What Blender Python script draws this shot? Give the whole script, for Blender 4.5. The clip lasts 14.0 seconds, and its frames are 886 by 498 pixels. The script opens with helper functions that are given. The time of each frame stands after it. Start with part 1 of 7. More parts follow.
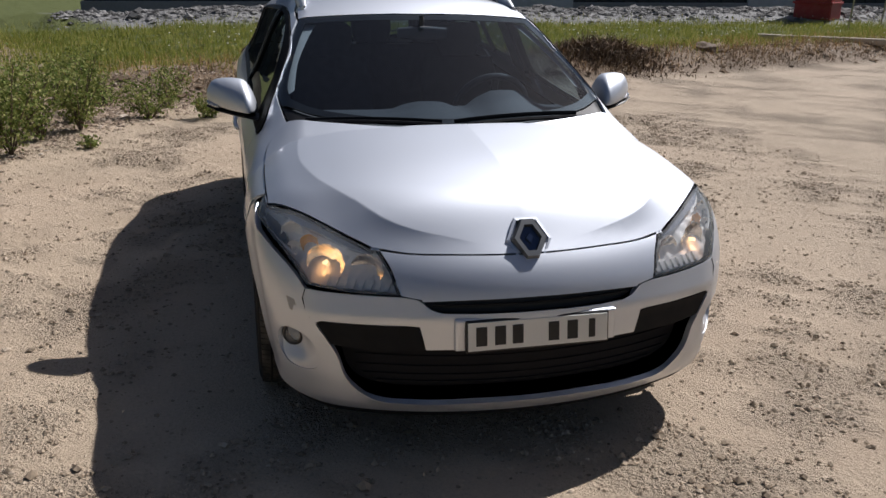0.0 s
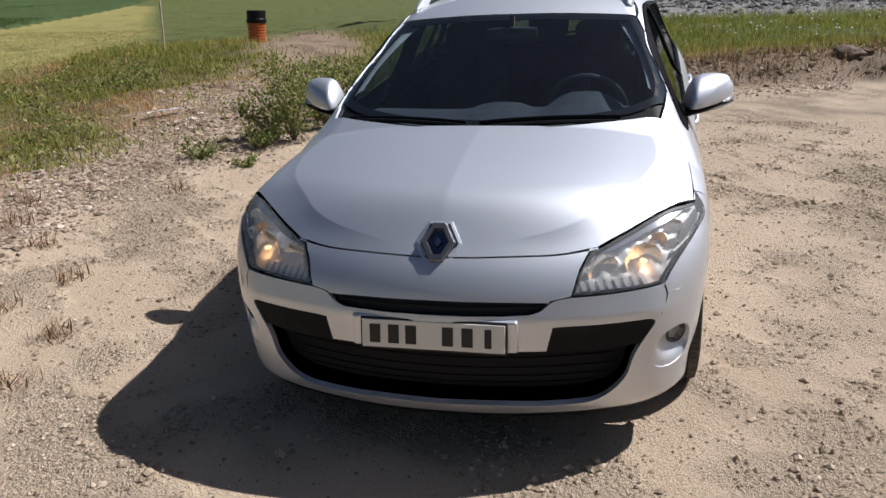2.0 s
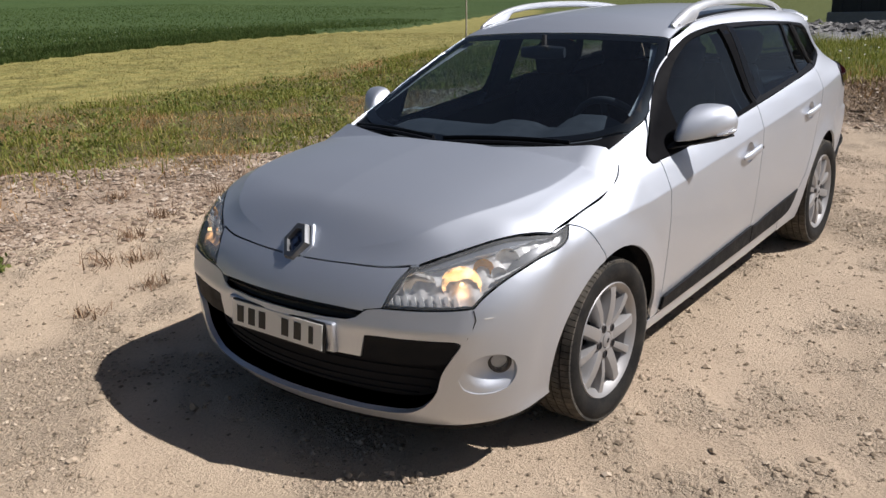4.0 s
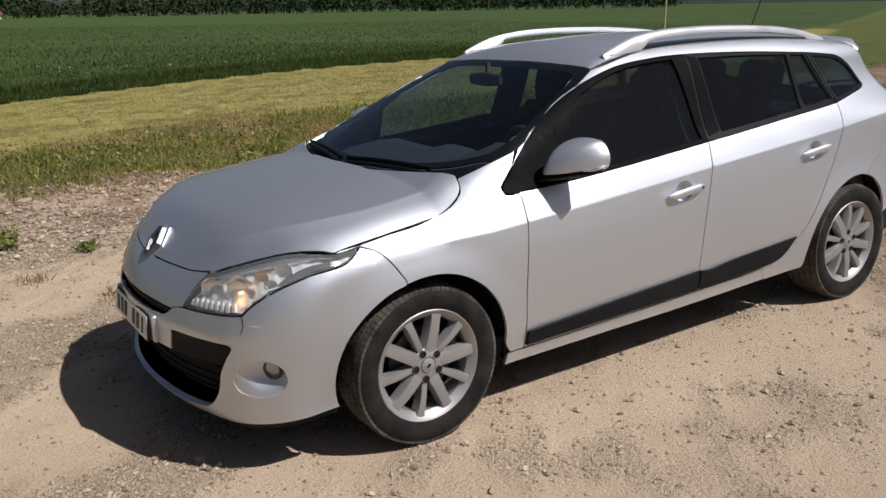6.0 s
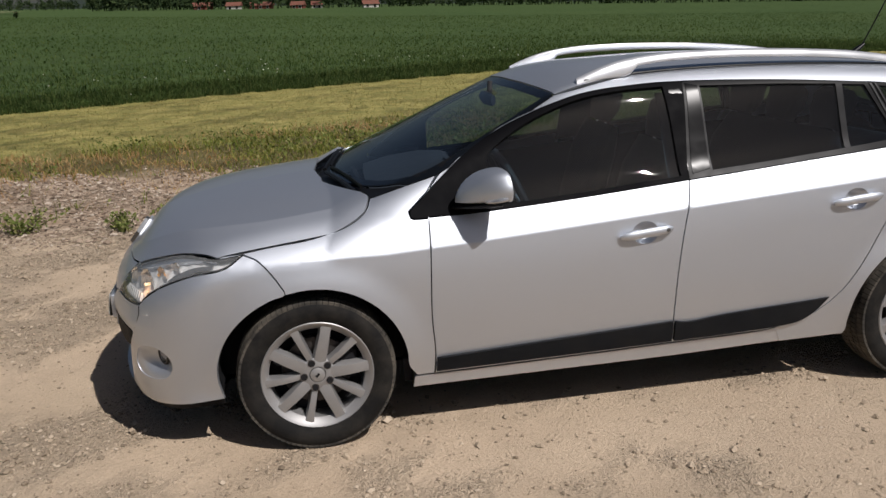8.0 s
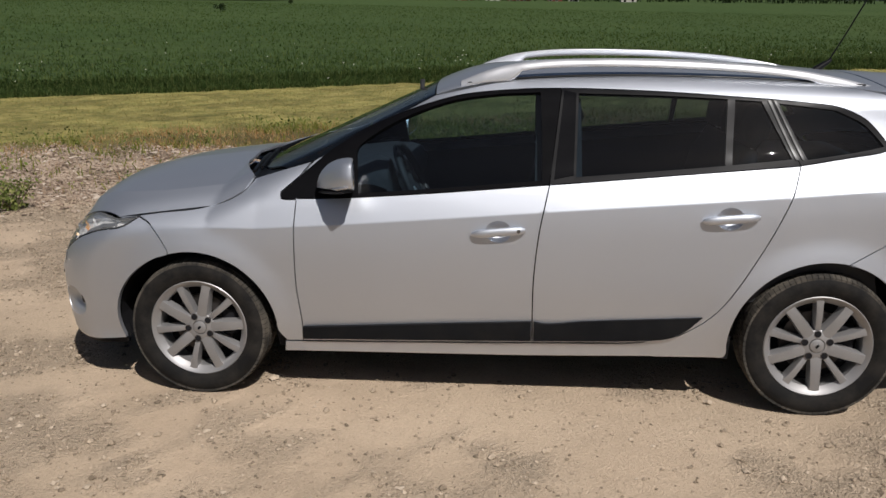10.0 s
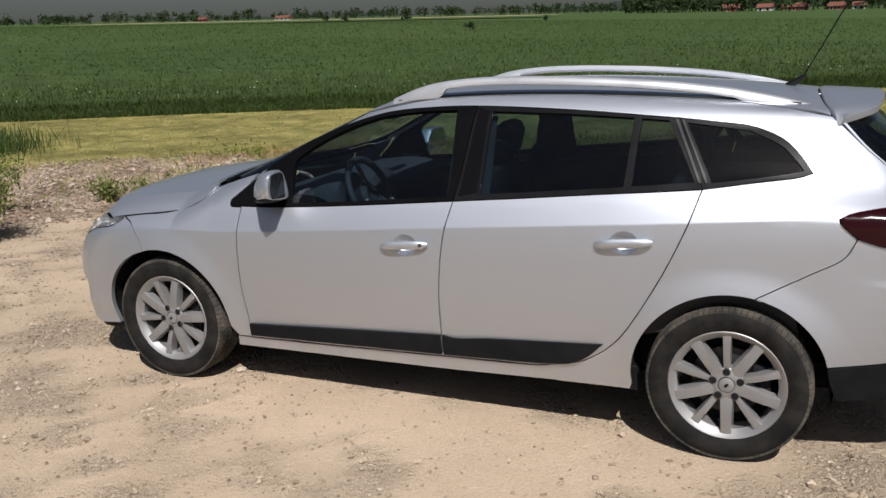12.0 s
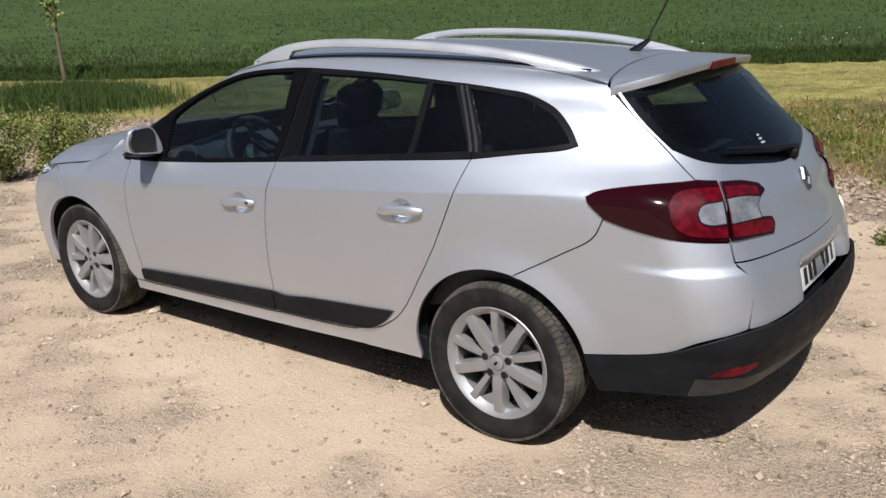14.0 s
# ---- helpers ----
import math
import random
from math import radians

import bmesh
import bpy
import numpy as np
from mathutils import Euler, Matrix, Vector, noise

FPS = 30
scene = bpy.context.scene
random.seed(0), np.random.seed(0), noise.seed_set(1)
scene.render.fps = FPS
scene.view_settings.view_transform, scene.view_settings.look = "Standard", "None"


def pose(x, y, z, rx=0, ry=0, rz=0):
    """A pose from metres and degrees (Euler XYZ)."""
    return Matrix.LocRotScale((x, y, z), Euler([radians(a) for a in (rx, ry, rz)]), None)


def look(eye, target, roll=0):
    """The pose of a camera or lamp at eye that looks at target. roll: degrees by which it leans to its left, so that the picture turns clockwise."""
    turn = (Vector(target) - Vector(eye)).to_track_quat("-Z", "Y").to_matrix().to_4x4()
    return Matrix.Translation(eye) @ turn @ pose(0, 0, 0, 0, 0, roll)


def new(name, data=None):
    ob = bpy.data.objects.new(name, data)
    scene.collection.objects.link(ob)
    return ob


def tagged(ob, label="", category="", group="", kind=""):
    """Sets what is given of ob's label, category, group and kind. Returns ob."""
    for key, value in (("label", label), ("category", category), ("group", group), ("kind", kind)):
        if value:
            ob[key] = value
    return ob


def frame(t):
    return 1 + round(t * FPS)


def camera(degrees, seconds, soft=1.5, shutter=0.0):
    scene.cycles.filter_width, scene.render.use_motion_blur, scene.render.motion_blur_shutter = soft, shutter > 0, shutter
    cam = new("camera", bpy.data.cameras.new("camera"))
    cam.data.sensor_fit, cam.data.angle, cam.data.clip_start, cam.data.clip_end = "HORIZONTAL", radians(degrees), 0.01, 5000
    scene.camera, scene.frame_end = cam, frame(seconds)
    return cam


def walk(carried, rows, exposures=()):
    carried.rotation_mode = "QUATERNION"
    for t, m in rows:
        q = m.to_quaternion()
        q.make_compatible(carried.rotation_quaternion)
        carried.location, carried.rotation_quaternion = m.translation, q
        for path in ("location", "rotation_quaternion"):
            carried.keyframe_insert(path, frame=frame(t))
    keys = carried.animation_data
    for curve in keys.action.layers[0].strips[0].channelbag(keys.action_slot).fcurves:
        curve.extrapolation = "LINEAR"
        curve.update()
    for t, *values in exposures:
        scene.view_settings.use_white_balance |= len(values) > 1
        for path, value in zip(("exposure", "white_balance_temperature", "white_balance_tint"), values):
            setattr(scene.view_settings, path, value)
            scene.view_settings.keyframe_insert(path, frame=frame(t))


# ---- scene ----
cam = camera(54.6, 14.0)
PATH = [
    (0, (-3.242, 0.91, 1.614), (-1.402, 0.453, 0.979), 1.0),
    (0.5, (-3.327, 0.589, 1.622), (-1.449, 0.349, 0.978), -0.0),
    (1, (-3.422, 0.189, 1.647), (-1.529, 0.214, 1.004), -1.4),
    (1.5, (-3.366, -0.215, 1.649), (-1.487, 0.03, 1.009), -2.3),
    (2, (-3.301, -0.644, 1.632), (-1.459, -0.192, 0.995), -2.5),
    (2.5, (-3.213, -1.065, 1.641), (-1.434, -0.407, 1.008), -3.1),
    (3, (-3.045, -1.447, 1.627), (-1.341, -0.61, 0.997), -2.7),
    (3.2, (-2.988, -1.608, 1.64), (-1.324, -0.694, 1.012), -2.4),
    (5.3, (-2.017, -3.088, 1.584), (-0.837, -1.565, 1.048), -2.8),
    (5.5, (-1.903, -3.18, 1.585), (-0.765, -1.627, 1.043), -2.5),
    (6, (-1.571, -3.432, 1.606), (-0.531, -1.809, 1.075), -2.4),
    (6.5, (-1.17, -3.732, 1.639), (-0.264, -2.029, 1.108), -3.1),
    (7, (-0.826, -3.842, 1.638), (-0.108, -2.055, 1.097), -2.4),
    (7.2, (-0.685, -3.869, 1.641), (-0.039, -2.052, 1.112), -2.2),
    (9.3, (0.982, -4.336, 1.718), (0.881, -2.41, 1.191), -2.4),
    (9.5, (1.121, -4.357, 1.7), (0.979, -2.432, 1.178), -2.1),
    (10, (1.483, -4.38, 1.682), (1.283, -2.461, 1.154), -0.4),
    (10.5, (1.863, -4.413, 1.69), (1.515, -2.508, 1.189), -0.5),
    (11, (2.25, -4.4, 1.717), (1.739, -2.529, 1.228), -1.3),
    (11.5, (2.599, -4.28, 1.677), (1.984, -2.44, 1.195), -2.0),
    (12, (2.93, -4.133, 1.676), (2.165, -2.35, 1.192), -1.8),
    (12.5, (3.291, -3.978, 1.653), (2.381, -2.269, 1.151), -1.1),
    (13, (3.628, -3.733, 1.657), (2.681, -2.056, 1.119), -1.4),
    (13.5, (4.053, -3.549, 1.64), (3.006, -1.928, 1.115), -1.5),
    (14, (4.359, -3.343, 1.63), (3.2, -1.81, 1.078), -2.0),
]
walk(cam, [(t, look(e, a, r)) for t, e, a, r in PATH],
     exposures=((0, 0.05, 6020, 14), (1.5, 0.24, 6000, 14), (3, 0.20, 6040, 14), (6, -0.20, 6180, 14), (7, -0.36, 6200, 14), (9.5, -0.47, 6230, 13), (11, -0.39, 6200, 13), (11.5, -0.29, 6160, 13), (12.5, -0.07, 6080, 13), (13.5, 0.0, 6020, 13), (14, 0.10, 5990, 13)))

# ---- daylight ----
SUN_WAY = Vector((0.43, -0.74, 1.0)).normalized()      # towards the sun
world = bpy.data.worlds.new("sky")
scene.world = world
world.use_nodes = True
sky = world.node_tree.nodes.new("ShaderNodeTexSky")
sky.sky_type, sky.sun_disc = "NISHITA", False
sky.air_density, sky.dust_density = 1.0, 2.0
sky.sun_elevation = math.asin(SUN_WAY.z)
sky.sun_rotation = math.atan2(SUN_WAY.x, SUN_WAY.y)
world.node_tree.links.new(sky.outputs[0], world.node_tree.nodes["Background"].inputs[0])
world.node_tree.nodes["Background"].inputs[1].default_value = 0.034
sun = new("sun", bpy.data.lights.new("sun", "SUN"))
sun.data.energy, sun.data.angle, sun.data.color = 4.9, radians(0.53), (1.0, 0.95, 0.87)
sun.matrix_world = look(SUN_WAY * 50, (0, 0, 0))

# ---- materials ----
def nodes(name):
    m = bpy.data.materials.new(name)
    m.use_nodes = True
    t = m.node_tree
    return m, t, t.nodes["Principled BSDF"], t.nodes["Material Output"]


def texture(t, kind, scale, detail=4.0, rough=0.55, coords="Object", **more):
    c = t.nodes.new("ShaderNodeTexCoord")
    n = t.nodes.new(kind)
    n.inputs["Scale"].default_value = scale
    if "Detail" in n.inputs:
        n.inputs["Detail"].default_value = detail
    if "Roughness" in n.inputs:
        n.inputs["Roughness"].default_value = rough
    t.links.new(c.outputs[coords], n.inputs["Vector"])
    return n


def ramp(t, source, *stops):
    r = t.nodes.new("ShaderNodeValToRGB")
    e = r.color_ramp.elements
    while len(e) < len(stops):
        e.new(0.5)
    for k, (at, c) in zip(e, stops):
        k.position, k.color = at, (*c, 1) if len(c) == 3 else c
    t.links.new(source, r.inputs[0])
    return r


def blend(t, fac, a, b, how="MIX"):
    n = t.nodes.new("ShaderNodeMix")
    n.data_type, n.blend_type = "RGBA", how
    for key, value in ((0, fac), (6, a), (7, b)):
        if isinstance(value, bpy.types.NodeSocket):
            t.links.new(value, n.inputs[key])
        elif key:
            n.inputs[key].default_value = (*value, 1)
        else:
            n.inputs[0].default_value = value
    return n.outputs[2]


def bump(t, p, height, strength, distance):
    b = t.nodes.new("ShaderNodeBump")
    b.inputs["Strength"].default_value, b.inputs["Distance"].default_value = strength, distance
    t.links.new(height, b.inputs["Height"])
    t.links.new(b.outputs[0], p.inputs["Normal"])
    return b


def surface(name, c, rough=0.5, metal=0.0, coat=0.0, vary=0.15, scale=30.0, relief=0.0, spec=0.5, dust=0.0):
    """A plain stuff with grain at two scales, and road dust where it gathers."""
    m, t, p, _ = nodes(name)
    fine, wide = texture(t, "ShaderNodeTexNoise", scale * 6), texture(t, "ShaderNodeTexNoise", scale * 0.2, 3)
    lo, hi = [v * (1 - vary) for v in c], [min(1, v * (1 + vary)) for v in c]
    a = ramp(t, fine.outputs[0], (0.3, lo), (0.7, hi)).outputs[0]
    col = blend(t, 0.5, a, ramp(t, wide.outputs[0], (0.35, lo), (0.65, hi)).outputs[0])
    if dust:
        mask = ramp(t, texture(t, "ShaderNodeTexNoise", 9, 6, 0.65).outputs[0], (0.42, (0, 0, 0)), (0.75, (dust,) * 3)).outputs[0]
        col = blend(t, mask, col, (0.42, 0.36, 0.28))
    t.links.new(col, p.inputs["Base Color"])
    p.inputs["Metallic"].default_value, p.inputs["Coat Weight"].default_value = metal, coat
    p.inputs["Coat Roughness"].default_value = 0.04
    p.inputs["Specular IOR Level"].default_value = spec
    r = ramp(t, wide.outputs[0], (0.3, (rough * 0.85,) * 3), (0.7, (min(1, rough * 1.15),) * 3))
    t.links.new(r.outputs[0], p.inputs["Roughness"])
    if relief:
        bump(t, p, fine.outputs[0], 0.6, relief)
    return m


def car_paint():
    m, t, p, _ = nodes("silver_paint")
    flake = texture(t, "ShaderNodeTexVoronoi", 2600)
    wide = texture(t, "ShaderNodeTexNoise", 2.5, 3)
    a = ramp(t, flake.outputs["Color"], (0.1, (0.515, 0.542, 0.588)), (0.9, (0.665, 0.698, 0.757))).outputs[0]
    col = blend(t, ramp(t, wide.outputs[0], (0.4, (0, 0, 0)), (0.75, (0.10,) * 3)).outputs[0], a, (0.62, 0.61, 0.59))
    t.links.new(col, p.inputs["Base Color"])
    p.inputs["Metallic"].default_value, p.inputs["Roughness"].default_value = 0.92, 0.55
    p.inputs["Coat Weight"].default_value, p.inputs["Coat Roughness"].default_value = 0.6, 0.04
    n = texture(t, "ShaderNodeTexNoise", 60, 2)
    bump(t, p, n.outputs[0], 0.02, 0.002)
    return m


def pane(name, tint, gloss=0.012, dust=0.003):
    """Thin glass: clear or tinted, with its surface gloss."""
    m, t, p, out = nodes(name)
    t.nodes.remove(p)
    clear, shine, mix, f = (t.nodes.new("ShaderNode" + k) for k in ("BsdfTransparent", "BsdfGlossy", "MixShader", "LayerWeight"))
    clear.inputs[0].default_value = (*tint, 1)
    shine.inputs["Roughness"].default_value = gloss
    f.inputs[0].default_value = 0.5
    steep, share = t.nodes.new("ShaderNodeMath"), t.nodes.new("ShaderNodeMath")
    steep.operation, share.operation = "POWER", "MULTIPLY_ADD"
    steep.inputs[1].default_value, share.inputs[1].default_value, share.inputs[2].default_value = 4.5, 0.93, 0.055
    t.links.new(f.outputs["Facing"], steep.inputs[0])
    t.links.new(steep.outputs[0], share.inputs[0])
    haze, film = t.nodes.new("ShaderNodeBsdfDiffuse"), t.nodes.new("ShaderNodeMixShader")      # a thin pale film: dust, and painted haze that lightens the glass
    haze.inputs[0].default_value = (0.66, 0.68, 0.68, 1)
    patch = ramp(t, texture(t, "ShaderNodeTexNoise", 5, 5, 0.6).outputs[0], (0.35, (dust * 0.6,) * 3), (0.7, (dust * 1.4,) * 3)).outputs[0]
    for a, b in ((share.outputs[0], mix.inputs[0]), (clear.outputs[0], mix.inputs[1]), (shine.outputs[0], mix.inputs[2]), (patch, film.inputs[0]), (mix.outputs[0], film.inputs[1]), (haze.outputs[0], film.inputs[2]), (film.outputs[0], out.inputs[0])):
        t.links.new(a, b)
    return m


PAINT = car_paint()
BLACK_TRIM = surface("black_trim", (0.008, 0.008, 0.009), 0.42, vary=0.2, scale=60, spec=0.2)
GLOSS_BLACK = surface("pillar_film", (0.006, 0.006, 0.007), 0.22, vary=0.1, spec=0.16)
GREY_PLASTIC = surface("grey_plastic", (0.010, 0.011, 0.013), 0.6, vary=0.2, scale=80, relief=0.0006, spec=0.12, dust=0.015)
DARK_VOID = surface("dark_lining", (0.018, 0.018, 0.020), 0.9, spec=0.1)
GRILLE_BLACK = surface("grille_black", (0.010, 0.010, 0.011), 0.5, vary=0.2)
RUBBER = surface("tyre_rubber", (0.009, 0.0088, 0.0088), 0.8, vary=0.3, scale=40, relief=0.0008, spec=0.25, dust=0.06)
TREAD = surface("tread_rubber", (0.05, 0.047, 0.042), 0.9, vary=0.3, scale=50, relief=0.001, spec=0.2, dust=0.35)
ALLOY = surface("alloy", (0.37, 0.365, 0.365), 0.5, 0.55, 0.3, 0.08, 40, dust=0.10)
DISC = surface("brake_steel", (0.10, 0.09, 0.085), 0.5, 0.7, 0, 0.3, 60)
CHROME = surface("chrome", (0.20, 0.205, 0.21), 0.48, 1.0, 0, 0.03)
MIRROR = surface("mirror_glass", (0.86, 0.88, 0.88), 0.02, 1.0, 0, 0.01)
SATIN = surface("satin_silver", (0.74, 0.75, 0.77), 0.4, 0.6, 0.3, 0.04)
REFLECTOR = surface("lamp_bowl", (0.90, 0.89, 0.87), 0.30, 0.15, 0.3, 0.10, 90)
PRISM = surface("lamp_prism", (0.88, 0.88, 0.87), 0.22, 0.0, 0.5, 0.06, 90)
LAMP_CUP = surface("lamp_reflector", (0.90, 0.89, 0.87), 0.20, 0.85, 0, 0.06, 90)
AMBER = surface("amber_plastic", (0.95, 0.42, 0.06), 0.12, 0.25, 0.6, 0.2, 120)
DARK_RED = surface("smoked_red_lens", (0.020, 0.001, 0.003), 0.10, 0.0, 0.12, 0.3, 20, spec=0.3)
RED = surface("red_lens", (0.105, 0.0014, 0.007), 0.18, 0.0, 0.06, 0.8, 170, relief=0.0015, spec=0.2)
WHITE_LENS = surface("clear_lens", (0.56, 0.56, 0.58), 0.12, 0.65, 1.0, 0.7, 45, relief=0.002)
PLATE_WHITE = surface("plate_white", (0.74, 0.74, 0.70), 0.35, vary=0.04)
PLATE_BLACK = surface("plate_black", (0.012, 0.012, 0.012), 0.5)
BADGE_BLUE = surface("badge_dark", (0.05, 0.07, 0.13), 0.12, 0.6, 0.5)
BULB = bpy.data.materials.new("lit_bulb")
BULB.use_nodes = True
BULB.node_tree.nodes["Principled BSDF"].inputs["Emission Color"].default_value = (1.0, 0.62, 0.26, 1)
BULB.node_tree.nodes["Principled BSDF"].inputs["Emission Strength"].default_value = 2.0
CABIN = surface("cabin_plastic", (0.045, 0.045, 0.048), 0.6, vary=0.2, scale=120)
FABRIC = surface("seat_fabric", (0.034, 0.035, 0.040), 0.95, vary=0.35, scale=120, relief=0.001, spec=0.1)
PALE_LINING = surface("pale_lining", (0.52, 0.51, 0.49), 0.9, vary=0.06, scale=80, spec=0.1)
WINDSCREEN = pane("windscreen_glass", (0.62, 0.71, 0.78), dust=0.004)
DASH = surface("dash_plastic", (0.06, 0.062, 0.067), 0.6, vary=0.2, scale=120)
FRONT_GLASS = pane("side_glass", (0.41, 0.52, 0.58))
REAR_GLASS = pane("tinted_glass", (0.35, 0.44, 0.50))
# The strong film paints a white veil that brightens the lamp.
LENS = pane("lamp_lens", (0.95, 0.955, 0.96), 0.02, 0.16)

# ---- the car's outer surface, as a rounded solid: front axle at x = 0, rear axle at x = 2.703, left side at -y ----
WHEELBASE, TYRE_R, WHEEL_Y = 2.703, 0.316, 0.765
RW, XR = 0.85, 2.85                      # the wrap-round chart: radius of its ends, and where the rear end begins


def glide(x, *knots):
    """A smooth curve through (x, y) knots."""
    kx, ky = np.array(knots[0::2], float), np.array(knots[1::2], float)
    d = np.diff(ky) / np.diff(kx)
    m = np.r_[d[0], (d[1:] * np.diff(kx)[:-1] + d[:-1] * np.diff(kx)[1:]) / (kx[2:] - kx[:-2]), d[-1]]
    x = np.asarray(x, float)
    xc = np.clip(x, kx[0], kx[-1])
    i = np.clip(np.searchsorted(kx, xc) - 1, 0, len(kx) - 2)
    h = kx[i + 1] - kx[i]
    t = (xc - kx[i]) / h
    y = ky[i] * (1 + 2 * t) * (1 - t) ** 2 + m[i] * h * t * (1 - t) ** 2 + ky[i + 1] * t * t * (3 - 2 * t) - m[i + 1] * h * t * t * (1 - t)
    return y + np.where(x < kx[0], (x - kx[0]) * d[0], 0) + np.where(x > kx[-1], (x - kx[-1]) * d[-1], 0)


def ease(x, a, b):
    t = np.clip((np.asarray(x, float) - a) / (b - a), 0, 1)
    return t * t * (3 - 2 * t)


def round_max(a, b, r):
    return np.where((a > -r) | (b > -r), np.hypot(np.maximum(a + r, 0), np.maximum(b + r, 0)) - r, np.maximum(a, b))


def top_height(x, y):
    """Bonnet, windscreen and roof, from above."""
    q = np.abs(y)
    bonnet = glide(x, -0.9, 0.750, -0.7, 0.817, -0.4, 0.898, -0.1, 0.940, 0.2, 0.966, 0.5, 0.98) - 0.080 * (q / 0.85) ** 3.2
    screen = 0.970 + 0.437 * (x - 0.115 - 0.24 * y * y)
    roof = glide(x, 0.6, 1.36, 1.1, 1.43, 1.5, 1.455, 1.9, 1.463, 2.4, 1.449, 2.8, 1.418, 3.2, 1.375) - 0.055 * (q / 0.6) ** 2.2
    s = np.maximum(bonnet, screen)
    k = 0.05
    h = np.clip(0.5 + 0.5 * (roof - s) / k, 0, 1)
    return roof * (1 - h) + s * h - k * h * (1 - h)


def side_width(x, z):
    """Half the width at a place along the car and a height."""
    wedge = 0.075 * np.maximum(x - 0.45, -0.15)
    zz = z - wedge * ease(z, 0.5, 0.9)
    low = glide(zz, 0.12, 0.80, 0.2, 0.812, 0.3, 0.832, 0.45, 0.856, 0.6, 0.872, 0.70, 0.8765, 0.80, 0.872, 0.9, 0.862)
    high = glide(zz, 0.70, 0.915, 0.75, 0.894, 0.80, 0.872, 0.85, 0.850, 0.905, 0.822, 0.95, 0.788, 1.05, 0.738, 1.2, 0.67, 1.3, 0.612, 1.45, 0.52)
    w = np.minimum(low, high)                  # they meet in the sharp fold along the shoulder
    w = w - 0.01 * np.clip((0.4 - x) / 1.2, 0, 2) ** 2 - 0.030 * np.clip((0.05 - x) / 0.7, 0, 1.4) ** 2 - (0.135 + 0.2 * ease(z, 0.97, 1.12) - 0.1 * ease(z, 1.2, 1.4)) * np.clip((x - 2.2) / 1.4, 0, 2) ** 2
    for wx in (0, WHEELBASE):
        r = np.hypot(x - wx, z - TYRE_R)
        w = w + (0.013 * np.exp(-((r - 0.34) / 0.07) ** 2) + 0.005 * (1 - ease(r, 0.395, 0.485))) * ease(z, 0.15, 0.4)
    return w


def shoulder(u):
    """The height of the shoulder's fold."""
    z = 0.8 + 0 * u
    for _ in range(30):
        z = 0.80 + 0.075 * np.maximum(u - 0.45, -0.15) * ease(z, 0.5, 0.9)
    return z


def nose_x(y, z):
    return glide(z, 0.15, -0.780, 0.25, -0.840, 0.4, -0.860, 0.55, -0.858, 0.63, -0.836, 0.73, -0.770, 0.83, -0.675, 1.0, -0.475) + 0.33 * y * y


def tail_x(y, z):
    return glide(z, 0.2, 3.54, 0.35, 3.635, 0.45, 3.675, 0.52, 3.683, 0.60, 3.669, 0.70, 3.643, 0.80, 3.605, 0.87, 3.576, 0.95, 3.545, 1.0, 3.51, 1.2, 3.325, 1.4, 3.13) - 0.21 * y * y


def body(x, y, z):
    """Below nought inside the car."""
    f = round_max(np.abs(y) - side_width(x, z), nose_x(y, z) - x, 0.16)
    f = round_max(f, x - tail_x(y, z), 0.16)
    r = 0.06 + 0.035 * (1 - ease(x, 0.1, 0.7))
    return round_max(f, (z - top_height(x, y)) * 0.93, r)


def strike(o, d, reach=1.7):
    """Where rays from o along d first meet the body."""
    steps = np.linspace(0, reach, 90)
    near, far, done = np.zeros(len(o)), np.full(len(o), reach), np.zeros(len(o), bool)
    for a, b in zip(steps[:-1], steps[1:]):
        p = o + d * b
        hit = (body(p[:, 0], p[:, 1], p[:, 2]) < 0) & ~done
        near[hit], far[hit] = a, b
        done |= hit
    for _ in range(22):
        mid = (near + far) / 2
        p = o + d * mid[:, None]
        inside = body(p[:, 0], p[:, 1], p[:, 2]) < 0
        far, near = np.where(inside, mid, far), np.where(inside, near, mid)
    return o + d * far[:, None], done


def dip(u, z):
    """How far the chart's level lines sink towards the nose."""
    return 0.022 * ease(-u, 0.35, 0.85) * ease(z, 0.46, 0.60)


def wrap(uv):
    """Chart points (u, z) onto the body: u runs from the nose along the left side to the tail."""
    u, z = np.asarray(uv, float).T
    z = z - dip(u, z)
    a = np.where(u < 0, u / RW, np.where(u > XR, (u - XR) / RW, 0))
    out = np.stack([np.sin(a), -np.cos(a), 0 * a], 1)
    axis = np.stack([np.clip(u, 0, XR), 0 * u, z], 1)
    return strike(axis + out * 1.6, -out)[0]


def above(xy):
    """Chart points (x, y) onto the body from above."""
    x, y = np.asarray(xy, float).T
    return strike(np.stack([x, y, 0 * x + 1.75], 1), np.tile([0.0, 0.0, -1.0], (len(x), 1)))[0]


def unwrap(p):
    """The chart points of places on the body."""
    x, y, z = np.asarray(p, float).T
    u = np.where(x < 0, -RW * np.arctan2(-x, -y), np.where(x > XR, XR + RW * np.arctan2(x - XR, -y), x))
    level = z
    for _ in range(12):
        level = z + dip(u, level)
    return np.stack([u, level], 1)


def outward(p):
    """The body's normals."""
    e, g = 2e-3, []
    for n in range(3):
        s = np.zeros(3)
        s[n] = e
        a, b = p + s, p - s
        g.append(body(a[:, 0], a[:, 1], a[:, 2]) - body(b[:, 0], b[:, 1], b[:, 2]))
    g = np.stack(g, 1)
    return g / np.maximum(np.linalg.norm(g, axis=1, keepdims=True), 1e-9)

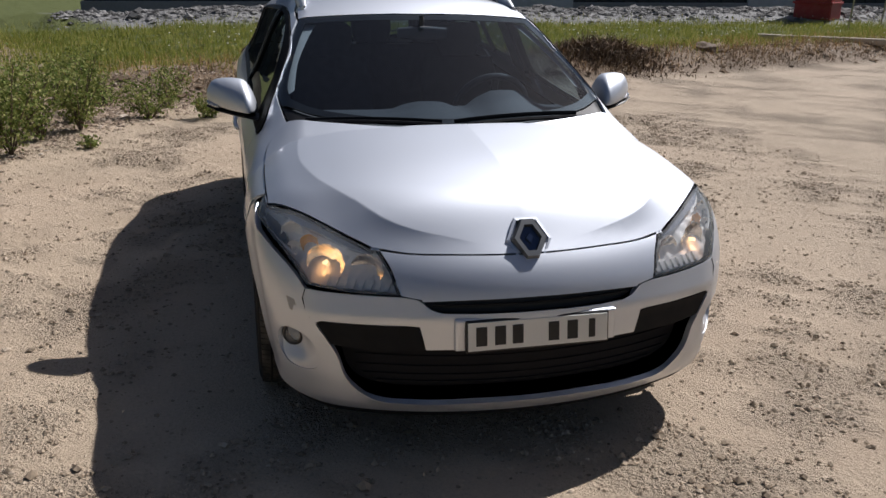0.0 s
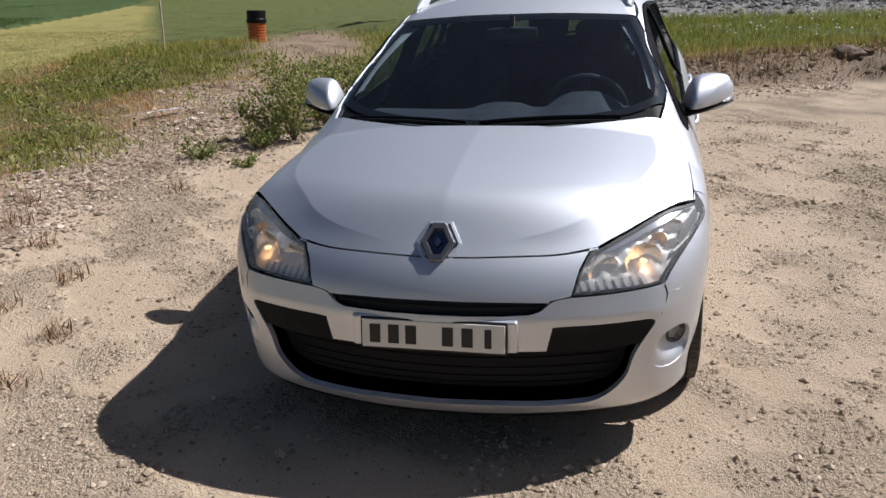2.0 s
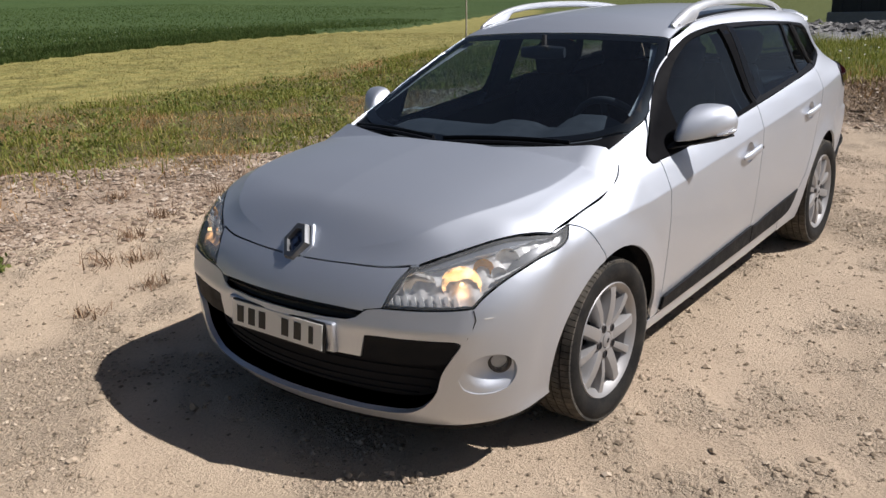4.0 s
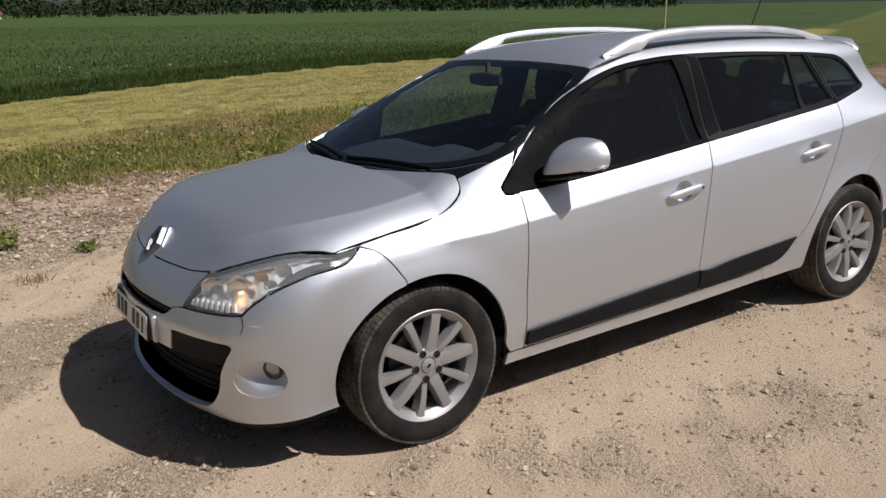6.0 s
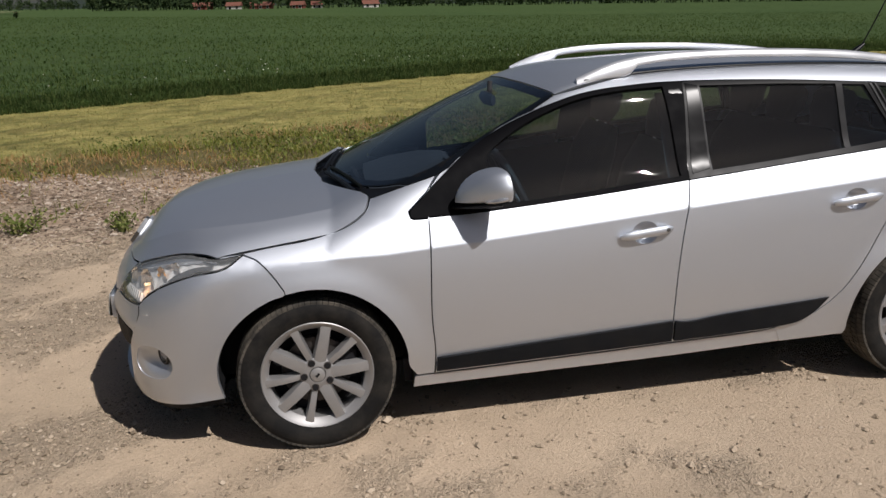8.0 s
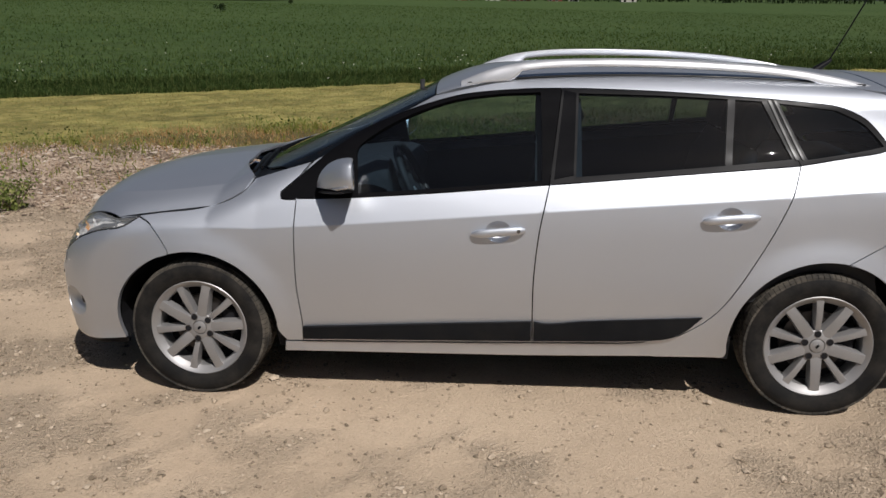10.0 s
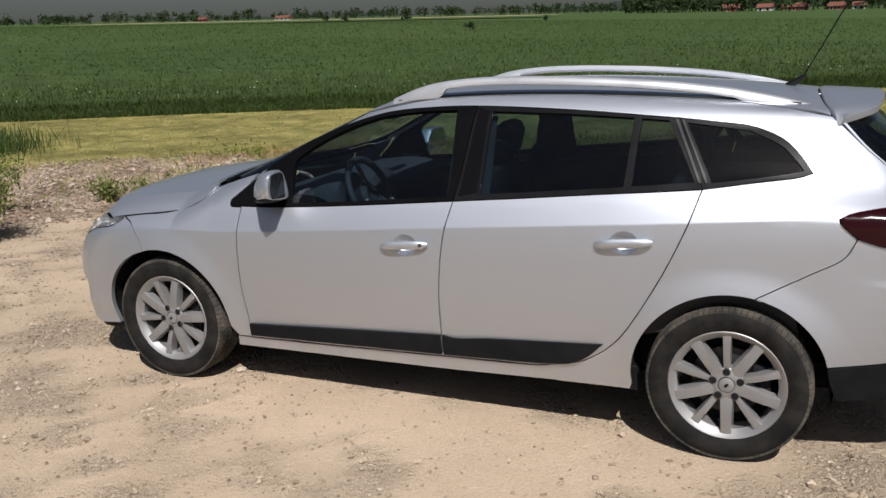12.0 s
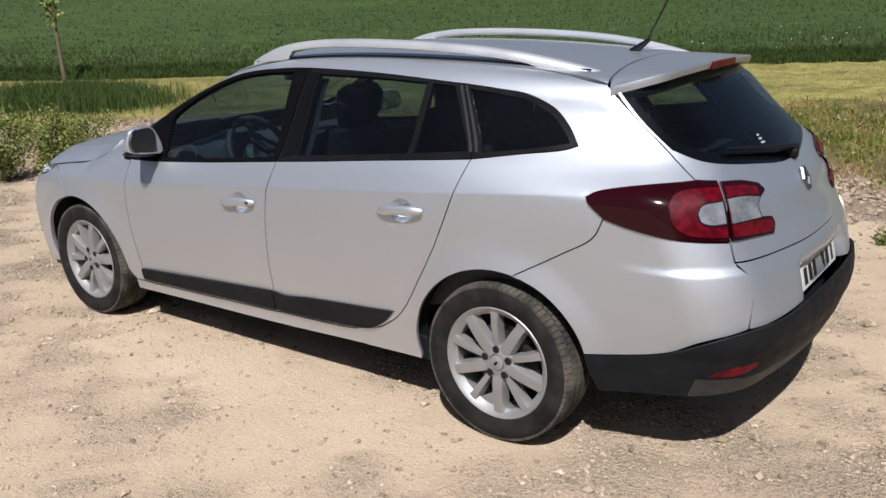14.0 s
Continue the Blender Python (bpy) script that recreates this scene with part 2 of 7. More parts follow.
# ---- building helpers ----
def part(name, bm, material, parent, label=""):
    """Links a bmesh as one mesh object under a thing or a part."""
    me = bpy.data.meshes.new(name)
    bm.to_mesh(me)
    bm.free()
    ob = new(name, me)
    if material:
        me.materials.append(material)
    ob.parent = parent
    return tagged(ob, label)


def raw(name, verts, faces, material, parent=None, label="", smooth=False, normals=None):
    """A mesh object from computed arrays."""
    me = bpy.data.meshes.new(name)
    me.from_pydata([tuple(v) for v in verts], [], [tuple(f) for f in faces])
    me.update()
    if smooth:
        me.polygons.foreach_set("use_smooth", [True] * len(me.polygons))
    if normals is not None:
        me.normals_split_custom_set_from_vertices([tuple(n) for n in normals])
    if material:
        me.materials.append(material)
    ob = new(name, me)
    ob.parent = parent
    return tagged(ob, label)


def spline(points, step, ends=True):
    """A smooth line through chart points, in even steps."""
    p = np.array(points, float)
    if len(p) == 2:
        n = max(1, int(np.ceil(np.linalg.norm(p[1] - p[0]) / step)))
        return p[0] + (p[1] - p[0]) * np.linspace(0, 1, n + 1)[:, None]
    q = np.vstack([2 * p[0] - p[1], p, 2 * p[-1] - p[-2]])
    out = [p[:1]]
    for a, b, c, d in zip(q[:-3], q[1:-2], q[2:-1], q[3:]):
        n = max(2, int(np.ceil(np.linalg.norm(c - b) / step)))
        ta, tb = (np.linalg.norm(b - a) + 1e-9) ** 0.5, (np.linalg.norm(c - b) + 1e-9) ** 0.5
        tc = (np.linalg.norm(d - c) + 1e-9) ** 0.5
        m1 = tb * ((b - a) / ta - (c - a) / (ta + tb) + (c - b) / tb)
        m2 = tb * ((c - b) / tb - (d - b) / (tb + tc) + (d - c) / tc)
        t = np.linspace(0, 1, n + 1)[1:, None]
        out.append(b * (1 + 2 * t) * (1 - t) ** 2 + m1 * t * (1 - t) ** 2 + c * t * t * (3 - 2 * t) - m2 * t * t * (1 - t))
    return np.vstack(out)


def ring(*lines, step=0.02):
    """A closed outline of smooth lines that meet in corners."""
    pts = [spline(line, step) for line in lines]
    out = []
    for line in pts:
        for p in line:
            if not out or np.linalg.norm(p - out[-1]) > step * 0.05:
                out.append(p)
    if np.linalg.norm(out[0] - out[-1]) < step * 0.05:
        out.pop()
    return np.array(out)


def inside_of(poly, pts):
    x, y = pts.T
    c = np.zeros(len(pts), bool)
    for (x1, y1), (x2, y2) in zip(poly, np.roll(poly, -1, 0)):
        cross = (y1 > y) != (y2 > y)
        with np.errstate(divide="ignore", invalid="ignore"):
            c ^= cross & (x < (x2 - x1) * (y - y1) / (y2 - y1) + x1)
    return c


def shrink(poly, by):
    """An outline drawn in by a margin."""
    a, b, c = np.roll(poly, 1, 0), poly, np.roll(poly, -1, 0)
    turn = np.sign(np.sum(poly[:, 0] * np.roll(poly[:, 1], -1) - np.roll(poly[:, 0], -1) * poly[:, 1]))
    n1, n2 = (b - a), (c - b)
    n1, n2 = (v / np.maximum(np.linalg.norm(v, axis=1, keepdims=True), 1e-9) for v in (n1, n2))
    n = np.stack([-(n1 + n2)[:, 1], (n1 + n2)[:, 0]], 1) * turn
    n = n / np.maximum(np.linalg.norm(n, axis=1, keepdims=True), 1e-9)
    k = np.clip(1 / np.maximum(0.4, np.abs(np.sum(n * np.stack([-n2[:, 1], n2[:, 0]], 1), 1))), 1, 2)
    return poly + n * (by * k)[:, None]


def fill(poly, step, holes=(), lines=()):
    """Triangles that fill an outline: chart points, faces, and how many of the first points are the rim."""
    rims = [poly, *holes]
    lo, hi = poly.min(0), poly.max(0)
    gx, gy = np.meshgrid(np.arange(lo[0] + step / 2, hi[0], step), np.arange(lo[1] + step / 2, hi[1], step))
    gx[1::2] += step / 2
    grid = np.stack([gx.ravel(), gy.ravel()], 1)
    ok = inside_of(poly, grid)
    for h in holes:
        ok &= ~inside_of(h, grid)
    edge = np.vstack(rims)
    grid = grid[ok]
    if len(grid):
        near = np.array([np.min(np.sum((edge - g) ** 2, 1)) for g in grid])
        grid = grid[near > (step * 0.45) ** 2]
    pts, edges, at = [edge], [], 0
    for r in rims:
        edges += [(at + i, at + (i + 1) % len(r)) for i in range(len(r))]
        at += len(r)
    for line in lines:
        line = np.asarray(line)
        clear = inside_of(poly, line)
        for h in holes:
            clear &= ~inside_of(h, line)
        clear &= np.array([np.min(np.sum((edge - q) ** 2, 1)) > 2.5e-5 for q in line])
        if len(grid):
            grid = grid[np.array([np.min(np.sum((line - g) ** 2, 1)) > (step * 0.35) ** 2 for g in grid])]
        order = np.cumsum(clear) - 1
        edges += [(at + order[i], at + order[i + 1]) for i in range(len(line) - 1) if clear[i] and clear[i + 1]]
        pts.append(line[clear])
        at += int(clear.sum())
    pts = np.vstack([*pts, grid])
    from mathutils.geometry import delaunay_2d_cdt
    v, _, f, _, _, _ = delaunay_2d_cdt([Vector(p) for p in pts], edges, [], 0, 1e-7)
    v = np.array([tuple(p) for p in v])
    f = np.array([tuple(t) for t in f])
    mid = v[f].mean(1)
    ok = inside_of(poly, mid)
    for h in holes:
        ok &= ~inside_of(h, mid)
    f = f[ok]
    a, b, c = v[f[:, 0]], v[f[:, 1]], v[f[:, 2]]
    s = (b[:, 0] - a[:, 0]) * (c[:, 1] - a[:, 1]) - (b[:, 1] - a[:, 1]) * (c[:, 0] - a[:, 0])
    f = np.where((s > 0)[:, None], f, f[:, ::-1])
    return v, f, rims


def skin(name, chart, poly, material, parent, step=0.035, lift=0.0, depth=0.012, holes=(), mirror=False, label="", shape=None, lines=()):
    """A panel of the body: the outline on the chart, laid on the body's surface, with its edge turned in. shape: a further lift by chart point."""
    v, f, rims = fill(poly, step, holes, lines)
    p = chart(v)
    n = outward(p)
    if shape is not None or lift:
        e = lift + (shape(v, p) if shape is not None else 0)
        p = p + n * (e[:, None] if np.ndim(e) else e)
    flat = np.cross(p[f[:, 1]] - p[f[:, 0]], p[f[:, 2]] - p[f[:, 0]])
    if np.sum(flat * n[f[:, 0]]) < 0:
        f = f[:, ::-1]
    if shape is not None:
        flat = np.cross(p[f[:, 1]] - p[f[:, 0]], p[f[:, 2]] - p[f[:, 0]])
        n = np.zeros_like(p)
        for k in range(3):
            np.add.at(n, f[:, k], flat)
        n = n / np.maximum(np.linalg.norm(n, axis=1, keepdims=True), 1e-12)
    verts, faces, normals = [p], [list(t) for t in f], [n]
    total, at = len(p), 0
    # the rim's edge, turned in
    edges = {}
    for t in f:
        for a, b in ((t[0], t[1]), (t[1], t[2]), (t[2], t[0])):
            edges[(a, b)] = edges.get((a, b), 0) + 1
    rim = [(a, b) for a, b in edges if (b, a) not in edges]
    if depth and rim:
        tab = {}
        top, low, side = [], [], []
        for a, b in rim:
            d = p[b] - p[a]
            s = np.cross(d, n[a])
            s = s / max(np.linalg.norm(s), 1e-9)
            for k in (a, b):
                if k not in tab:
                    tab[k] = len(tab)
                    top.append(p[k])
                    low.append(p[k] - n[k] * depth)
                    side.append(s.copy())
                else:
                    side[tab[k]] += s
        m = len(tab)
        side = np.array(side)
        side /= np.maximum(np.linalg.norm(side, axis=1, keepdims=True), 1e-9)
        verts += [np.array(top), np.array(low)]
        normals += [side, side]
        for a, b in rim:
            i, j = total + tab[a], total + tab[b]
            faces.append([j, i, i + m, j + m])
    verts, normals = np.vstack(verts), np.vstack(normals)
    made = [raw(name, verts, faces, material, parent, label, True, normals)]
    if mirror:
        s = np.array([1, -1, 1])
        made.append(raw(name, verts * s, [q[::-1] for q in faces], material, parent, label, True, normals * s))
    return made

# ---- the estate car ----
car = tagged(new("estate_car"), "silver five-door estate car with roof rails, parked on pale gravel", "car")
NOSE_U, TAIL_U = -RW * math.pi / 2, XR + RW * math.pi / 2


def on_wrap(xy):
    return [tuple(p) for p in unwrap(above(np.array(xy, float)))]


def arc(cx, cz, r, a, b, n=14):
    return [(cx + r * math.cos(radians(k)), cz + r * math.sin(radians(k))) for k in np.linspace(a, b, n)]


def pair(name, chart, poly, material, parents=(None, None), **more):
    """A panel on the left side and its mirror image on the right."""
    left, right = skin(name, chart, poly, material, car, mirror=True, **more)
    for ob, p in zip((left, right), parents):
        if p:
            ob.parent = p
    return left, right


def flip_copy(ob, parent, label=""):
    """The mirror image of a part of the left side, for the right side."""
    me = ob.data.copy()
    v = np.zeros(len(me.vertices) * 3)
    me.vertices.foreach_get("co", v)
    v = v.reshape(-1, 3) * (1, -1, 1)
    me.vertices.foreach_set("co", v.ravel())
    me.flip_normals()
    o = new(ob.name.split(".")[0], me)
    o.parent = parent
    return tagged(o, label)


def smooth(ob, angle=40):
    me = ob.data
    bm = bmesh.new()
    bm.from_mesh(me)
    for f in bm.faces:
        f.smooth = True
    for e in bm.edges:
        if len(e.link_faces) == 2 and e.calc_face_angle(0) > radians(angle):
            e.smooth = False
    bm.to_mesh(me)
    bm.free()
    return ob


def lathe(profile, segs=64, axis="y", centre=(0, 0, 0)):
    """Turns (offset along the axis, radius) into a bmesh."""
    bm = bmesh.new()
    rows = []
    for o, r in profile:
        rows.append([bm.verts.new((r * math.cos(a), o, r * math.sin(a)) if axis == "y" else (o, r * math.cos(a), r * math.sin(a)))
                     for a in np.linspace(0, 2 * math.pi, segs, endpoint=False)])
    for a, b in zip(rows, rows[1:]):
        for i in range(segs):
            bm.faces.new((a[i], a[(i + 1) % segs], b[(i + 1) % segs], b[i]))
    bmesh.ops.recalc_face_normals(bm, faces=bm.faces)
    bmesh.ops.translate(bm, verts=bm.verts, vec=centre)
    return bm


def sweep(points, section, up=(0, 0, 1), taper=None, closed=True):
    """A bmesh swept along points with a section of (side, up) offsets."""
    bm = bmesh.new()
    pts = [Vector(p) for p in points]
    rows = []
    for i, p in enumerate(pts):
        d = (pts[min(i + 1, len(pts) - 1)] - pts[max(i - 1, 0)]).normalized()
        s = d.cross(Vector(up)).normalized()
        u = s.cross(d).normalized()
        k = taper(i / (len(pts) - 1)) if taper else 1
        rows.append([bm.verts.new(p + s * a * k + u * b * k) for a, b in section])
    n = len(section)
    for a, b in zip(rows, rows[1:]):
        for i in range(n if closed else n - 1):
            bm.faces.new((a[i], a[(i + 1) % n], b[(i + 1) % n], b[i]))
    if closed:
        bm.faces.new(rows[0])
        bm.faces.new(rows[-1][::-1])
    bmesh.ops.recalc_face_normals(bm, faces=bm.faces)
    return bm


def oval(a, b, n=12):
    return [(a * math.cos(t), b * math.sin(t)) for t in np.linspace(0, 2 * math.pi, n, endpoint=False)]


def box(size, at, bevel=0.01, segs=2, turn=None):
    bm = bmesh.new()
    bmesh.ops.create_cube(bm, size=1)
    bmesh.ops.scale(bm, verts=bm.verts, vec=size)
    if bevel:
        bmesh.ops.bevel(bm, geom=bm.edges[:], offset=bevel, segments=segs, affect="EDGES", profile=0.5)
    if turn:
        bmesh.ops.rotate(bm, verts=bm.verts, cent=(0, 0, 0), matrix=Euler([radians(a) for a in turn]).to_matrix())
    bmesh.ops.translate(bm, verts=bm.verts, vec=at)
    return bm


GAP = 0.0026
# shut lines shared by neighbouring panels, on the wrap-round chart unless said otherwise
bonnet_side = [(-0.67, -0.505), (-0.59, -0.60), (-0.47, -0.715), (-0.34, -0.812)]                    # from above, along the lamp
bonnet_wing = [(-0.34, -0.812), (-0.15, -0.810), (0.03, -0.803), (0.16, -0.788), (0.235, -0.750), (0.26, -0.69)]
bonnet_front = [(-0.768, 0.0), (-0.762, -0.12), (-0.745, -0.25), (-0.715, -0.39), (-0.67, -0.505)]
bonnet_rear = [(0.26, -0.69), (0.18, -0.50), (0.11, -0.28), (0.075, 0.0)]
screen_base = [(0.14, 0.0), (0.172, -0.28), (0.245, -0.50), (0.315, -0.62), (0.41, -0.715)]
screen_edge = [(0.41, -0.715), (0.54, -0.722), (0.72, -0.683), (0.90, -0.632), (1.06, -0.58)]
screen_top = [(1.06, -0.58), (1.04, -0.35), (1.025, 0.0)]
roof_edge = [(1.06, -0.58), (1.35, -0.562), (1.8, -0.555), (2.3, -0.552), (2.7, -0.54), (3.01, -0.575)]
roof_rear = [(3.01, -0.575), (2.985, -0.45), (2.965, -0.25), (2.96, 0.0)]
door_front = [(0.474, 0.915), (0.468, 0.74), (0.466, 0.52), (0.478, 0.36), (0.474, 0.262)]
door_mid = [(1.562, 0.990), (1.524, 0.80), (1.504, 0.60), (1.501, 0.45), (1.503, 0.288)]
door_rear = [(2.576, 1.076), (2.532, 0.94), (2.436, 0.725), (2.29, 0.475), (2.225, 0.405)]
belt_front = [(0.474, 0.915), (0.66, 0.921), (1.05, 0.947), (1.562, 0.990)]
belt_rear = [(1.562, 0.990), (1.80, 1.010), (2.20, 1.046), (2.576, 1.076)]
window_top = [(0.405, 0.939), (0.468, 0.991), (0.62, 1.115), (0.832, 1.233), (1.149, 1.338), (1.40, 1.366), (1.60, 1.372), (2.02, 1.361), (2.468, 1.333)]
quarter_top = [(2.468, 1.333), (2.60, 1.320), (2.750, 1.299), (2.870, 1.243), (2.937, 1.188), (2.982, 1.135)]
quarter_low = [(2.982, 1.135), (2.935, 1.122), (2.78, 1.104), (2.576, 1.076)]
lamp_low = [(-0.245, 0.824), (-0.30, 0.783), (-0.42, 0.757), (-0.535, 0.715), (-0.60, 0.675), (-0.632, 0.645)]
lamp_foot = [(-0.632, 0.645), (-0.73, 0.640), (-0.905, 0.637)]
lamp_inner = [(-0.905, 0.637), (-0.862, 0.712), (-0.79, 0.778)]
wing_seam = [(-0.245, 0.824), (-0.185, 0.80), (-0.14, 0.752), (-0.098, 0.688)]
rear_seam = [(2.79, 0.681), (2.98, 0.785), (3.085, 0.85), (3.122, 0.922)]
rear_lamp_low = [(3.122, 0.922), (3.204, 0.897), (3.333, 0.871), (3.513, 0.850)]
rear_lamp_top = [(3.06, 0.990), (3.095, 1.006), (3.25, 1.031), (3.425, 1.040)]
gate_side = [(3.425, 1.040), (3.34, 1.13), (3.207, 1.238), (3.09, 1.346)]
gate_low = [(3.513, 0.850), (3.524, 0.785), (3.572, 0.718), (3.556, 0.566)]
bumper_line = [(3.556, 0.566), (3.42, 0.526), (3.336, 0.474), (3.186, 0.436), (3.058, 0.421)]
top_of_lamp = on_wrap(bonnet_side)
wing_top = on_wrap(bonnet_wing)

# bonnet
bm_poly = ring(bonnet_front, bonnet_side, bonnet_wing, bonnet_rear, [(x, -y) for x, y in bonnet_rear][::-1], [(x, -y) for x, y in bonnet_wing][::-1],
               [(x, -y) for x, y in bonnet_side][::-1], [(x, -y) for x, y in bonnet_front][::-1])


def bonnet_fold(x):
    return glide(x, -0.80, 0.02, -0.74, 0.14, -0.66, 0.36, -0.5, 0.545, -0.2, 0.672, 0.05, 0.672, 0.25, 0.64)


def bonnet_shape(v, p):
    """A raised middle, edged by folds that sweep from the badge to the windscreen's corners."""
    q = np.abs(v[:, 1])
    fold = bonnet_fold(v[:, 0])
    return (0.024 * np.clip(1 - (q - fold) / 0.20, 0, 1) ** 2 * (q > fold) + 0.024 * (q <= fold) + 0.016 * np.maximum(0, 1 - q / 0.6)) * ease(v[:, 0], -0.76, -0.56)


keel = [np.stack([np.arange(-0.74, 0.12, 0.02), np.full(43, o)], 1) for o in (-0.006, 0.0, 0.006)]
fold_x = np.r_[np.arange(-0.74, -0.5, 0.008), np.arange(-0.5, 0.12, 0.02)]
keel += [np.stack([fold_x, s * (bonnet_fold(fold_x) + o)], 1) for s in (-1, 1) for o in (-0.006, 0.0, 0.006)]


bonnet = skin("bonnet", above, shrink(bm_poly, GAP), PAINT, car, 0.022, shape=bonnet_shape, lines=keel)[0]

# front wings
wing_poly = ring(wing_top, on_wrap([(0.26, -0.69), (0.41, -0.715), (0.525, -0.723)]), [on_wrap([(0.525, -0.723)])[0], (0.478, 1.003)], [(0.478, 1.003), (0.400, 0.939)],
                 [(0.400, 0.939), (0.405, 0.915), (0.474, 0.911)], door_front, [(0.474, 0.262), (0.40, 0.262)],
                 [(0.40, 0.262), *arc(0, TYRE_R, 0.366, 0, 105, 14)], wing_seam[::-1], [wing_seam[0], wing_top[0]])
folds = [np.stack([np.arange(-0.02, 3.06, 0.02), shoulder(np.arange(-0.02, 3.06, 0.02)) + o], 1) for o in (-0.005, 0.0, 0.005)]
pair("front_wing", wrap, shrink(wing_poly, GAP), PAINT, step=0.025, lines=folds)

# doors with their rubbing strips, handles and windows
cup_f, cup_r = (ring([(u + 0.056 * math.cos(t), z + 0.047 * math.sin(t)) for t in np.linspace(0, 2 * math.pi, 24)], step=0.012) for u, z in ((1.352, 0.797), (2.298, 0.868)))
doors_f = pair("front_door", wrap, shrink(ring(belt_front, door_mid, [(1.503, 0.288), (1.0, 0.274), (0.474, 0.262)], door_front[::-1]), GAP), PAINT, lines=folds, holes=(cup_f,))
doors_r = pair("rear_door", wrap, shrink(ring(belt_rear, door_rear, [(2.225, 0.405), (2.13, 0.345), (1.97, 0.306), (1.75, 0.296), (1.503, 0.288)], door_mid[::-1]), GAP), PAINT, lines=folds, holes=(cup_r,))


def strip_shape(v, p):
    return 0.006 * np.sin(np.clip((v[:, 1] - 0.25) / 0.16, 0, 1) * math.pi)


pair("rubbing_strip", wrap, shrink(ring([(0.482, 0.340), (1.0, 0.370), (1.499, 0.397)], [(1.499, 0.397), (1.499, 0.300)], [(1.499, 0.300), (1.0, 0.287), (0.478, 0.275)], [(0.478, 0.275), (0.482, 0.340)]), 0.002),
     GREY_PLASTIC, doors_f, lift=0.009, depth=0.012, shape=strip_shape, label="dark grey plastic rubbing strip")
pair("rubbing_strip", wrap, shrink(ring([(1.506, 0.397), (1.56, 0.388), (1.73, 0.405), (2.08, 0.427), (2.222, 0.436)], [(2.222, 0.436), (2.16, 0.375), (2.09, 0.335), (1.97, 0.318), (1.75, 0.308), (1.506, 0.300)], [(1.506, 0.300), (1.506, 0.397)]), 0.002),
     GREY_PLASTIC, doors_r, lift=0.009, depth=0.012, shape=strip_shape, label="dark grey plastic rubbing strip")

for doors, u0, z0, slope in ((doors_f, 1.352, 0.797, 5.5), (doors_r, 2.298, 0.868, 5.0)):
    for k, d in enumerate(doors):
        c = wrap([(u0, z0)])[0]
        s = (1, -1)[k]
        ca, sa = math.cos(radians(slope)), math.sin(radians(slope))

        def place(a, b, out):
            return Vector((c[0] + a * ca - b * sa, s * (c[1] - out), c[2] + a * sa + b * ca))
        dish = skin("handle_cup", wrap, cup_f if doors is doors_f else cup_r, PAINT, d, 0.010, depth=0.0,
                    shape=lambda v, p: -0.030 * (1 - np.minimum(1, np.hypot((v[:, 0] - u0) / 0.056, (v[:, 1] - z0) / 0.047)) ** 3))[0]
        if k:
            dish.data.transform(Matrix.Diagonal((1, -1, 1, 1)))
            dish.data.flip_normals()
        bm = sweep([place(a, 0.0 + 0.004 * (1 - (a / 0.115) ** 2), 0.008 + 0.017 * (1 - (a / 0.118) ** 4)) for a in np.linspace(-0.112, 0.112, 17)], oval(0.0185, 0.011, 12),
                   up=(0, 1, 0), taper=lambda t: 0.45 + 0.55 * (1 - (2 * t - 1) ** 6))
        bmesh.ops.recalc_face_normals(bm, faces=bm.faces)
        h = smooth(part("door_handle", bm, PAINT, d), 60)
        if doors is doors_f:
            p = place(0.086, 0.003, 0.030)
            part("lock", lathe([(-0.004, 0.0), (-0.004, 0.008), (0.004, 0.008)], 14, centre=p), CHROME, h)

# window frames and panes
glass_f = ring([(0.742, 0.945), (0.728, 1.10)], [(0.728, 1.10), (0.74, 1.128), (0.89, 1.226), (1.12, 1.312), (1.32, 1.343), (1.518, 1.353)], [(1.518, 1.353), (1.528, 1.16), (1.530, 1.004)], [(1.530, 1.004), (1.05, 0.962), (0.742, 0.940)], step=0.015)
glass_r = ring([(1.672, 1.021), (1.680, 1.352)], [(1.680, 1.352), (2.02, 1.345), (2.292, 1.333)], [(2.292, 1.333), (2.276, 1.074)], [(2.276, 1.074), (1.95, 1.044), (1.672, 1.021)], step=0.015)
glass_v = ring([(2.304, 1.077), (2.322, 1.331)], [(2.322, 1.331), (2.428, 1.324)], [(2.428, 1.324), (2.545, 1.099)], [(2.545, 1.099), (2.304, 1.077)], step=0.015)
glass_q = ring([(2.498, 1.316), (2.60, 1.304), (2.730, 1.287)], [(2.730, 1.287), (2.840, 1.235), (2.916, 1.174), (2.946, 1.142)], [(2.946, 1.142), (2.78, 1.118), (2.606, 1.097)], [(2.606, 1.097), (2.498, 1.316)], step=0.015)
split_b, split_c = [(1.609, 1.372), (1.562, 0.990)], [(2.468, 1.333), (2.576, 1.076)]
wt = [p for p in window_top if p[0] < 1.605]
SAIL_BLACK = surface("frame_black", (0.004, 0.004, 0.005), 0.6, vary=0.15, scale=60, spec=0.06)
frames_f = pair("window_frame", wrap, shrink(ring([*wt, split_b[0]], split_b, belt_front[::-1], [(0.474, 0.911), (0.405, 0.916), (0.405, 0.939)]), 0.0015), SAIL_BLACK, doors_f, lift=0.0045, holes=(glass_f,), label="black window frame with a mirror sail", depth=0.02)
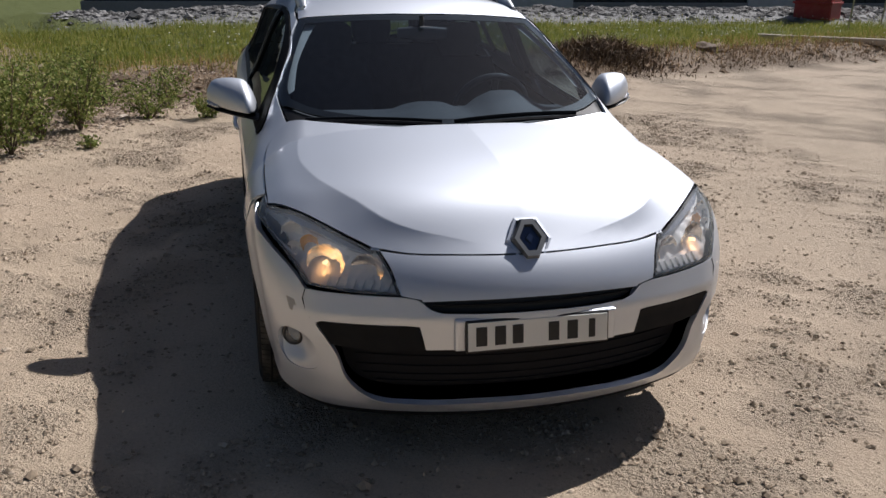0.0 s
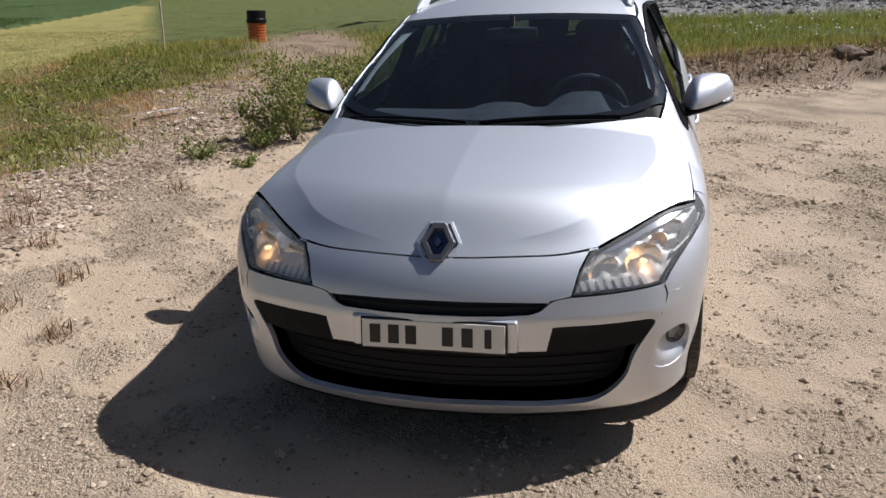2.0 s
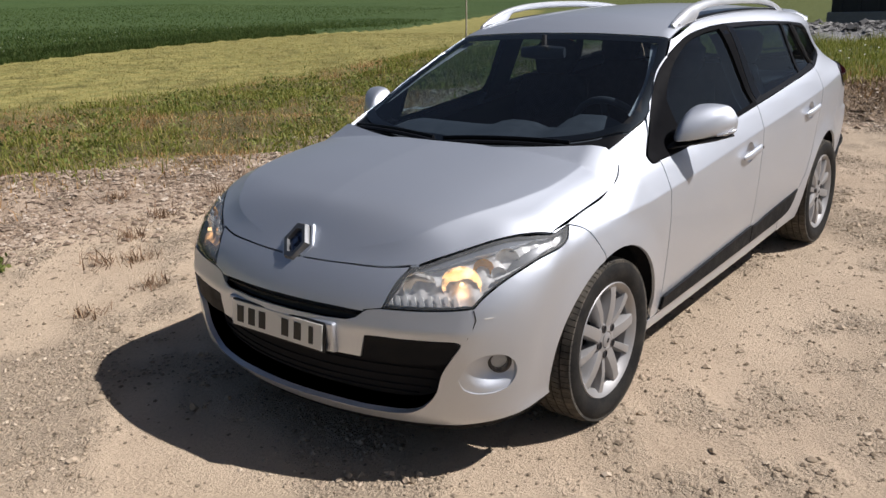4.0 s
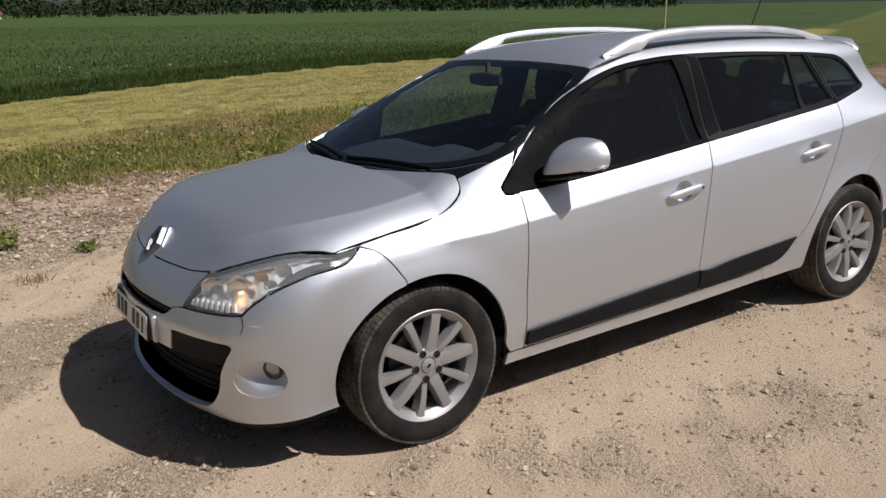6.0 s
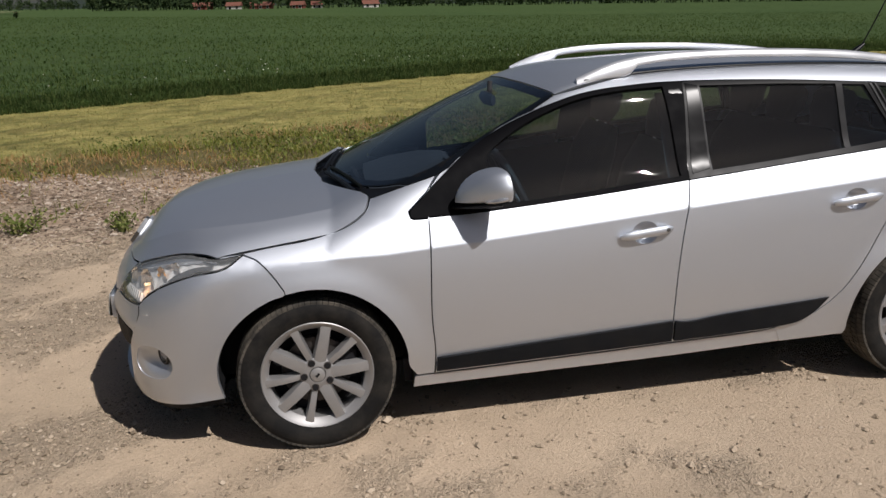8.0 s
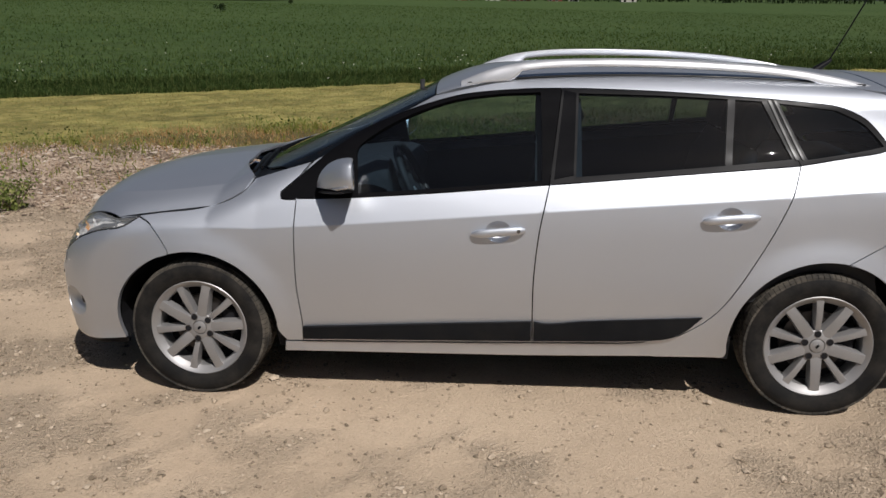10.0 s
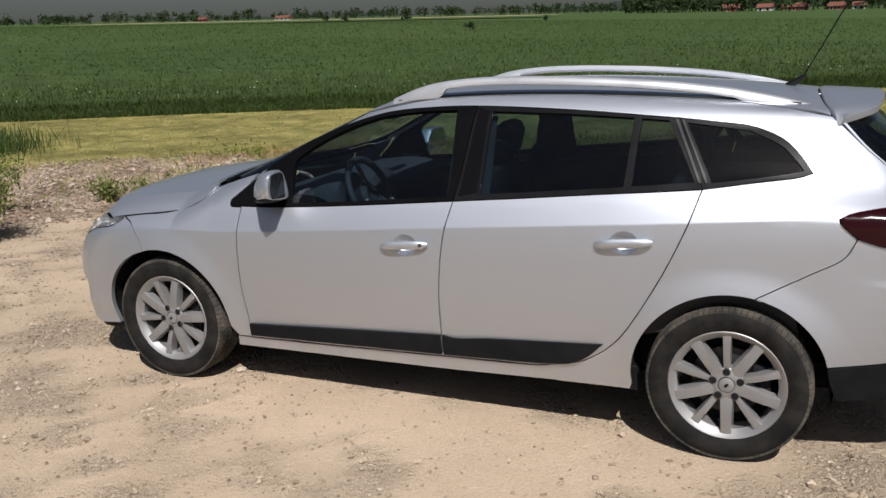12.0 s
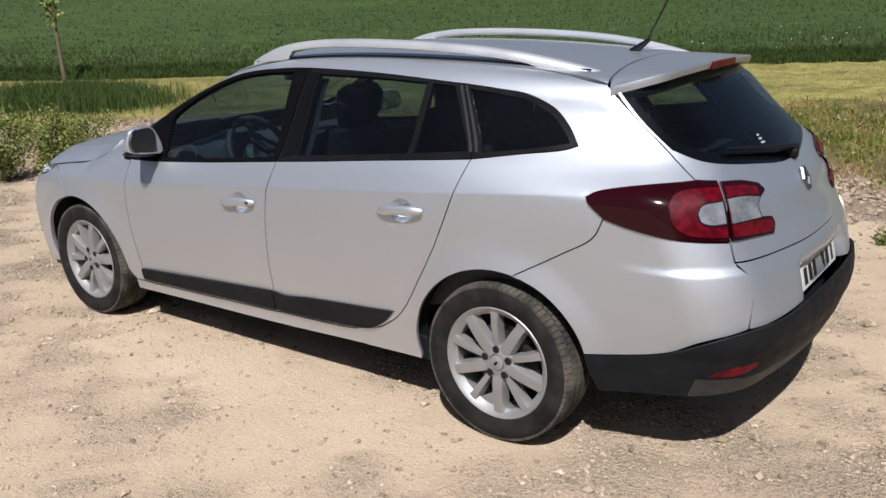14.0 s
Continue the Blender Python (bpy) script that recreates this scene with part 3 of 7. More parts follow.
frames_r = pair("window_frame", wrap, shrink(ring([split_b[0], (2.02, 1.361), (2.468, 1.333)], split_c, belt_rear[::-1], split_b[::-1]), 0.0015), BLACK_TRIM, doors_r, lift=0.001, holes=(glass_r, glass_v), label="black window frame", depth=0.02)
pair("window_pane", wrap, shrink(glass_f, -0.004), FRONT_GLASS, doors_f, lift=-0.004, depth=0.0, step=0.05)
pair("window_pane", wrap, shrink(glass_r, -0.004), REAR_GLASS, doors_r, lift=-0.004, depth=0.0, step=0.05)
pair("vent_pane", wrap, shrink(glass_v, -0.004), REAR_GLASS, doors_r, lift=-0.004, depth=0.0, step=0.05)
# satin films on the middle pillar, and the bright edge of the rear pillar
pair("pillar_film", wrap, ring([(1.540, 1.352), (1.600, 1.362)], [(1.600, 1.362), (1.568, 1.02)], [(1.568, 1.02), (1.538, 1.008)], [(1.538, 1.008), (1.540, 1.352)]), GLOSS_BLACK, frames_f, lift=0.004, depth=0.004, step=0.05)
pair("pillar_film", wrap, ring([(1.620, 1.362), (1.670, 1.352)], [(1.670, 1.352), (1.662, 1.026)], [(1.662, 1.026), (1.582, 1.010)], [(1.582, 1.010), (1.620, 1.362)]), GLOSS_BLACK, frames_r, lift=0.004, depth=0.004, step=0.05)

# body side: pillar, cant rail and rear quarter in one
side_poly = ring(on_wrap(screen_edge[1:]), on_wrap(roof_edge), [on_wrap([roof_edge[-1]])[0], *gate_side[::-1][1:]], rear_lamp_top[::-1], [(3.06, 0.990), (3.065, 0.975), (3.122, 0.922)], rear_seam[::-1],
                 [(2.79, 0.681), *arc(WHEELBASE, TYRE_R, 0.372, 72, 188, 18), (2.325, 0.240)], [(2.325, 0.240), (2.02, 0.234)], [(2.02, 0.234), (1.985, 0.309)], [(1.985, 0.309), (2.13, 0.345), (2.225, 0.405)], door_rear[::-1],
                 quarter_low[::-1], quarter_top[::-1], window_top[::-1][:-2], [(0.62, 1.115), (0.478, 1.003)], [(0.478, 1.003), on_wrap([screen_edge[1]])[0]])
sides = pair("body_side", wrap, shrink(side_poly, GAP * 0.8), PAINT, step=0.022, lines=folds)
frames_q = pair("quarter_frame", wrap, shrink(ring(quarter_top, quarter_low, split_c[::-1]), 0.001), BLACK_TRIM, sides, lift=0.0015, holes=(glass_q,), depth=0.02)
pair("quarter_pane", wrap, shrink(glass_q, -0.004), REAR_GLASS, sides, lift=-0.004, depth=0.0, step=0.05)
pair("bright_edge", wrap, ring([(2.452, 1.326), (2.462, 1.327)], [(2.462, 1.327), (2.570, 1.094)], [(2.570, 1.094), (2.558, 1.094)], [(2.558, 1.094), (2.452, 1.326)]), surface("grey_rubber", (0.035, 0.035, 0.035), 0.4), frames_r, lift=0.006, depth=0.006, step=0.05)
pair("bright_edge", wrap, ring([(2.476, 1.326), (2.484, 1.325)], [(2.484, 1.325), (2.594, 1.096)], [(2.594, 1.096), (2.584, 1.094)], [(2.584, 1.094), (2.476, 1.326)]), bpy.data.materials["grey_rubber"], frames_q, lift=0.006, depth=0.006, step=0.05)
pair("sill", wrap, shrink(ring([(0.392, 0.256), (0.474, 0.256), (1.0, 0.268), (1.503, 0.282), (1.980, 0.303), (2.012, 0.3155)], [(2.012, 0.3155), (2.050, 0.2375)], [(2.050, 0.2375), (1.5, 0.220), (0.9, 0.212), (0.385, 0.205)], [(0.385, 0.205), (0.392, 0.256)]), 0.0008), PAINT, lift=-0.0022)

# windscreen, scuttle, wipers
ws = ring(screen_base, screen_edge, screen_top, [(x, -y) for x, y in screen_top][::-1], [(x, -y) for x, y in screen_edge][::-1], [(x, -y) for x, y in screen_base][::-1])
screen = skin("windscreen", above, shrink(ws, 0.004), WINDSCREEN, car, 0.05, lift=-0.002, depth=0.0)[0]
skin("black_border", above, shrink(ws, 0.003), BLACK_TRIM, screen, 0.03, lift=-0.006, depth=0.004, holes=(shrink(ws, 0.045),))
scuttle = skin("scuttle", above, ring(bonnet_rear, [bonnet_rear[0], screen_base[-1]], screen_base[::-1], [(x, -y) for x, y in screen_base], [(screen_base[-1][0], -screen_base[-1][1]), (0.26, 0.69)], [(x, -y) for x, y in bonnet_rear]), BLACK_TRIM, car, 0.03, lift=-0.014, depth=0.01)[0]
for y0, y1, x0, x1 in ((-0.56, -0.02, 0.212, 0.124), (0.06, 0.58, 0.124, 0.225)):
    line = [(x0 + (x1 - x0) * t, y0 + (y1 - y0) * t) for t in np.linspace(0, 1, 9)]
    p = above(np.array(line)) + np.array([0, 0, 0.008])
    wiper = part("wiper", sweep(p, oval(0.011, 0.009, 6)), BLACK_TRIM, scuttle)
    q = above(np.array([(x0 + 0.03 + (x1 - x0) * t, y0 + 0.02 + (y1 - y0) * (t * 1.05)) for t in np.linspace(0, 1, 9)])) + np.array([0, 0, 0.006])
    part("blade", sweep(q, oval(0.006, 0.010, 6)), BLACK_TRIM, wiper)

# roof, rails and aerial
roof = skin("roof", above, shrink(ring(roof_edge, roof_rear, [(x, -y) for x, y in roof_rear][::-1], [(x, -y) for x, y in roof_edge][::-1], [(x, -y) for x, y in screen_top], screen_top[::-1]), GAP), PAINT, car, 0.04)[0]
for s in (-1, 1):
    xs = np.linspace(1.17, 2.95, 61)
    top = glide(xs, 1.17, 1.398, 1.24, 1.427, 1.34, 1.459, 1.50, 1.483, 1.75, 1.493, 2.0, 1.489, 2.25, 1.478, 2.48, 1.459, 2.66, 1.434, 2.82, 1.402, 2.95, 1.368)
    low = np.where((xs > 1.44) & (xs < 2.67), top - 0.036, top - 0.036 - 0.06 * np.maximum(ease(-xs, -1.44, -1.37), ease(xs, 2.67, 2.74)))
    mid_y = glide(xs, 1.17, 0.545, 1.5, 0.535, 2.4, 0.525, 2.7, 0.502, 2.95, 0.472)
    seat = above(np.stack([xs, -mid_y], 1))[:, 2]
    low = np.minimum(np.maximum(low, seat - 0.012), top - 0.004)
    bm = bmesh.new()
    rows = []
    for x, a, b, y in zip(xs, top, low, mid_y):
        w, h = 0.021 * (0.35 + 0.65 * min(1, (x - 1.165) / 0.12, (2.955 - x) / 0.14)), (a - b) / 2
        rows.append([bm.verts.new((x, s * (y + w * np.sign(math.cos(t)) * abs(math.cos(t)) ** 0.6 - (0.010 * math.sin(t))), (a + b) / 2 + h * np.sign(math.sin(t)) * abs(math.sin(t)) ** 0.7)) for t in np.linspace(0, 2 * math.pi, 14, endpoint=False)])
    for a, b in zip(rows, rows[1:]):
        for i in range(14):
            bm.faces.new((a[i], a[(i + 1) % 14], b[(i + 1) % 14], b[i]))
    bm.faces.new(rows[0]), bm.faces.new(rows[-1])
    bmesh.ops.recalc_face_normals(bm, faces=bm.faces)
    smooth(part("roof_rail", bm, SATIN, car, "satin silver roof rail"), 60)
    run = np.linspace(1.2, 2.9, 30)
    dark = above(np.stack([run, s * np.interp(run, xs, mid_y)], 1)) + np.array([0, 0, 0.001])
    part("roof_channel", sweep(dark, [(-0.016, 0), (0.016, 0), (0.014, 0.004), (-0.014, 0.004)]), BLACK_TRIM, car)
aerial = smooth(part("aerial", sweep([(2.835, 0.005, 1.408), (2.875, 0.005, 1.436), (2.908, 0.005, 1.460)], oval(0.016, 0.014, 10), taper=lambda t: 1.3 - 0.75 * t), BLACK_TRIM, car, "black whip aerial"), 50)
part("rod", sweep([(2.895, 0.005, 1.452), (2.96, 0.005, 1.575), (3.025, 0.005, 1.705), (3.07, 0.005, 1.79)], oval(0.0036, 0.0036, 6)), BLACK_TRIM, aerial)

# tailgate, rear window, spoiler
gate_top = [(3.09, 1.346), (3.35, 1.372), (3.75, 1.384), (TAIL_U, 1.386)]
gate_foot = [(TAIL_U, 0.600), (3.95, 0.592), (3.74, 0.572), (3.556, 0.566)]
mir = lambda pts: [(2 * TAIL_U - u, z) for u, z in pts]
gate_edge = [(TAIL_U, 0.770), (3.98, 0.770), (3.79, 0.775), (3.65, 0.778), (3.524, 0.785)]
gate_poly = ring([(3.524, 0.785), (3.513, 0.850)], [(3.513, 0.850), (3.51, 0.95), (3.425, 1.040)], gate_side, gate_top, mir(gate_top)[::-1], mir(gate_side)[::-1],
                 mir([(3.513, 0.850), (3.51, 0.95), (3.425, 1.040)])[::-1], mir([(3.513, 0.850), (3.524, 0.785)]), mir(gate_edge)[::-1], gate_edge)
pane_half = [(TAIL_U, 1.024), (4.02, 1.028), (3.82, 1.045), (3.62, 1.066), (3.467, 1.091), (3.365, 1.126)]
pane_side = [(3.365, 1.126), (3.235, 1.230), (3.140, 1.318)]
pane_top = [(3.140, 1.318), (3.35, 1.345), (3.75, 1.362), (TAIL_U, 1.364)]
pane_poly = ring(pane_half, pane_side, pane_top, mir(pane_top)[::-1], mir(pane_side)[::-1], mir(pane_half)[::-1])


def gate_shape(v, p):
    """The fold along the foot of the tailgate."""
    q = np.abs(v[:, 0] - TAIL_U)
    return 0.006 * (1 - ease(v[:, 1], 0.79, 0.87)) * (1 - ease(q, 0.45, 0.66))


tailgate = skin("tailgate", wrap, shrink(gate_poly, GAP), PAINT, car, 0.03, holes=(pane_poly,), shape=gate_shape)[0]
rear_window = skin("rear_window", wrap, shrink(pane_poly, -0.003), REAR_GLASS, tailgate, 0.05, lift=-0.003, depth=0.0)[0]
skin("black_border", wrap, shrink(pane_poly, -0.003), BLACK_TRIM, rear_window, 0.03, lift=-0.008, depth=0.003, holes=(shrink(pane_poly, 0.035),))
pivot = wrap([(TAIL_U + 0.02, 1.045)])[0]
arm = [wrap([(TAIL_U + 0.03 - 0.62 * t, 1.055 + 0.05 * t)])[0] + np.array([0.03 - 0.012 * t, 0, 0.012]) for t in np.linspace(0, 1, 10)]
rw = smooth(part("rear_wiper", sweep(arm, oval(0.014, 0.008, 8), taper=lambda t: 1.3 - 0.7 * t), BLACK_TRIM, tailgate, "black rear wiper"), 60)
part("hub", lathe([(-0.03, 0), (-0.03, 0.022), (0.02, 0.03), (0.035, 0.022), (0.035, 0)], 20, "x", tuple(pivot)), BLACK_TRIM, rw)
STICKER = surface("faded_sticker", (0.42, 0.43, 0.44), 0.5, vary=0.1)
for k in range(3):
    a = np.array([(4.02 - 0.006 * k, 1.095 + 0.012 * k), (3.965 + 0.006 * k, 1.095 + 0.012 * k), (3.965 + 0.006 * k, 1.101 + 0.012 * k), (4.02 - 0.006 * k, 1.101 + 0.012 * k)])
    skin("sticker", wrap, a, STICKER, rear_window, 0.03, lift=0.0005, depth=0.0)

ys = np.linspace(-0.60, 0.60, 41)
bm = bmesh.new()
rows = []
for y in ys:
    q = abs(y)
    x0 = glide(q, 0, 2.965, 0.25, 2.972, 0.45, 2.99, 0.575, 3.018, 0.60, 3.03)
    x1 = 3.215 - 0.20 * q * q - 0.10 * ease(q, 0.45, 0.61)
    z0 = float(above([(x0, y)])[0][2])
    z1 = 1.387 - 0.10 * q * q - 0.022 * ease(q, 0.45, 0.60)
    prof = [(x0 - 0.0, z0 - 0.006), (x0 + 0.003, z0 + 0.001)] + [(x0 + (x1 - x0) * t, z0 + (z1 - z0) * t ** 1.25 + 0.004) for t in np.linspace(0.1, 1, 9)] + [(x1 + 0.003, z1 - 0.006), (x1 - 0.004, z1 - 0.026), (x1 - 0.05, z1 - 0.034), (x1 - 0.10, z1 - 0.024)]
    rows.append([bm.verts.new((x, y, z)) for x, z in prof])
for a, b in zip(rows, rows[1:]):
    for i in range(len(a) - 1):
        bm.faces.new((a[i], a[i + 1], b[i + 1], b[i]))
bm.faces.new(rows[0]), bm.faces.new(rows[-1])
bmesh.ops.recalc_face_normals(bm, faces=bm.faces)
spoiler = smooth(part("spoiler", bm, PAINT, tailgate), 35)
part("brake_lamp", sweep([(3.208 - 0.2 * y * y, y, 1.372 - 0.1 * y * y) for y in np.linspace(-0.13, 0.13, 9)], [(-0.012, -0.013), (0.012, -0.013), (0.012, 0.013), (-0.012, 0.013)]), RED, spoiler, "red high-level brake lamp")

# rear lamps: smoked outer lens, red rings, clear middle; part on the body, part on the tailgate
lens_o = ring(rear_lamp_top, [(3.425, 1.040), (3.50, 1.033)], [(3.50, 1.033), (3.505, 0.95), (3.508, 0.852)], rear_lamp_low[::-1], [(3.122, 0.922), (3.065, 0.975), (3.06, 0.990)], step=0.012)
lens_i = ring([(3.51, 1.030), (3.62, 1.018), (3.72, 0.997)], [(3.72, 0.997), (3.745, 0.972), (3.70, 0.955)], [(3.70, 0.955), (3.672, 0.93), (3.682, 0.90)], [(3.682, 0.90), (3.748, 0.886), (3.757, 0.862), (3.735, 0.832)], [(3.735, 0.832), (3.62, 0.843), (3.514, 0.851)], [(3.514, 0.851), (3.512, 0.95), (3.51, 1.030)], step=0.012)
lamps = pair("rear_lamp", wrap, shrink(lens_o, 0.002), DARK_RED, step=0.02, lift=0.009, depth=0.02, label="smoked red wraparound rear lamp")
lamps_i = pair("rear_lamp_inner", wrap, shrink(lens_i, 0.002), DARK_RED, (tailgate, tailgate), step=0.02, lift=0.009, depth=0.02)
red_o = ring([(3.318, 0.975), (3.335, 1.0), (3.36, 1.012), (3.42, 1.016), (3.495, 1.013)], [(3.495, 1.013), (3.50, 0.866)], [(3.50, 0.866), (3.43, 0.874), (3.375, 0.886), (3.335, 0.918), (3.318, 0.975)], step=0.01)
clear_o = ring([(3.40, 0.950), (3.415, 0.972), (3.495, 0.978)], [(3.495, 0.978), (3.499, 0.906)], [(3.499, 0.906), (3.44, 0.908), (3.41, 0.922), (3.40, 0.950)], step=0.01)
red_i = ring([(3.516, 1.012), (3.61, 1.003), (3.70, 0.985)], [(3.70, 0.985), (3.69, 0.963)], [(3.69, 0.963), (3.60, 0.975), (3.516, 0.980)], [(3.516, 0.980), (3.516, 1.012)], step=0.01)
red_j = ring([(3.52, 0.902), (3.62, 0.895), (3.735, 0.878)], [(3.735, 0.878), (3.742, 0.862), (3.725, 0.842)], [(3.725, 0.842), (3.61, 0.853), (3.52, 0.864)], [(3.52, 0.864), (3.52, 0.902)], step=0.01)
clear_i = ring([(3.516, 0.976), (3.60, 0.971), (3.685, 0.957)], [(3.685, 0.957), (3.66, 0.93), (3.668, 0.898)], [(3.668, 0.898), (3.60, 0.902), (3.519, 0.906)], [(3.519, 0.906), (3.516, 0.976)], step=0.01)
pair("red_reflector", wrap, red_o, RED, lamps, step=0.012, lift=0.0115, depth=0.004, holes=(clear_o,))
pair("lamp_bezel", wrap, clear_o, BLACK_TRIM, lamps, step=0.006, lift=0.0145, depth=0.005, holes=(shrink(clear_o, 0.0045),))
pair("clear_section", wrap, shrink(clear_o, 0.0045), WHITE_LENS, lamps, step=0.006, lift=0.0135, depth=0.005, shape=lambda v, p: -0.0038 * np.exp(-(((v[:, 0] - 3.452) / 0.030) ** 2 + ((v[:, 1] - 0.942) / 0.022) ** 2)))
for poly in (red_i, red_j):
    pair("red_reflector", wrap, poly, RED, lamps_i, step=0.012, lift=0.0115, depth=0.004)
pair("clear_section", wrap, clear_i, WHITE_LENS, lamps_i, step=0.006, lift=0.0135, depth=0.005, shape=lambda v, p: -0.0038 * np.exp(-(((v[:, 0] - 3.60) / 0.055) ** 2 + ((v[:, 1] - 0.936) / 0.022) ** 2)))

# painted middle of the rear bumper, with the recess of the number plate
side_run = [(3.524, 0.785), (3.572, 0.718), (3.556, 0.566)]
panel_poly = ring(gate_edge[::-1], mir(gate_edge), mir(side_run), mir(gate_foot)[::-1], gate_foot, side_run[::-1])


def panel_shape(v, p):
    q, z = np.abs(v[:, 0] - TAIL_U), v[:, 1]
    return 0.006 * (1 - ease(z, 0.70, 0.79)) - 0.042 * (1 - ease(q, 0.285, 0.325)) * ease(z, 0.560, 0.578) * (1 - ease(z, 0.684, 0.706))


bumper_panel = skin("bumper_panel", wrap, shrink(panel_poly, GAP), PAINT, car, 0.02, shape=panel_shape)[0]

# rear bumper: painted corners, grey lower part with reflectors
corner = ring(rear_seam, rear_lamp_low, gate_low, bumper_line, [(3.058, 0.421), *arc(WHEELBASE, TYRE_R, 0.372, 16, 72, 8)[1:], (2.79, 0.681)])


def corner_shape(v, p):
    """The haunch that runs out under the rear lamp."""
    return 0.013 * (1 - ease(v[:, 1], 0.745, 0.772)) * ease(v[:, 1], 0.48, 0.72) * ease(v[:, 0], 3.12, 3.42)


ledge = [np.stack([np.arange(3.12, 3.55, 0.012), np.full(36, z)], 1) for z in (0.745, 0.752, 0.762, 0.772)]
pair("bumper_corner", wrap, shrink(corner, GAP), PAINT, step=0.016, shape=corner_shape, lines=ledge)
low_half = [(TAIL_U, 0.340), (3.85, 0.335), (3.55, 0.325), (3.33, 0.305), (3.11, 0.278)]
bump_half = ring([*gate_foot, *bumper_line[1:]], [(3.058, 0.421), (3.072, 0.36), (3.11, 0.278)], low_half[::-1], mir(low_half), mir([(3.058, 0.421), (3.072, 0.36), (3.11, 0.278)])[::-1], mir([*gate_foot, *bumper_line[1:]])[::-1])


def bumper_shape(v, p):
    z, q = v[:, 1], np.abs(v[:, 0] - TAIL_U)
    out = 1 - ease(q, 0.75, 1.05)
    return 0.012 * out * ease(z, 0.47, 0.50) + 0.006 * ease(z, 0.36, 0.41) * out


rear_bumper = skin("rear_bumper", wrap, shrink(bump_half, GAP), GREY_PLASTIC, car, 0.02, lift=0.004, shape=bumper_shape, label="dark grey textured plastic rear bumper")[0]
pair("reflector", wrap, ring([(3.45, 0.406), (3.50, 0.430), (3.60, 0.447)], [(3.60, 0.447), (3.585, 0.424), (3.51, 0.402), (3.45, 0.406)], step=0.01), RED, (rear_bumper, rear_bumper), step=0.015, lift=0.012, depth=0.006)
pair("valance", wrap, ring([(3.42, 0.400), (3.50, 0.398), (3.60, 0.435), (3.9, 0.455), (TAIL_U, 0.46)], [(TAIL_U, 0.46), (TAIL_U, 0.35)], [(TAIL_U, 0.35), (3.80, 0.345), (3.40, 0.318)], [(3.40, 0.318), (3.42, 0.400)]), surface("lower_plastic", (0.022, 0.022, 0.023), 0.55, dust=0.06), (rear_bumper, rear_bumper), lift=0.008, depth=0.004)

# nose: upper panel, slot, bumper with its grille, inserts and fog lamps
mif = lambda pts: [(2 * NOSE_U - u, z) for u, z in pts]
nose_top = on_wrap([(x, y) for x, y in bonnet_front[::-1]])
slot_top = [(-0.968, 0.620), (-1.10, 0.625), (NOSE_U, 0.628)]
nose_poly = ring(lamp_inner, nose_top, mif(nose_top)[::-1], mif(lamp_inner)[::-1], mif([(-0.905, 0.637), (-0.968, 0.626)]), mif(slot_top), slot_top[::-1], [(-0.968, 0.626), (-0.905, 0.637)])
nose = skin("nose_panel", wrap, shrink(nose_poly, 0.002), PAINT, car, 0.03, depth=0.02)[0]
slot = ring([(-0.96, 0.628), (-1.00, 0.600), (-1.035, 0.589)], [(-1.035, 0.589), (-1.15, 0.586), (NOSE_U, 0.586)], mif([(-1.035, 0.589), (-1.15, 0.586), (NOSE_U, 0.586)])[::-1], mif([(-0.96, 0.628), (-1.00, 0.600), (-1.035, 0.589)])[::-1], mif(slot_top), slot_top[::-1])
skin("upper_grille", wrap, shrink(slot, -0.004), GRILLE_BLACK, nose, 0.03, lift=-0.030, depth=-0.026)
skin("slat", wrap, ring([(-1.0, 0.612), (NOSE_U, 0.613), (2 * NOSE_U + 1.0, 0.612)], [(2 * NOSE_U + 1.0, 0.612), (2 * NOSE_U + 1.0, 0.606)], [(2 * NOSE_U + 1.0, 0.606), (NOSE_U, 0.607), (-1.0, 0.606)], [(-1.0, 0.606), (-1.0, 0.612)]), BLACK_TRIM, nose, 0.03, lift=-0.012, depth=0.01)
mouth_side = [(-0.966, 0.533), (-0.80, 0.535), (-0.69, 0.535)]
mouth_low = [(-0.69, 0.535), (-0.672, 0.524), (-0.70, 0.465), (-0.728, 0.408), (-0.752, 0.325), (-0.815, 0.256), (-0.946, 0.240), (-1.15, 0.243), (NOSE_U, 0.243)]
plate_foot = [(NOSE_U, 0.443), (-1.06, 0.443), (-0.985, 0.442)]
mouth = ring(mouth_side, mouth_low, mif(mouth_low)[::-1], mif(mouth_side)[::-1], mif([(-0.966, 0.533), (-0.985, 0.442)]), mif(plate_foot)[::-1], plate_foot, [(-0.985, 0.442), (-0.966, 0.533)])
fog = ring([(-0.683, 0.39), (-0.65, 0.452), (-0.60, 0.475), (-0.55, 0.468), (-0.515, 0.43), (-0.512, 0.385), (-0.54, 0.345), (-0.61, 0.333), (-0.665, 0.352), (-0.683, 0.39)], step=0.015)
chin = [(NOSE_U, 0.192), (-1.05, 0.190), (-0.80, 0.194), (-0.62, 0.212), (-0.48, 0.230), (-0.358, 0.246)]
arch_front = [(-0.358, 0.246), *[(u / 1.0, z) for u, z in arc(0, TYRE_R, 0.366, 188, 105, 12)], (-0.098, 0.688)]
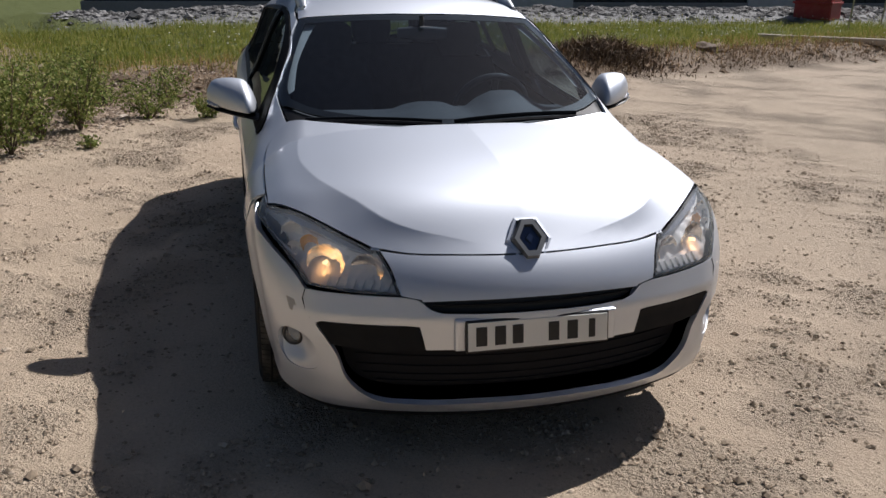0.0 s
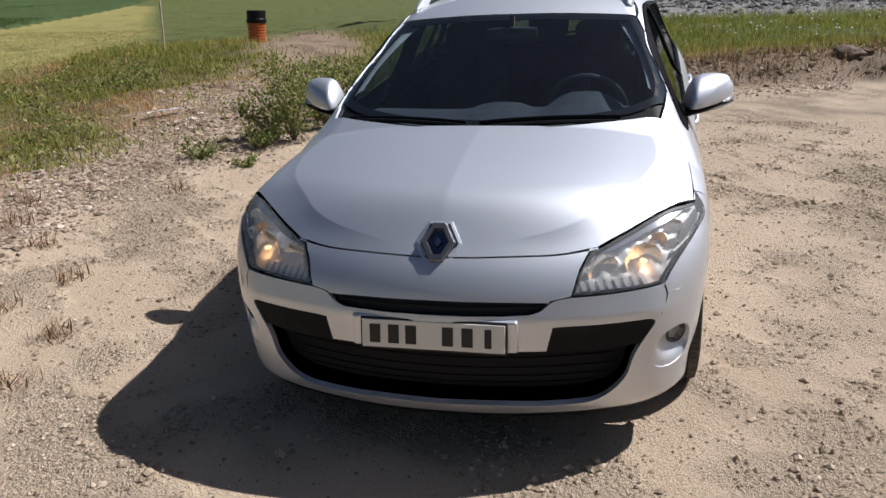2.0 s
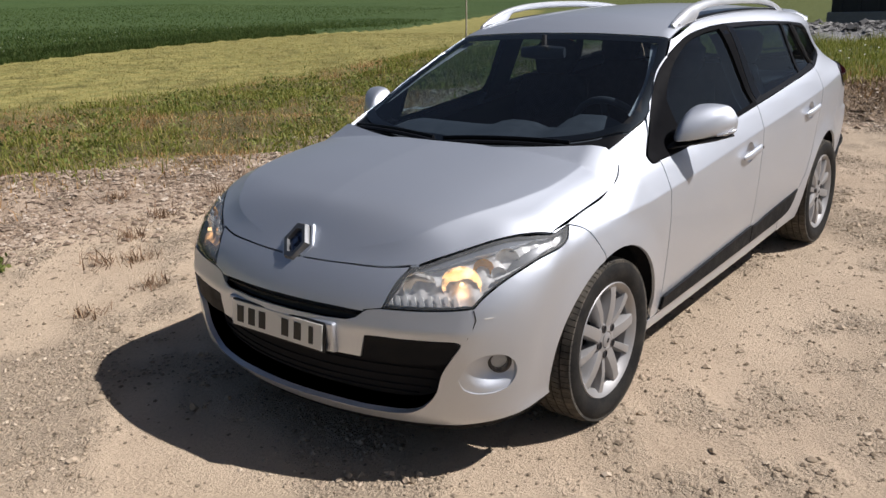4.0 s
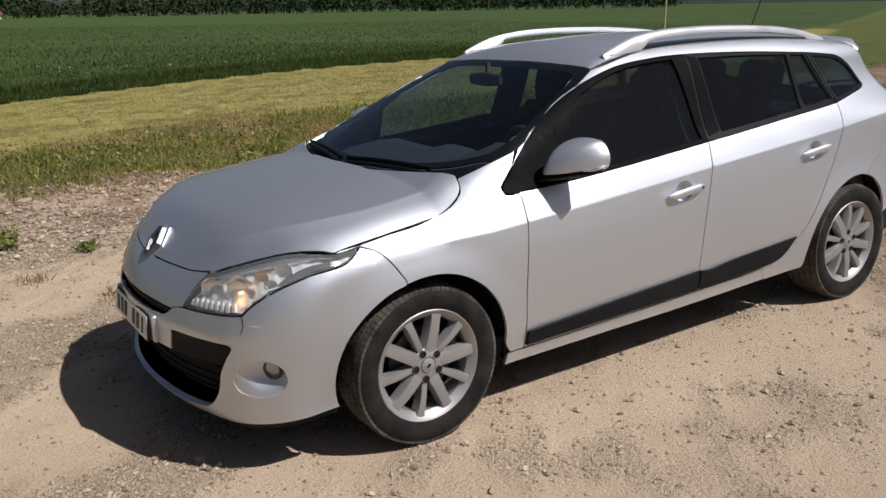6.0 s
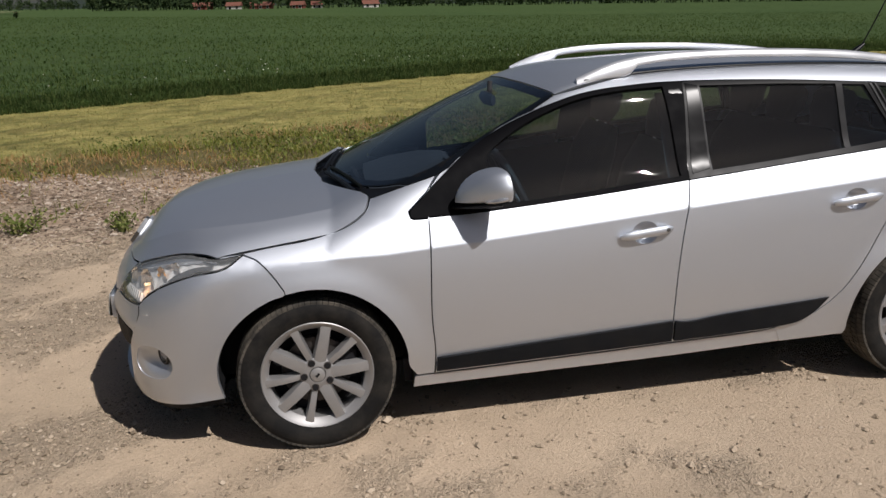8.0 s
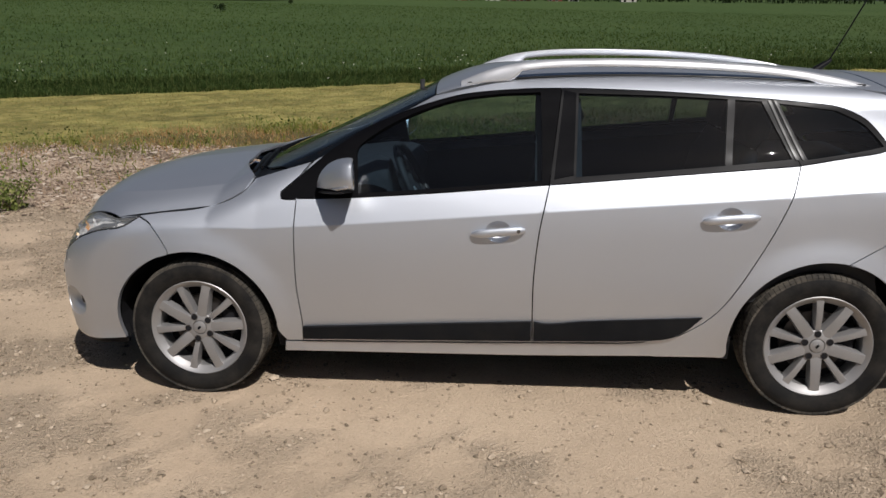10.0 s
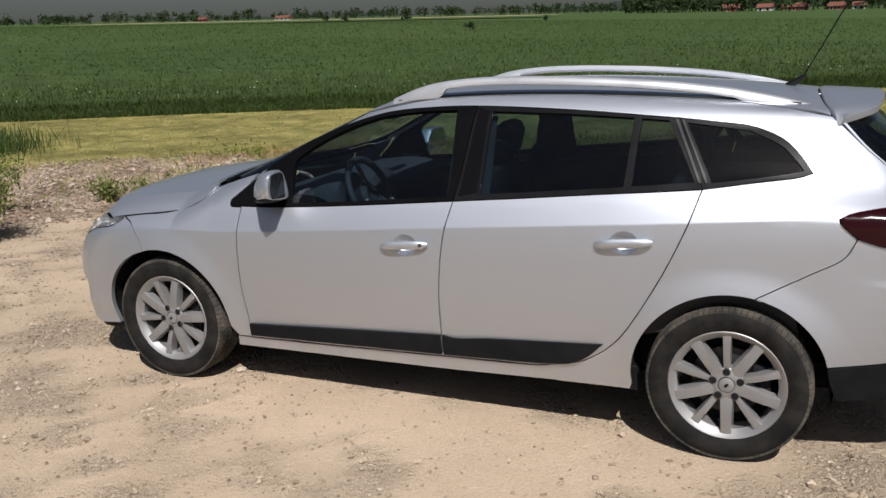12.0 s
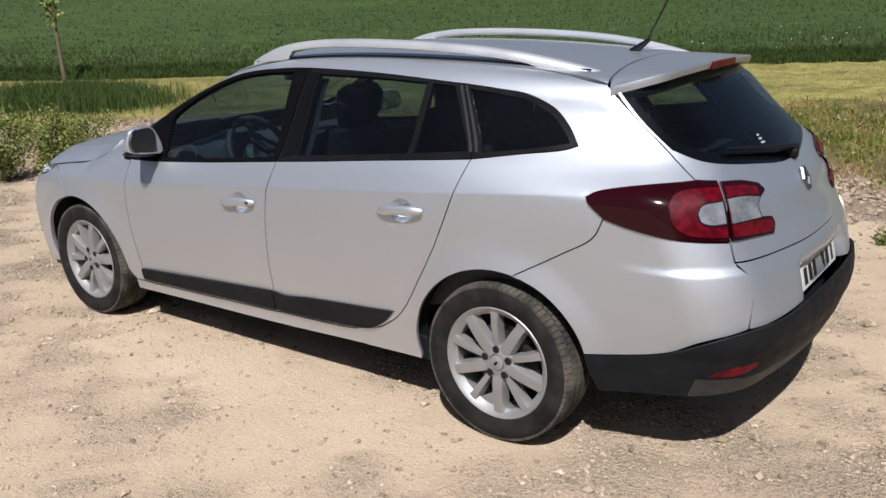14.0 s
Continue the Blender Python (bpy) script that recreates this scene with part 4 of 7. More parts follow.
bump_f = ring(lamp_foot[::-1], lamp_low[::-1], wing_seam, arch_front[::-1], chin[::-1], mif(chin), mif(arch_front), mif(wing_seam)[::-1], mif(lamp_low), mif(lamp_foot),
              mif([(-0.905, 0.637), (-0.96, 0.628), (-1.00, 0.600), (-1.035, 0.589)]), mif([(-1.035, 0.589), (-1.15, 0.586), (NOSE_U, 0.586)]), [(NOSE_U, 0.586), (-1.15, 0.586), (-1.035, 0.589)], [(-1.035, 0.589), (-1.00, 0.600), (-0.96, 0.628), (-0.905, 0.637)])


def front_shape(v, p):
    """A soft ledge under the lamps and the swept edge of the air intake."""
    q = np.abs(v[:, 0] - NOSE_U)
    return 0.006 * np.exp(-((v[:, 1] - 0.565) / 0.02) ** 2) * (1 - ease(q, 0.62, 0.8)) + 0.008 * np.exp(-((v[:, 1] - 0.235) / 0.02) ** 2)


bumper = skin("front_bumper", wrap, shrink(bump_f, GAP), PAINT, car, 0.022, depth=0.02, holes=(mouth, fog, mif(fog)), shape=front_shape)[0]
skin("intake", wrap, shrink(mouth, -0.006), DARK_VOID, bumper, 0.03, lift=-0.085, depth=-0.078)
for z in (0.275, 0.312, 0.349, 0.386, 0.420):
    half = [(-0.765 - max(0, 0.33 - z) * 1.1, z), (-1.0, z - 0.002), (NOSE_U, z - 0.002)]
    edge = [*half, *mif(half)[::-1]]
    skin("slat", wrap, ring(edge, [edge[-1], (edge[-1][0], z - 0.012)], [(u, w - 0.012) for u, w in edge[::-1]], [(edge[0][0], z - 0.012), edge[0]]), DARK_VOID, bumper, 0.04, lift=-0.070, depth=0.010)
ins = ring([(-0.966, 0.531), (-0.945, 0.535), (-0.80, 0.533), (-0.69, 0.533)], [(-0.69, 0.533), (-0.675, 0.522), (-0.70, 0.465), (-0.712, 0.442)], [(-0.712, 0.442), (-0.85, 0.432), (-0.983, 0.442)], [(-0.983, 0.442), (-0.966, 0.531)], step=0.015)
pair("intake_insert", wrap, shrink(ins, 0.001), GREY_PLASTIC, (bumper, bumper), step=0.015, depth=0.02, lift=-0.004, shape=lambda v, p: 0.007 * ease(v[:, 1], 0.510, 0.522))
fog_rim = shrink(fog, -0.001)


def fog_bowl(v, p):
    """A scoop that is deepest where the lamp sits, on its outer side."""
    c = np.array([-0.572, 0.420])
    r = np.hypot((v[:, 0] - c[0]) / 0.10, (v[:, 1] - c[1]) / 0.085)
    return -0.036 * (1 - ease(r, 0.2, 1.0))


bowls = pair("fog_recess", wrap, fog_rim, PAINT, (bumper, bumper), step=0.012, depth=0.0, shape=fog_bowl, lift=-0.003)
pc = wrap([(-0.556, 0.424)])[0]
for k, b in enumerate(bowls):
    s = (1, -1)[k]
    m = Matrix.Translation((pc[0] + 0.020, s * (pc[1] + 0.026), pc[2] + 0.008)) @ Euler((0, 0, radians(s * 35))).to_matrix().to_4x4() @ Matrix.Scale(0.80, 4)
    bm = lathe([(0.02, 0.044), (-0.012, 0.044), (-0.014, 0.040), (-0.010, 0.036), (0.012, 0.030), (0.022, 0.012), (0.024, 0.0)], 28, "x")
    bmesh.ops.transform(bm, verts=bm.verts, matrix=m)
    f = smooth(part("fog_lamp", bm, DISC, bumper), 50)
    bm = lathe([(-0.008, 0.036), (-0.016, 0.022), (-0.019, 0.0)], 28, "x")
    bmesh.ops.transform(bm, verts=bm.verts, matrix=m)
    smooth(part("fog_lens", bm, LENS, f), 60)
    bm = lathe([(-0.004, 0.050), (-0.010, 0.048), (-0.012, 0.044), (0.006, 0.044)], 28, "x")
    bmesh.ops.transform(bm, verts=bm.verts, matrix=m)
    smooth(part("bezel", bm, GRILLE_BLACK, f), 50)
lip_half = [(NOSE_U, 0.196), (-1.05, 0.194), (-0.80, 0.198), (-0.62, 0.216), (-0.48, 0.234), (-0.365, 0.250)]
lip_low = [(u, z - 0.035) for u, z in lip_half]
skin("chin_lip", wrap, ring(lip_half, [lip_half[-1], lip_low[-1]], lip_low[::-1], mif(lip_low), [mif(lip_low)[-1], mif(lip_half)[-1]], mif(lip_half)[::-1]), GREY_PLASTIC, bumper, 0.03, lift=-0.008, depth=0.02)

# headlamps: bowl, reflectors, amber lamp and clear lens
lamp_poly = ring(lamp_low, lamp_foot, lamp_inner, top_of_lamp, [top_of_lamp[-1], (-0.245, 0.824)], step=0.015)
bowl = pair("headlamp", wrap, shrink(lamp_poly, 0.004), REFLECTOR, step=0.012, lift=-0.030, depth=-0.029, label="clear-lensed headlamp with an amber indicator",
            shape=lambda v, p: 0.0028 * np.sin(v[:, 0] * 120 + 30 * v[:, 1]) + 0.002 * np.sin(v[:, 1] * 150))
pair("lens", wrap, shrink(lamp_poly, 0.003), LENS, bowl, step=0.03, lift=0.0005, depth=0.0)
pair("lamp_edge", wrap, shrink(lamp_poly, 0.0025), BLACK_TRIM, bowl, step=0.02, lift=-0.003, depth=0.006, holes=(shrink(lamp_poly, 0.0075),))
brow = ring(top_of_lamp, [top_of_lamp[-1], (-0.33, 0.812)], [(-0.33, 0.812), (-0.46, 0.800), (-0.60, 0.781), (-0.70, 0.759), (-0.80, 0.742)], [(-0.80, 0.742), top_of_lamp[0]], step=0.02)
pair("brow", wrap, shrink(brow, 0.007), surface("lamp_brow", (0.46, 0.49, 0.54), 0.20, 0.7), bowl, step=0.02, lift=-0.010, depth=0.02)
side_fin = ring([(-0.532, 0.737), (-0.44, 0.760), (-0.352, 0.786)], [(-0.352, 0.786), (-0.352, 0.801)], [(-0.352, 0.801), (-0.43, 0.790), (-0.500, 0.764)], [(-0.500, 0.764), (-0.532, 0.737)], step=0.015)
pair("side_fin", wrap, side_fin, surface("lamp_fin", (0.10, 0.105, 0.115), 0.3, 0.3), bowl, step=0.015, lift=-0.014, depth=0.010)
fin_edge = ring([(-0.560, 0.722), (-0.44, 0.753), (-0.345, 0.782)], [(-0.345, 0.782), (-0.345, 0.786)], [(-0.345, 0.786), (-0.44, 0.758), (-0.560, 0.728)], [(-0.560, 0.728), (-0.560, 0.722)], step=0.015)
pair("fin_edge", wrap, fin_edge, PRISM, bowl, step=0.015, lift=-0.011, depth=0.012)
for u, z, r, deep, stuff, name in ((-0.785, 0.704, 0.056, 0.020, LAMP_CUP, "main_reflector"), (-0.660, 0.712, 0.066, 0.022, LAMP_CUP, "dipped_reflector"), (-0.590, 0.752, 0.034, 0.014, AMBER, "indicator"), (-0.515, 0.768, 0.040, 0.014, PRISM, "side_reflector"), (-0.550, 0.733, 0.026, 0.010, PRISM, "side_reflector")):
    p = wrap([(u, z)])[0]
    for k, b in enumerate(bowl):
        s = (1, -1)[k]
        way = Vector((0.86, s * 0.48, -0.06)).normalized()
        m = Matrix.Translation((p[0] + 0.020, s * (p[1] + 0.012), p[2] - 0.004)) @ Vector((1, 0, 0)).rotation_difference(way).to_matrix().to_4x4()
        bm = bmesh.new()
        rows = []
        for q in np.linspace(1.0, 0.12, 6):
            rows.append([bm.verts.new((deep * (1 - q * q) + 0.0022 * math.cos(6 * math.pi * q) * (-1) ** (i // 2), r * q * math.cos(2 * math.pi * i / 32), r * 0.92 * q * math.sin(2 * math.pi * i / 32))) for i in range(32)])
        for a_, b_ in zip(rows, rows[1:]):
            for i in range(32):
                bm.faces.new((a_[i], b_[i], b_[(i + 1) % 32], a_[(i + 1) % 32]))
        bm.faces.new(rows[-1])
        bmesh.ops.transform(bm, verts=bm.verts, matrix=m)
        cup = smooth(part(name, bm, stuff, b, "amber indicator lamp" if stuff is AMBER else ""), 25)
        if name == "dipped_reflector":
            bm = lathe([(-0.012, 0.0), (-0.010, 0.006), (0.010, 0.006), (0.014, 0.0)], 14, "x")
            bmesh.ops.transform(bm, verts=bm.verts, matrix=m)
            part("bulb", bm, BULB, cup, "lit warm dipped-beam bulb")
            glow = new("dipped_beam", bpy.data.lights.new("dipped_beam", "POINT"))
            glow.data.energy, glow.data.shadow_soft_size, glow.data.color = 0.13, 0.035, (1.0, 0.48, 0.15)
            glow.matrix_basis = Matrix.Translation(m @ Vector((-0.010, 0, -0.030)))
for i in range(9):
    u = -0.672 - 0.0255 * i
    pair("prism", wrap, ring([(u, 0.652), (u - 0.014, 0.652)], [(u - 0.014, 0.652), (u - 0.018, 0.686 - 0.0005 * i)], [(u - 0.018, 0.686 - 0.0005 * i), (u - 0.006, 0.686 - 0.0005 * i)], [(u - 0.006, 0.686 - 0.0005 * i), (u, 0.652)], step=0.01), PRISM, bowl, step=0.02, lift=-0.020, depth=0.012)


# pale scrapes on the front bumper's corners
SCRAPE = surface("bare_filler", (0.66, 0.65, 0.62), 0.7, vary=0.15, scale=60)
skin("scrape", wrap, ring([(-0.580, 0.612), (-0.604, 0.613)], [(-0.604, 0.613), (-0.604, 0.609)], [(-0.604, 0.609), (-0.580, 0.608)], [(-0.580, 0.608), (-0.580, 0.612)], step=0.01), SCRAPE, bumper, 0.02, lift=0.0012, depth=0.001)
skin("scrape", wrap, ring(mif([(-0.600, 0.600), (-0.570, 0.606)]), mif([(-0.570, 0.606), (-0.585, 0.560)]), mif([(-0.585, 0.560), (-0.622, 0.548)]), mif([(-0.622, 0.548), (-0.600, 0.600)]), step=0.01), surface("dull_scrape", (0.42, 0.42, 0.41), 0.75, vary=0.2, scale=60), bumper, 0.02, lift=0.0012, depth=0.001)
for side in (lambda p: p, mif):
    seam = wrap(np.array(side([(-0.632, 0.640), (-0.628, 0.610), (-0.640, 0.575), (-0.655, 0.545)])))
    part("seam", sweep(seam + outward(seam) * 0.0005, oval(0.0022, 0.0015, 6)), BLACK_TRIM, bumper)


# badges: plain lozenges
def lozenge(w, h, hole, depth):
    """A six-sided ring with a small lozenge in it, facing -x."""
    out = [(-w * 0.36, h), (w * 0.36, h), (w, 0), (w * 0.36, -h), (-w * 0.36, -h), (-w, 0)]
    bm = bmesh.new()
    a = [bm.verts.new((0, y, z)) for y, z in out]
    b = [bm.verts.new((-depth, y * 0.86, z * 0.88)) for y, z in out]
    c = [bm.verts.new((-depth, y * hole, z * hole)) for y, z in out]
    d = [bm.verts.new((-depth * 0.3, y * hole * 0.92, z * hole * 0.92)) for y, z in out]
    for p, q in ((a, b), (b, c), (c, d)):
        for i in range(6):
            bm.faces.new((p[i], p[(i + 1) % 6], q[(i + 1) % 6], q[i]))
    bmesh.ops.recalc_face_normals(bm, faces=bm.faces)
    core = bmesh.new()
    e = [core.verts.new((-depth * 0.32, y * hole * 0.95, z * hole * 0.95)) for y, z in out]
    core.faces.new(e)
    inner = bmesh.new()
    l = [(0, h * 0.30), (w * 0.26, 0), (0, -h * 0.30), (-w * 0.26, 0)]
    p, q = [inner.verts.new((-depth * 0.33, y, z)) for y, z in l], [inner.verts.new((-depth * 0.75, y * 0.8, z * 0.8)) for y, z in l]
    for i in range(4):
        inner.faces.new((p[i], p[(i + 1) % 4], q[(i + 1) % 4], q[i]))
    inner.faces.new(q)
    bmesh.ops.recalc_face_normals(inner, faces=inner.faces)
    return bm, core, inner


for where, w, h, parent, depth in ((Matrix.Translation((-0.731, 0, 0.762)) @ pose(0, 0, 0, 0, 38, 0), 0.062, 0.072, nose, 0.022), (Matrix.Translation((wrap([(TAIL_U, 0.952)])[0][0] + 0.002, 0, 0.952)) @ pose(0, 0, 0, 0, 22, 180), 0.038, 0.047, tailgate, 0.010)):
    bm, core, inner = lozenge(w, h, 0.62, depth)
    for b in (bm, core, inner):
        bmesh.ops.transform(b, verts=b.verts, matrix=where)
    badge = part("badge", bm, CHROME, parent, "plain chrome lozenge badge")
    part("badge_field", core, BADGE_BLUE, badge)
    part("badge_core", inner, BADGE_BLUE, badge)
    if parent is nose:
        bm = lathe([(0.0, 0.082), (-0.010, 0.080), (-0.012, 0.070), (0.0, 0.066)], 6, "x")
        bmesh.ops.scale(bm, verts=bm.verts, vec=(1, 0.96, 1.10))
        bmesh.ops.transform(bm, verts=bm.verts, matrix=Matrix.Translation((-0.726, 0, 0.758)) @ pose(0, 0, 0, 0, 38, 0))
        part("badge_surround", bm, PAINT, nose)


# number plates: white, black rim, plain bars for the characters
def number_plate(name, parent, m):
    def put(bm):
        bmesh.ops.transform(bm, verts=bm.verts, matrix=m)
        return bm
    base = part(name, put(box((0.014, 0.484, 0.106), (0.0, 0, 0), 0.005, 2)), PLATE_BLACK, parent, "white number plate in a black holder")
    part("plate", put(box((0.004, 0.470, 0.092), (-0.009, 0, 0), 0.0015, 1)), PLATE_WHITE, base)
    for y, w in ((0.191, 0.036), (0.129, 0.036), (0.071, 0.036), (-0.050, 0.036), (-0.114, 0.036), (-0.181, 0.022)):
        part("bar", put(box((0.003, w, 0.062), (-0.0118, y, 0), 0.001, 1)), PLATE_BLACK, base)
    return base


number_plate("number_plate", bumper, Matrix.Translation((-0.862, 0, 0.495)) @ pose(0, 0, 0, 0, 8, 0))
part("plate_plinth", box((0.03, 0.545, 0.108), (-0.842, 0, 0.497), 0.008, 2, None), PAINT, bumper)
number_plate("number_plate", bumper_panel, Matrix.Translation((3.612, 0, 0.628)) @ pose(0, 0, 0, 0, 12, 180))

# door mirrors: a wedge over a long thin foot
def mirror_outline(scale=1.0):
    """The housing's outline seen from behind, rounded: flat foot, slanting inner side."""
    c = np.array([(-0.792, 0.962), (-0.812, 1.040), (-0.850, 1.104), (-0.925, 1.110), (-0.990, 1.100), (-1.022, 1.045), (-1.012, 0.992), (-0.90, 0.972)])
    for _ in range(3):
        d = np.roll(c, -1, 0)
        c = np.stack([0.8 * c + 0.2 * d, 0.2 * c + 0.8 * d], 1).reshape(-1, 2)
    mid = np.array([-0.912, 1.035])
    return mid + (c - mid) * scale


def mirror_housing():
    bm = bmesh.new()
    line, rows = mirror_outline(), []
    anchor = np.array([-0.858, 0.975])
    for d in (-0.06, 0.0, 0.10, 0.25, 0.42, 0.58, 0.72, 0.84, 0.93, 0.985):
        k = (1 - max(d, 0) ** 2.3) ** 0.5 if d >= 0 else 0.955
        q = anchor + (line - anchor) * k
        rows.append([bm.verts.new((0.716 + 0.20 * (-a - 0.79) - d * (0.175 - 0.36 * (-a - 0.79)), a, b)) for a, b in q])
    n = len(line)
    for a, b in zip(rows, rows[1:]):
        for i in range(n):
            bm.faces.new((a[i], a[(i + 1) % n], b[(i + 1) % n], b[i]))
    bm.faces.new(rows[0]), bm.faces.new(rows[-1])
    bmesh.ops.recalc_face_normals(bm, faces=bm.faces)
    return bm


def mirror_face(x, scale, depth):
    """A plate with the housing's outline, facing backwards."""
    bm = bmesh.new()
    rows = [[bm.verts.new((x + o + 0.20 * (-a - 0.79), a, b)) for a, b in mirror_outline(scale * k)] for o, k in ((-depth, 1.0), (-0.002, 1.0), (0, 0.985))]
    n = len(rows[0])
    for a, b in zip(rows, rows[1:]):
        for i in range(n):
            bm.faces.new((a[i], a[(i + 1) % n], b[(i + 1) % n], b[i]))
    bm.faces.new(rows[-1])
    bmesh.ops.recalc_face_normals(bm, faces=bm.faces)
    return bm


hm = smooth(part("door_mirror", mirror_housing(), PAINT, doors_f[0], "silver door mirror on a black foot"), 60)
hr = flip_copy(hm, doors_f[1], "silver door mirror on a black foot")
foot = smooth(part("foot", sweep([(0.618, -0.762, 0.936), (0.634, -0.81, 0.950), (0.660, -0.88, 0.962), (0.697, -0.95, 0.974), (0.742, -1.004, 0.987)], oval(0.066, 0.014, 12), taper=lambda t: 1.0 - 0.55 * t ** 1.5), BLACK_TRIM, hm), 60)
flip_copy(foot, hr)
rim_m = smooth(part("mirror_rim", mirror_face(0.723, 0.93, 0.02), BLACK_TRIM, hm), 50)
flip_copy(rim_m, hr)
glassm = part("mirror_glass", mirror_face(0.7255, 0.88, 0.004), MIRROR, hm)
flip_copy(glassm, hr)
tip = smooth(part("repeater", sweep([(0.672, -0.965, 0.990), (0.697, -0.992, 0.994), (0.722, -1.009, 1.000), (0.745, -1.014, 1.006)], oval(0.009, 0.008, 8), taper=lambda t: 0.5 + math.sin(math.pi * (0.15 + 0.7 * t)) * 0.6), WHITE_LENS, hm), 60)
flip_copy(tip, hr)

# wheels
def wheel(x, s, turn):
    hub = new("wheel")
    hub.parent = car
    prof = [(-0.070, 0.205), (-0.086, 0.222), (-0.098, 0.245), (-0.1035, 0.268), (-0.100, 0.288), (-0.093, 0.300), (-0.086, 0.3075), (-0.070, 0.3125)]
    bm = lathe(prof + [(-o, r) for o, r in prof[::-1]], 96)
    tyre = smooth(part("tyre", bm, RUBBER, hub), 50)
    # tread: blocks between the grooves
    bm = bmesh.new()
    segs = 84
    for lo, hi, off in ((-0.094, -0.062, 0.0), (-0.055, -0.022, 0.5), (-0.016, 0.016, 0.2), (0.022, 0.055, 0.7), (0.062, 0.094, 0.3)):
        for i in range(segs):
            a0, a1 = (i + off) * 2 * math.pi / segs, (i + off + 0.86) * 2 * math.pi / segs
            v = []
            for a, y, r in ((a0, lo, 0), (a1, lo, 0), (a1, hi, 0), (a0, hi, 0)):
                rr = 0.3165 - 0.0085 * max(0, abs(y) - 0.06) / 0.034
                sk = 0.35 * abs(y) / 0.09 * (2 * math.pi / segs)
                v.append((y, a + sk, rr))
            t = [bm.verts.new((r * math.cos(a), y, r * math.sin(a))) for y, a, r in v]
            b = [bm.verts.new(((r - 0.012) * math.cos(a), y, (r - 0.012) * math.sin(a))) for y, a, r in v]
            bm.faces.new(t)
            for k in range(4):
                bm.faces.new((t[k], b[k], b[(k + 1) % 4], t[(k + 1) % 4]))
    bmesh.ops.recalc_face_normals(bm, faces=bm.faces)
    part("tread", bm, TREAD, tyre)
    rim = smooth(part("rim", lathe([(-0.062, 0.190), (-0.082, 0.206), (-0.090, 0.2205), (-0.0865, 0.2245), (-0.074, 0.224), (-0.066, 0.214), (0.09, 0.205), (0.09, 0.195), (-0.05, 0.19), (-0.062, 0.190)], 72), ALLOY, hub), 40)
    for i in range(10):                        # wide spokes between the nuts, slim ones that start at them
        a, slim = radians(turn + 36 * i), i % 2 == 0
        bm = bmesh.new()
        rows = []
        for t in np.linspace(0, 1, 8):
            r = (0.066 if slim else 0.050) + (0.142 if slim else 0.158) * t
            w = (0.0125 + 0.0045 * t if slim else 0.0265 - 0.0055 * t) + 0.03 * max(0, t - 0.85)
            f = -0.0765 - 0.007 * math.sin(math.pi * t) - 0.004 * t + (0.004 * (1 - t) if slim else 0)
            rows.append([bm.verts.new(Matrix.Rotation(-a, 3, "Y") @ Vector((r, y, q))) for y, q in ((f + 0.045, -w * 1.12), (f + 0.012, -w), (f + 0.002, -w * 0.86), (f, 0), (f + 0.002, w * 0.86), (f + 0.012, w), (f + 0.045, w * 1.12))])
        for p, q in zip(rows, rows[1:]):
            for k in range(6):
                bm.faces.new((p[k], p[k + 1], q[k + 1], q[k]))
        bmesh.ops.recalc_face_normals(bm, faces=bm.faces)
        smooth(part("spoke", bm, ALLOY, rim), 45)
    smooth(part("hub_plate", lathe([(-0.03, 0.072), (-0.070, 0.070), (-0.076, 0.062), (-0.0775, 0.034), (-0.070, 0.031), (-0.070, 0.0)], 40), ALLOY, rim), 35)
    smooth(part("hub_cap", lathe([(-0.068, 0.0305), (-0.079, 0.029), (-0.082, 0.022), (-0.083, 0.0)], 32), ALLOY, rim), 35)
    part("cap_mark", box((0.010, 0.003, 0.018), (0, -0.0835, 0), 0.001, 1, (0, 45, 0)), GREY_PLASTIC, rim)
    for i in range(5):
        a = radians(turn + 72 * i)
        c = (0.054 * math.cos(a), 0, 0.054 * math.sin(a))
        part("lug_hole", lathe([(-0.080, 0.0125), (-0.0795, 0.0150), (-0.0765, 0.0155), (-0.060, 0.0125), (-0.0772, 0.0118)], 16, centre=c), DISC, rim)
        part("wheel_nut", lathe([(-0.055, 0.009), (-0.0745, 0.009), (-0.0765, 0.006), (-0.0765, 0)], 6, centre=c), DISC, rim)
        # A flat dark disc paints the shade of the well over the nut.
        part("nut_well_shade", lathe([(-0.0782, 0.0135), (-0.0782, 0.0)], 16, centre=c), DARK_VOID, rim)
    smooth(part("brake_disc", lathe([(0.0, 0.07), (-0.018, 0.075), (-0.018, 0.138), (-0.002, 0.140), (0.01, 0.138)], 48), DISC, hub), 30)
    part("caliper", box((0.075, 0.07, 0.12), (0.125, -0.005, 0.02), 0.012, 2), DARK_VOID, hub)
    # Flat dark disc closes the wheel, standing in for shade behind the spokes.
    part("wheel_shade_disc", lathe([(0.02, 0.0), (0.022, 0.20)], 48), DARK_VOID, hub)
    hub.matrix_basis = Matrix.Translation((x, s * WHEEL_Y, TYRE_R)) @ (Matrix.Identity(4) if s < 0 else Matrix.Rotation(math.pi, 4, "Z"))
    return hub


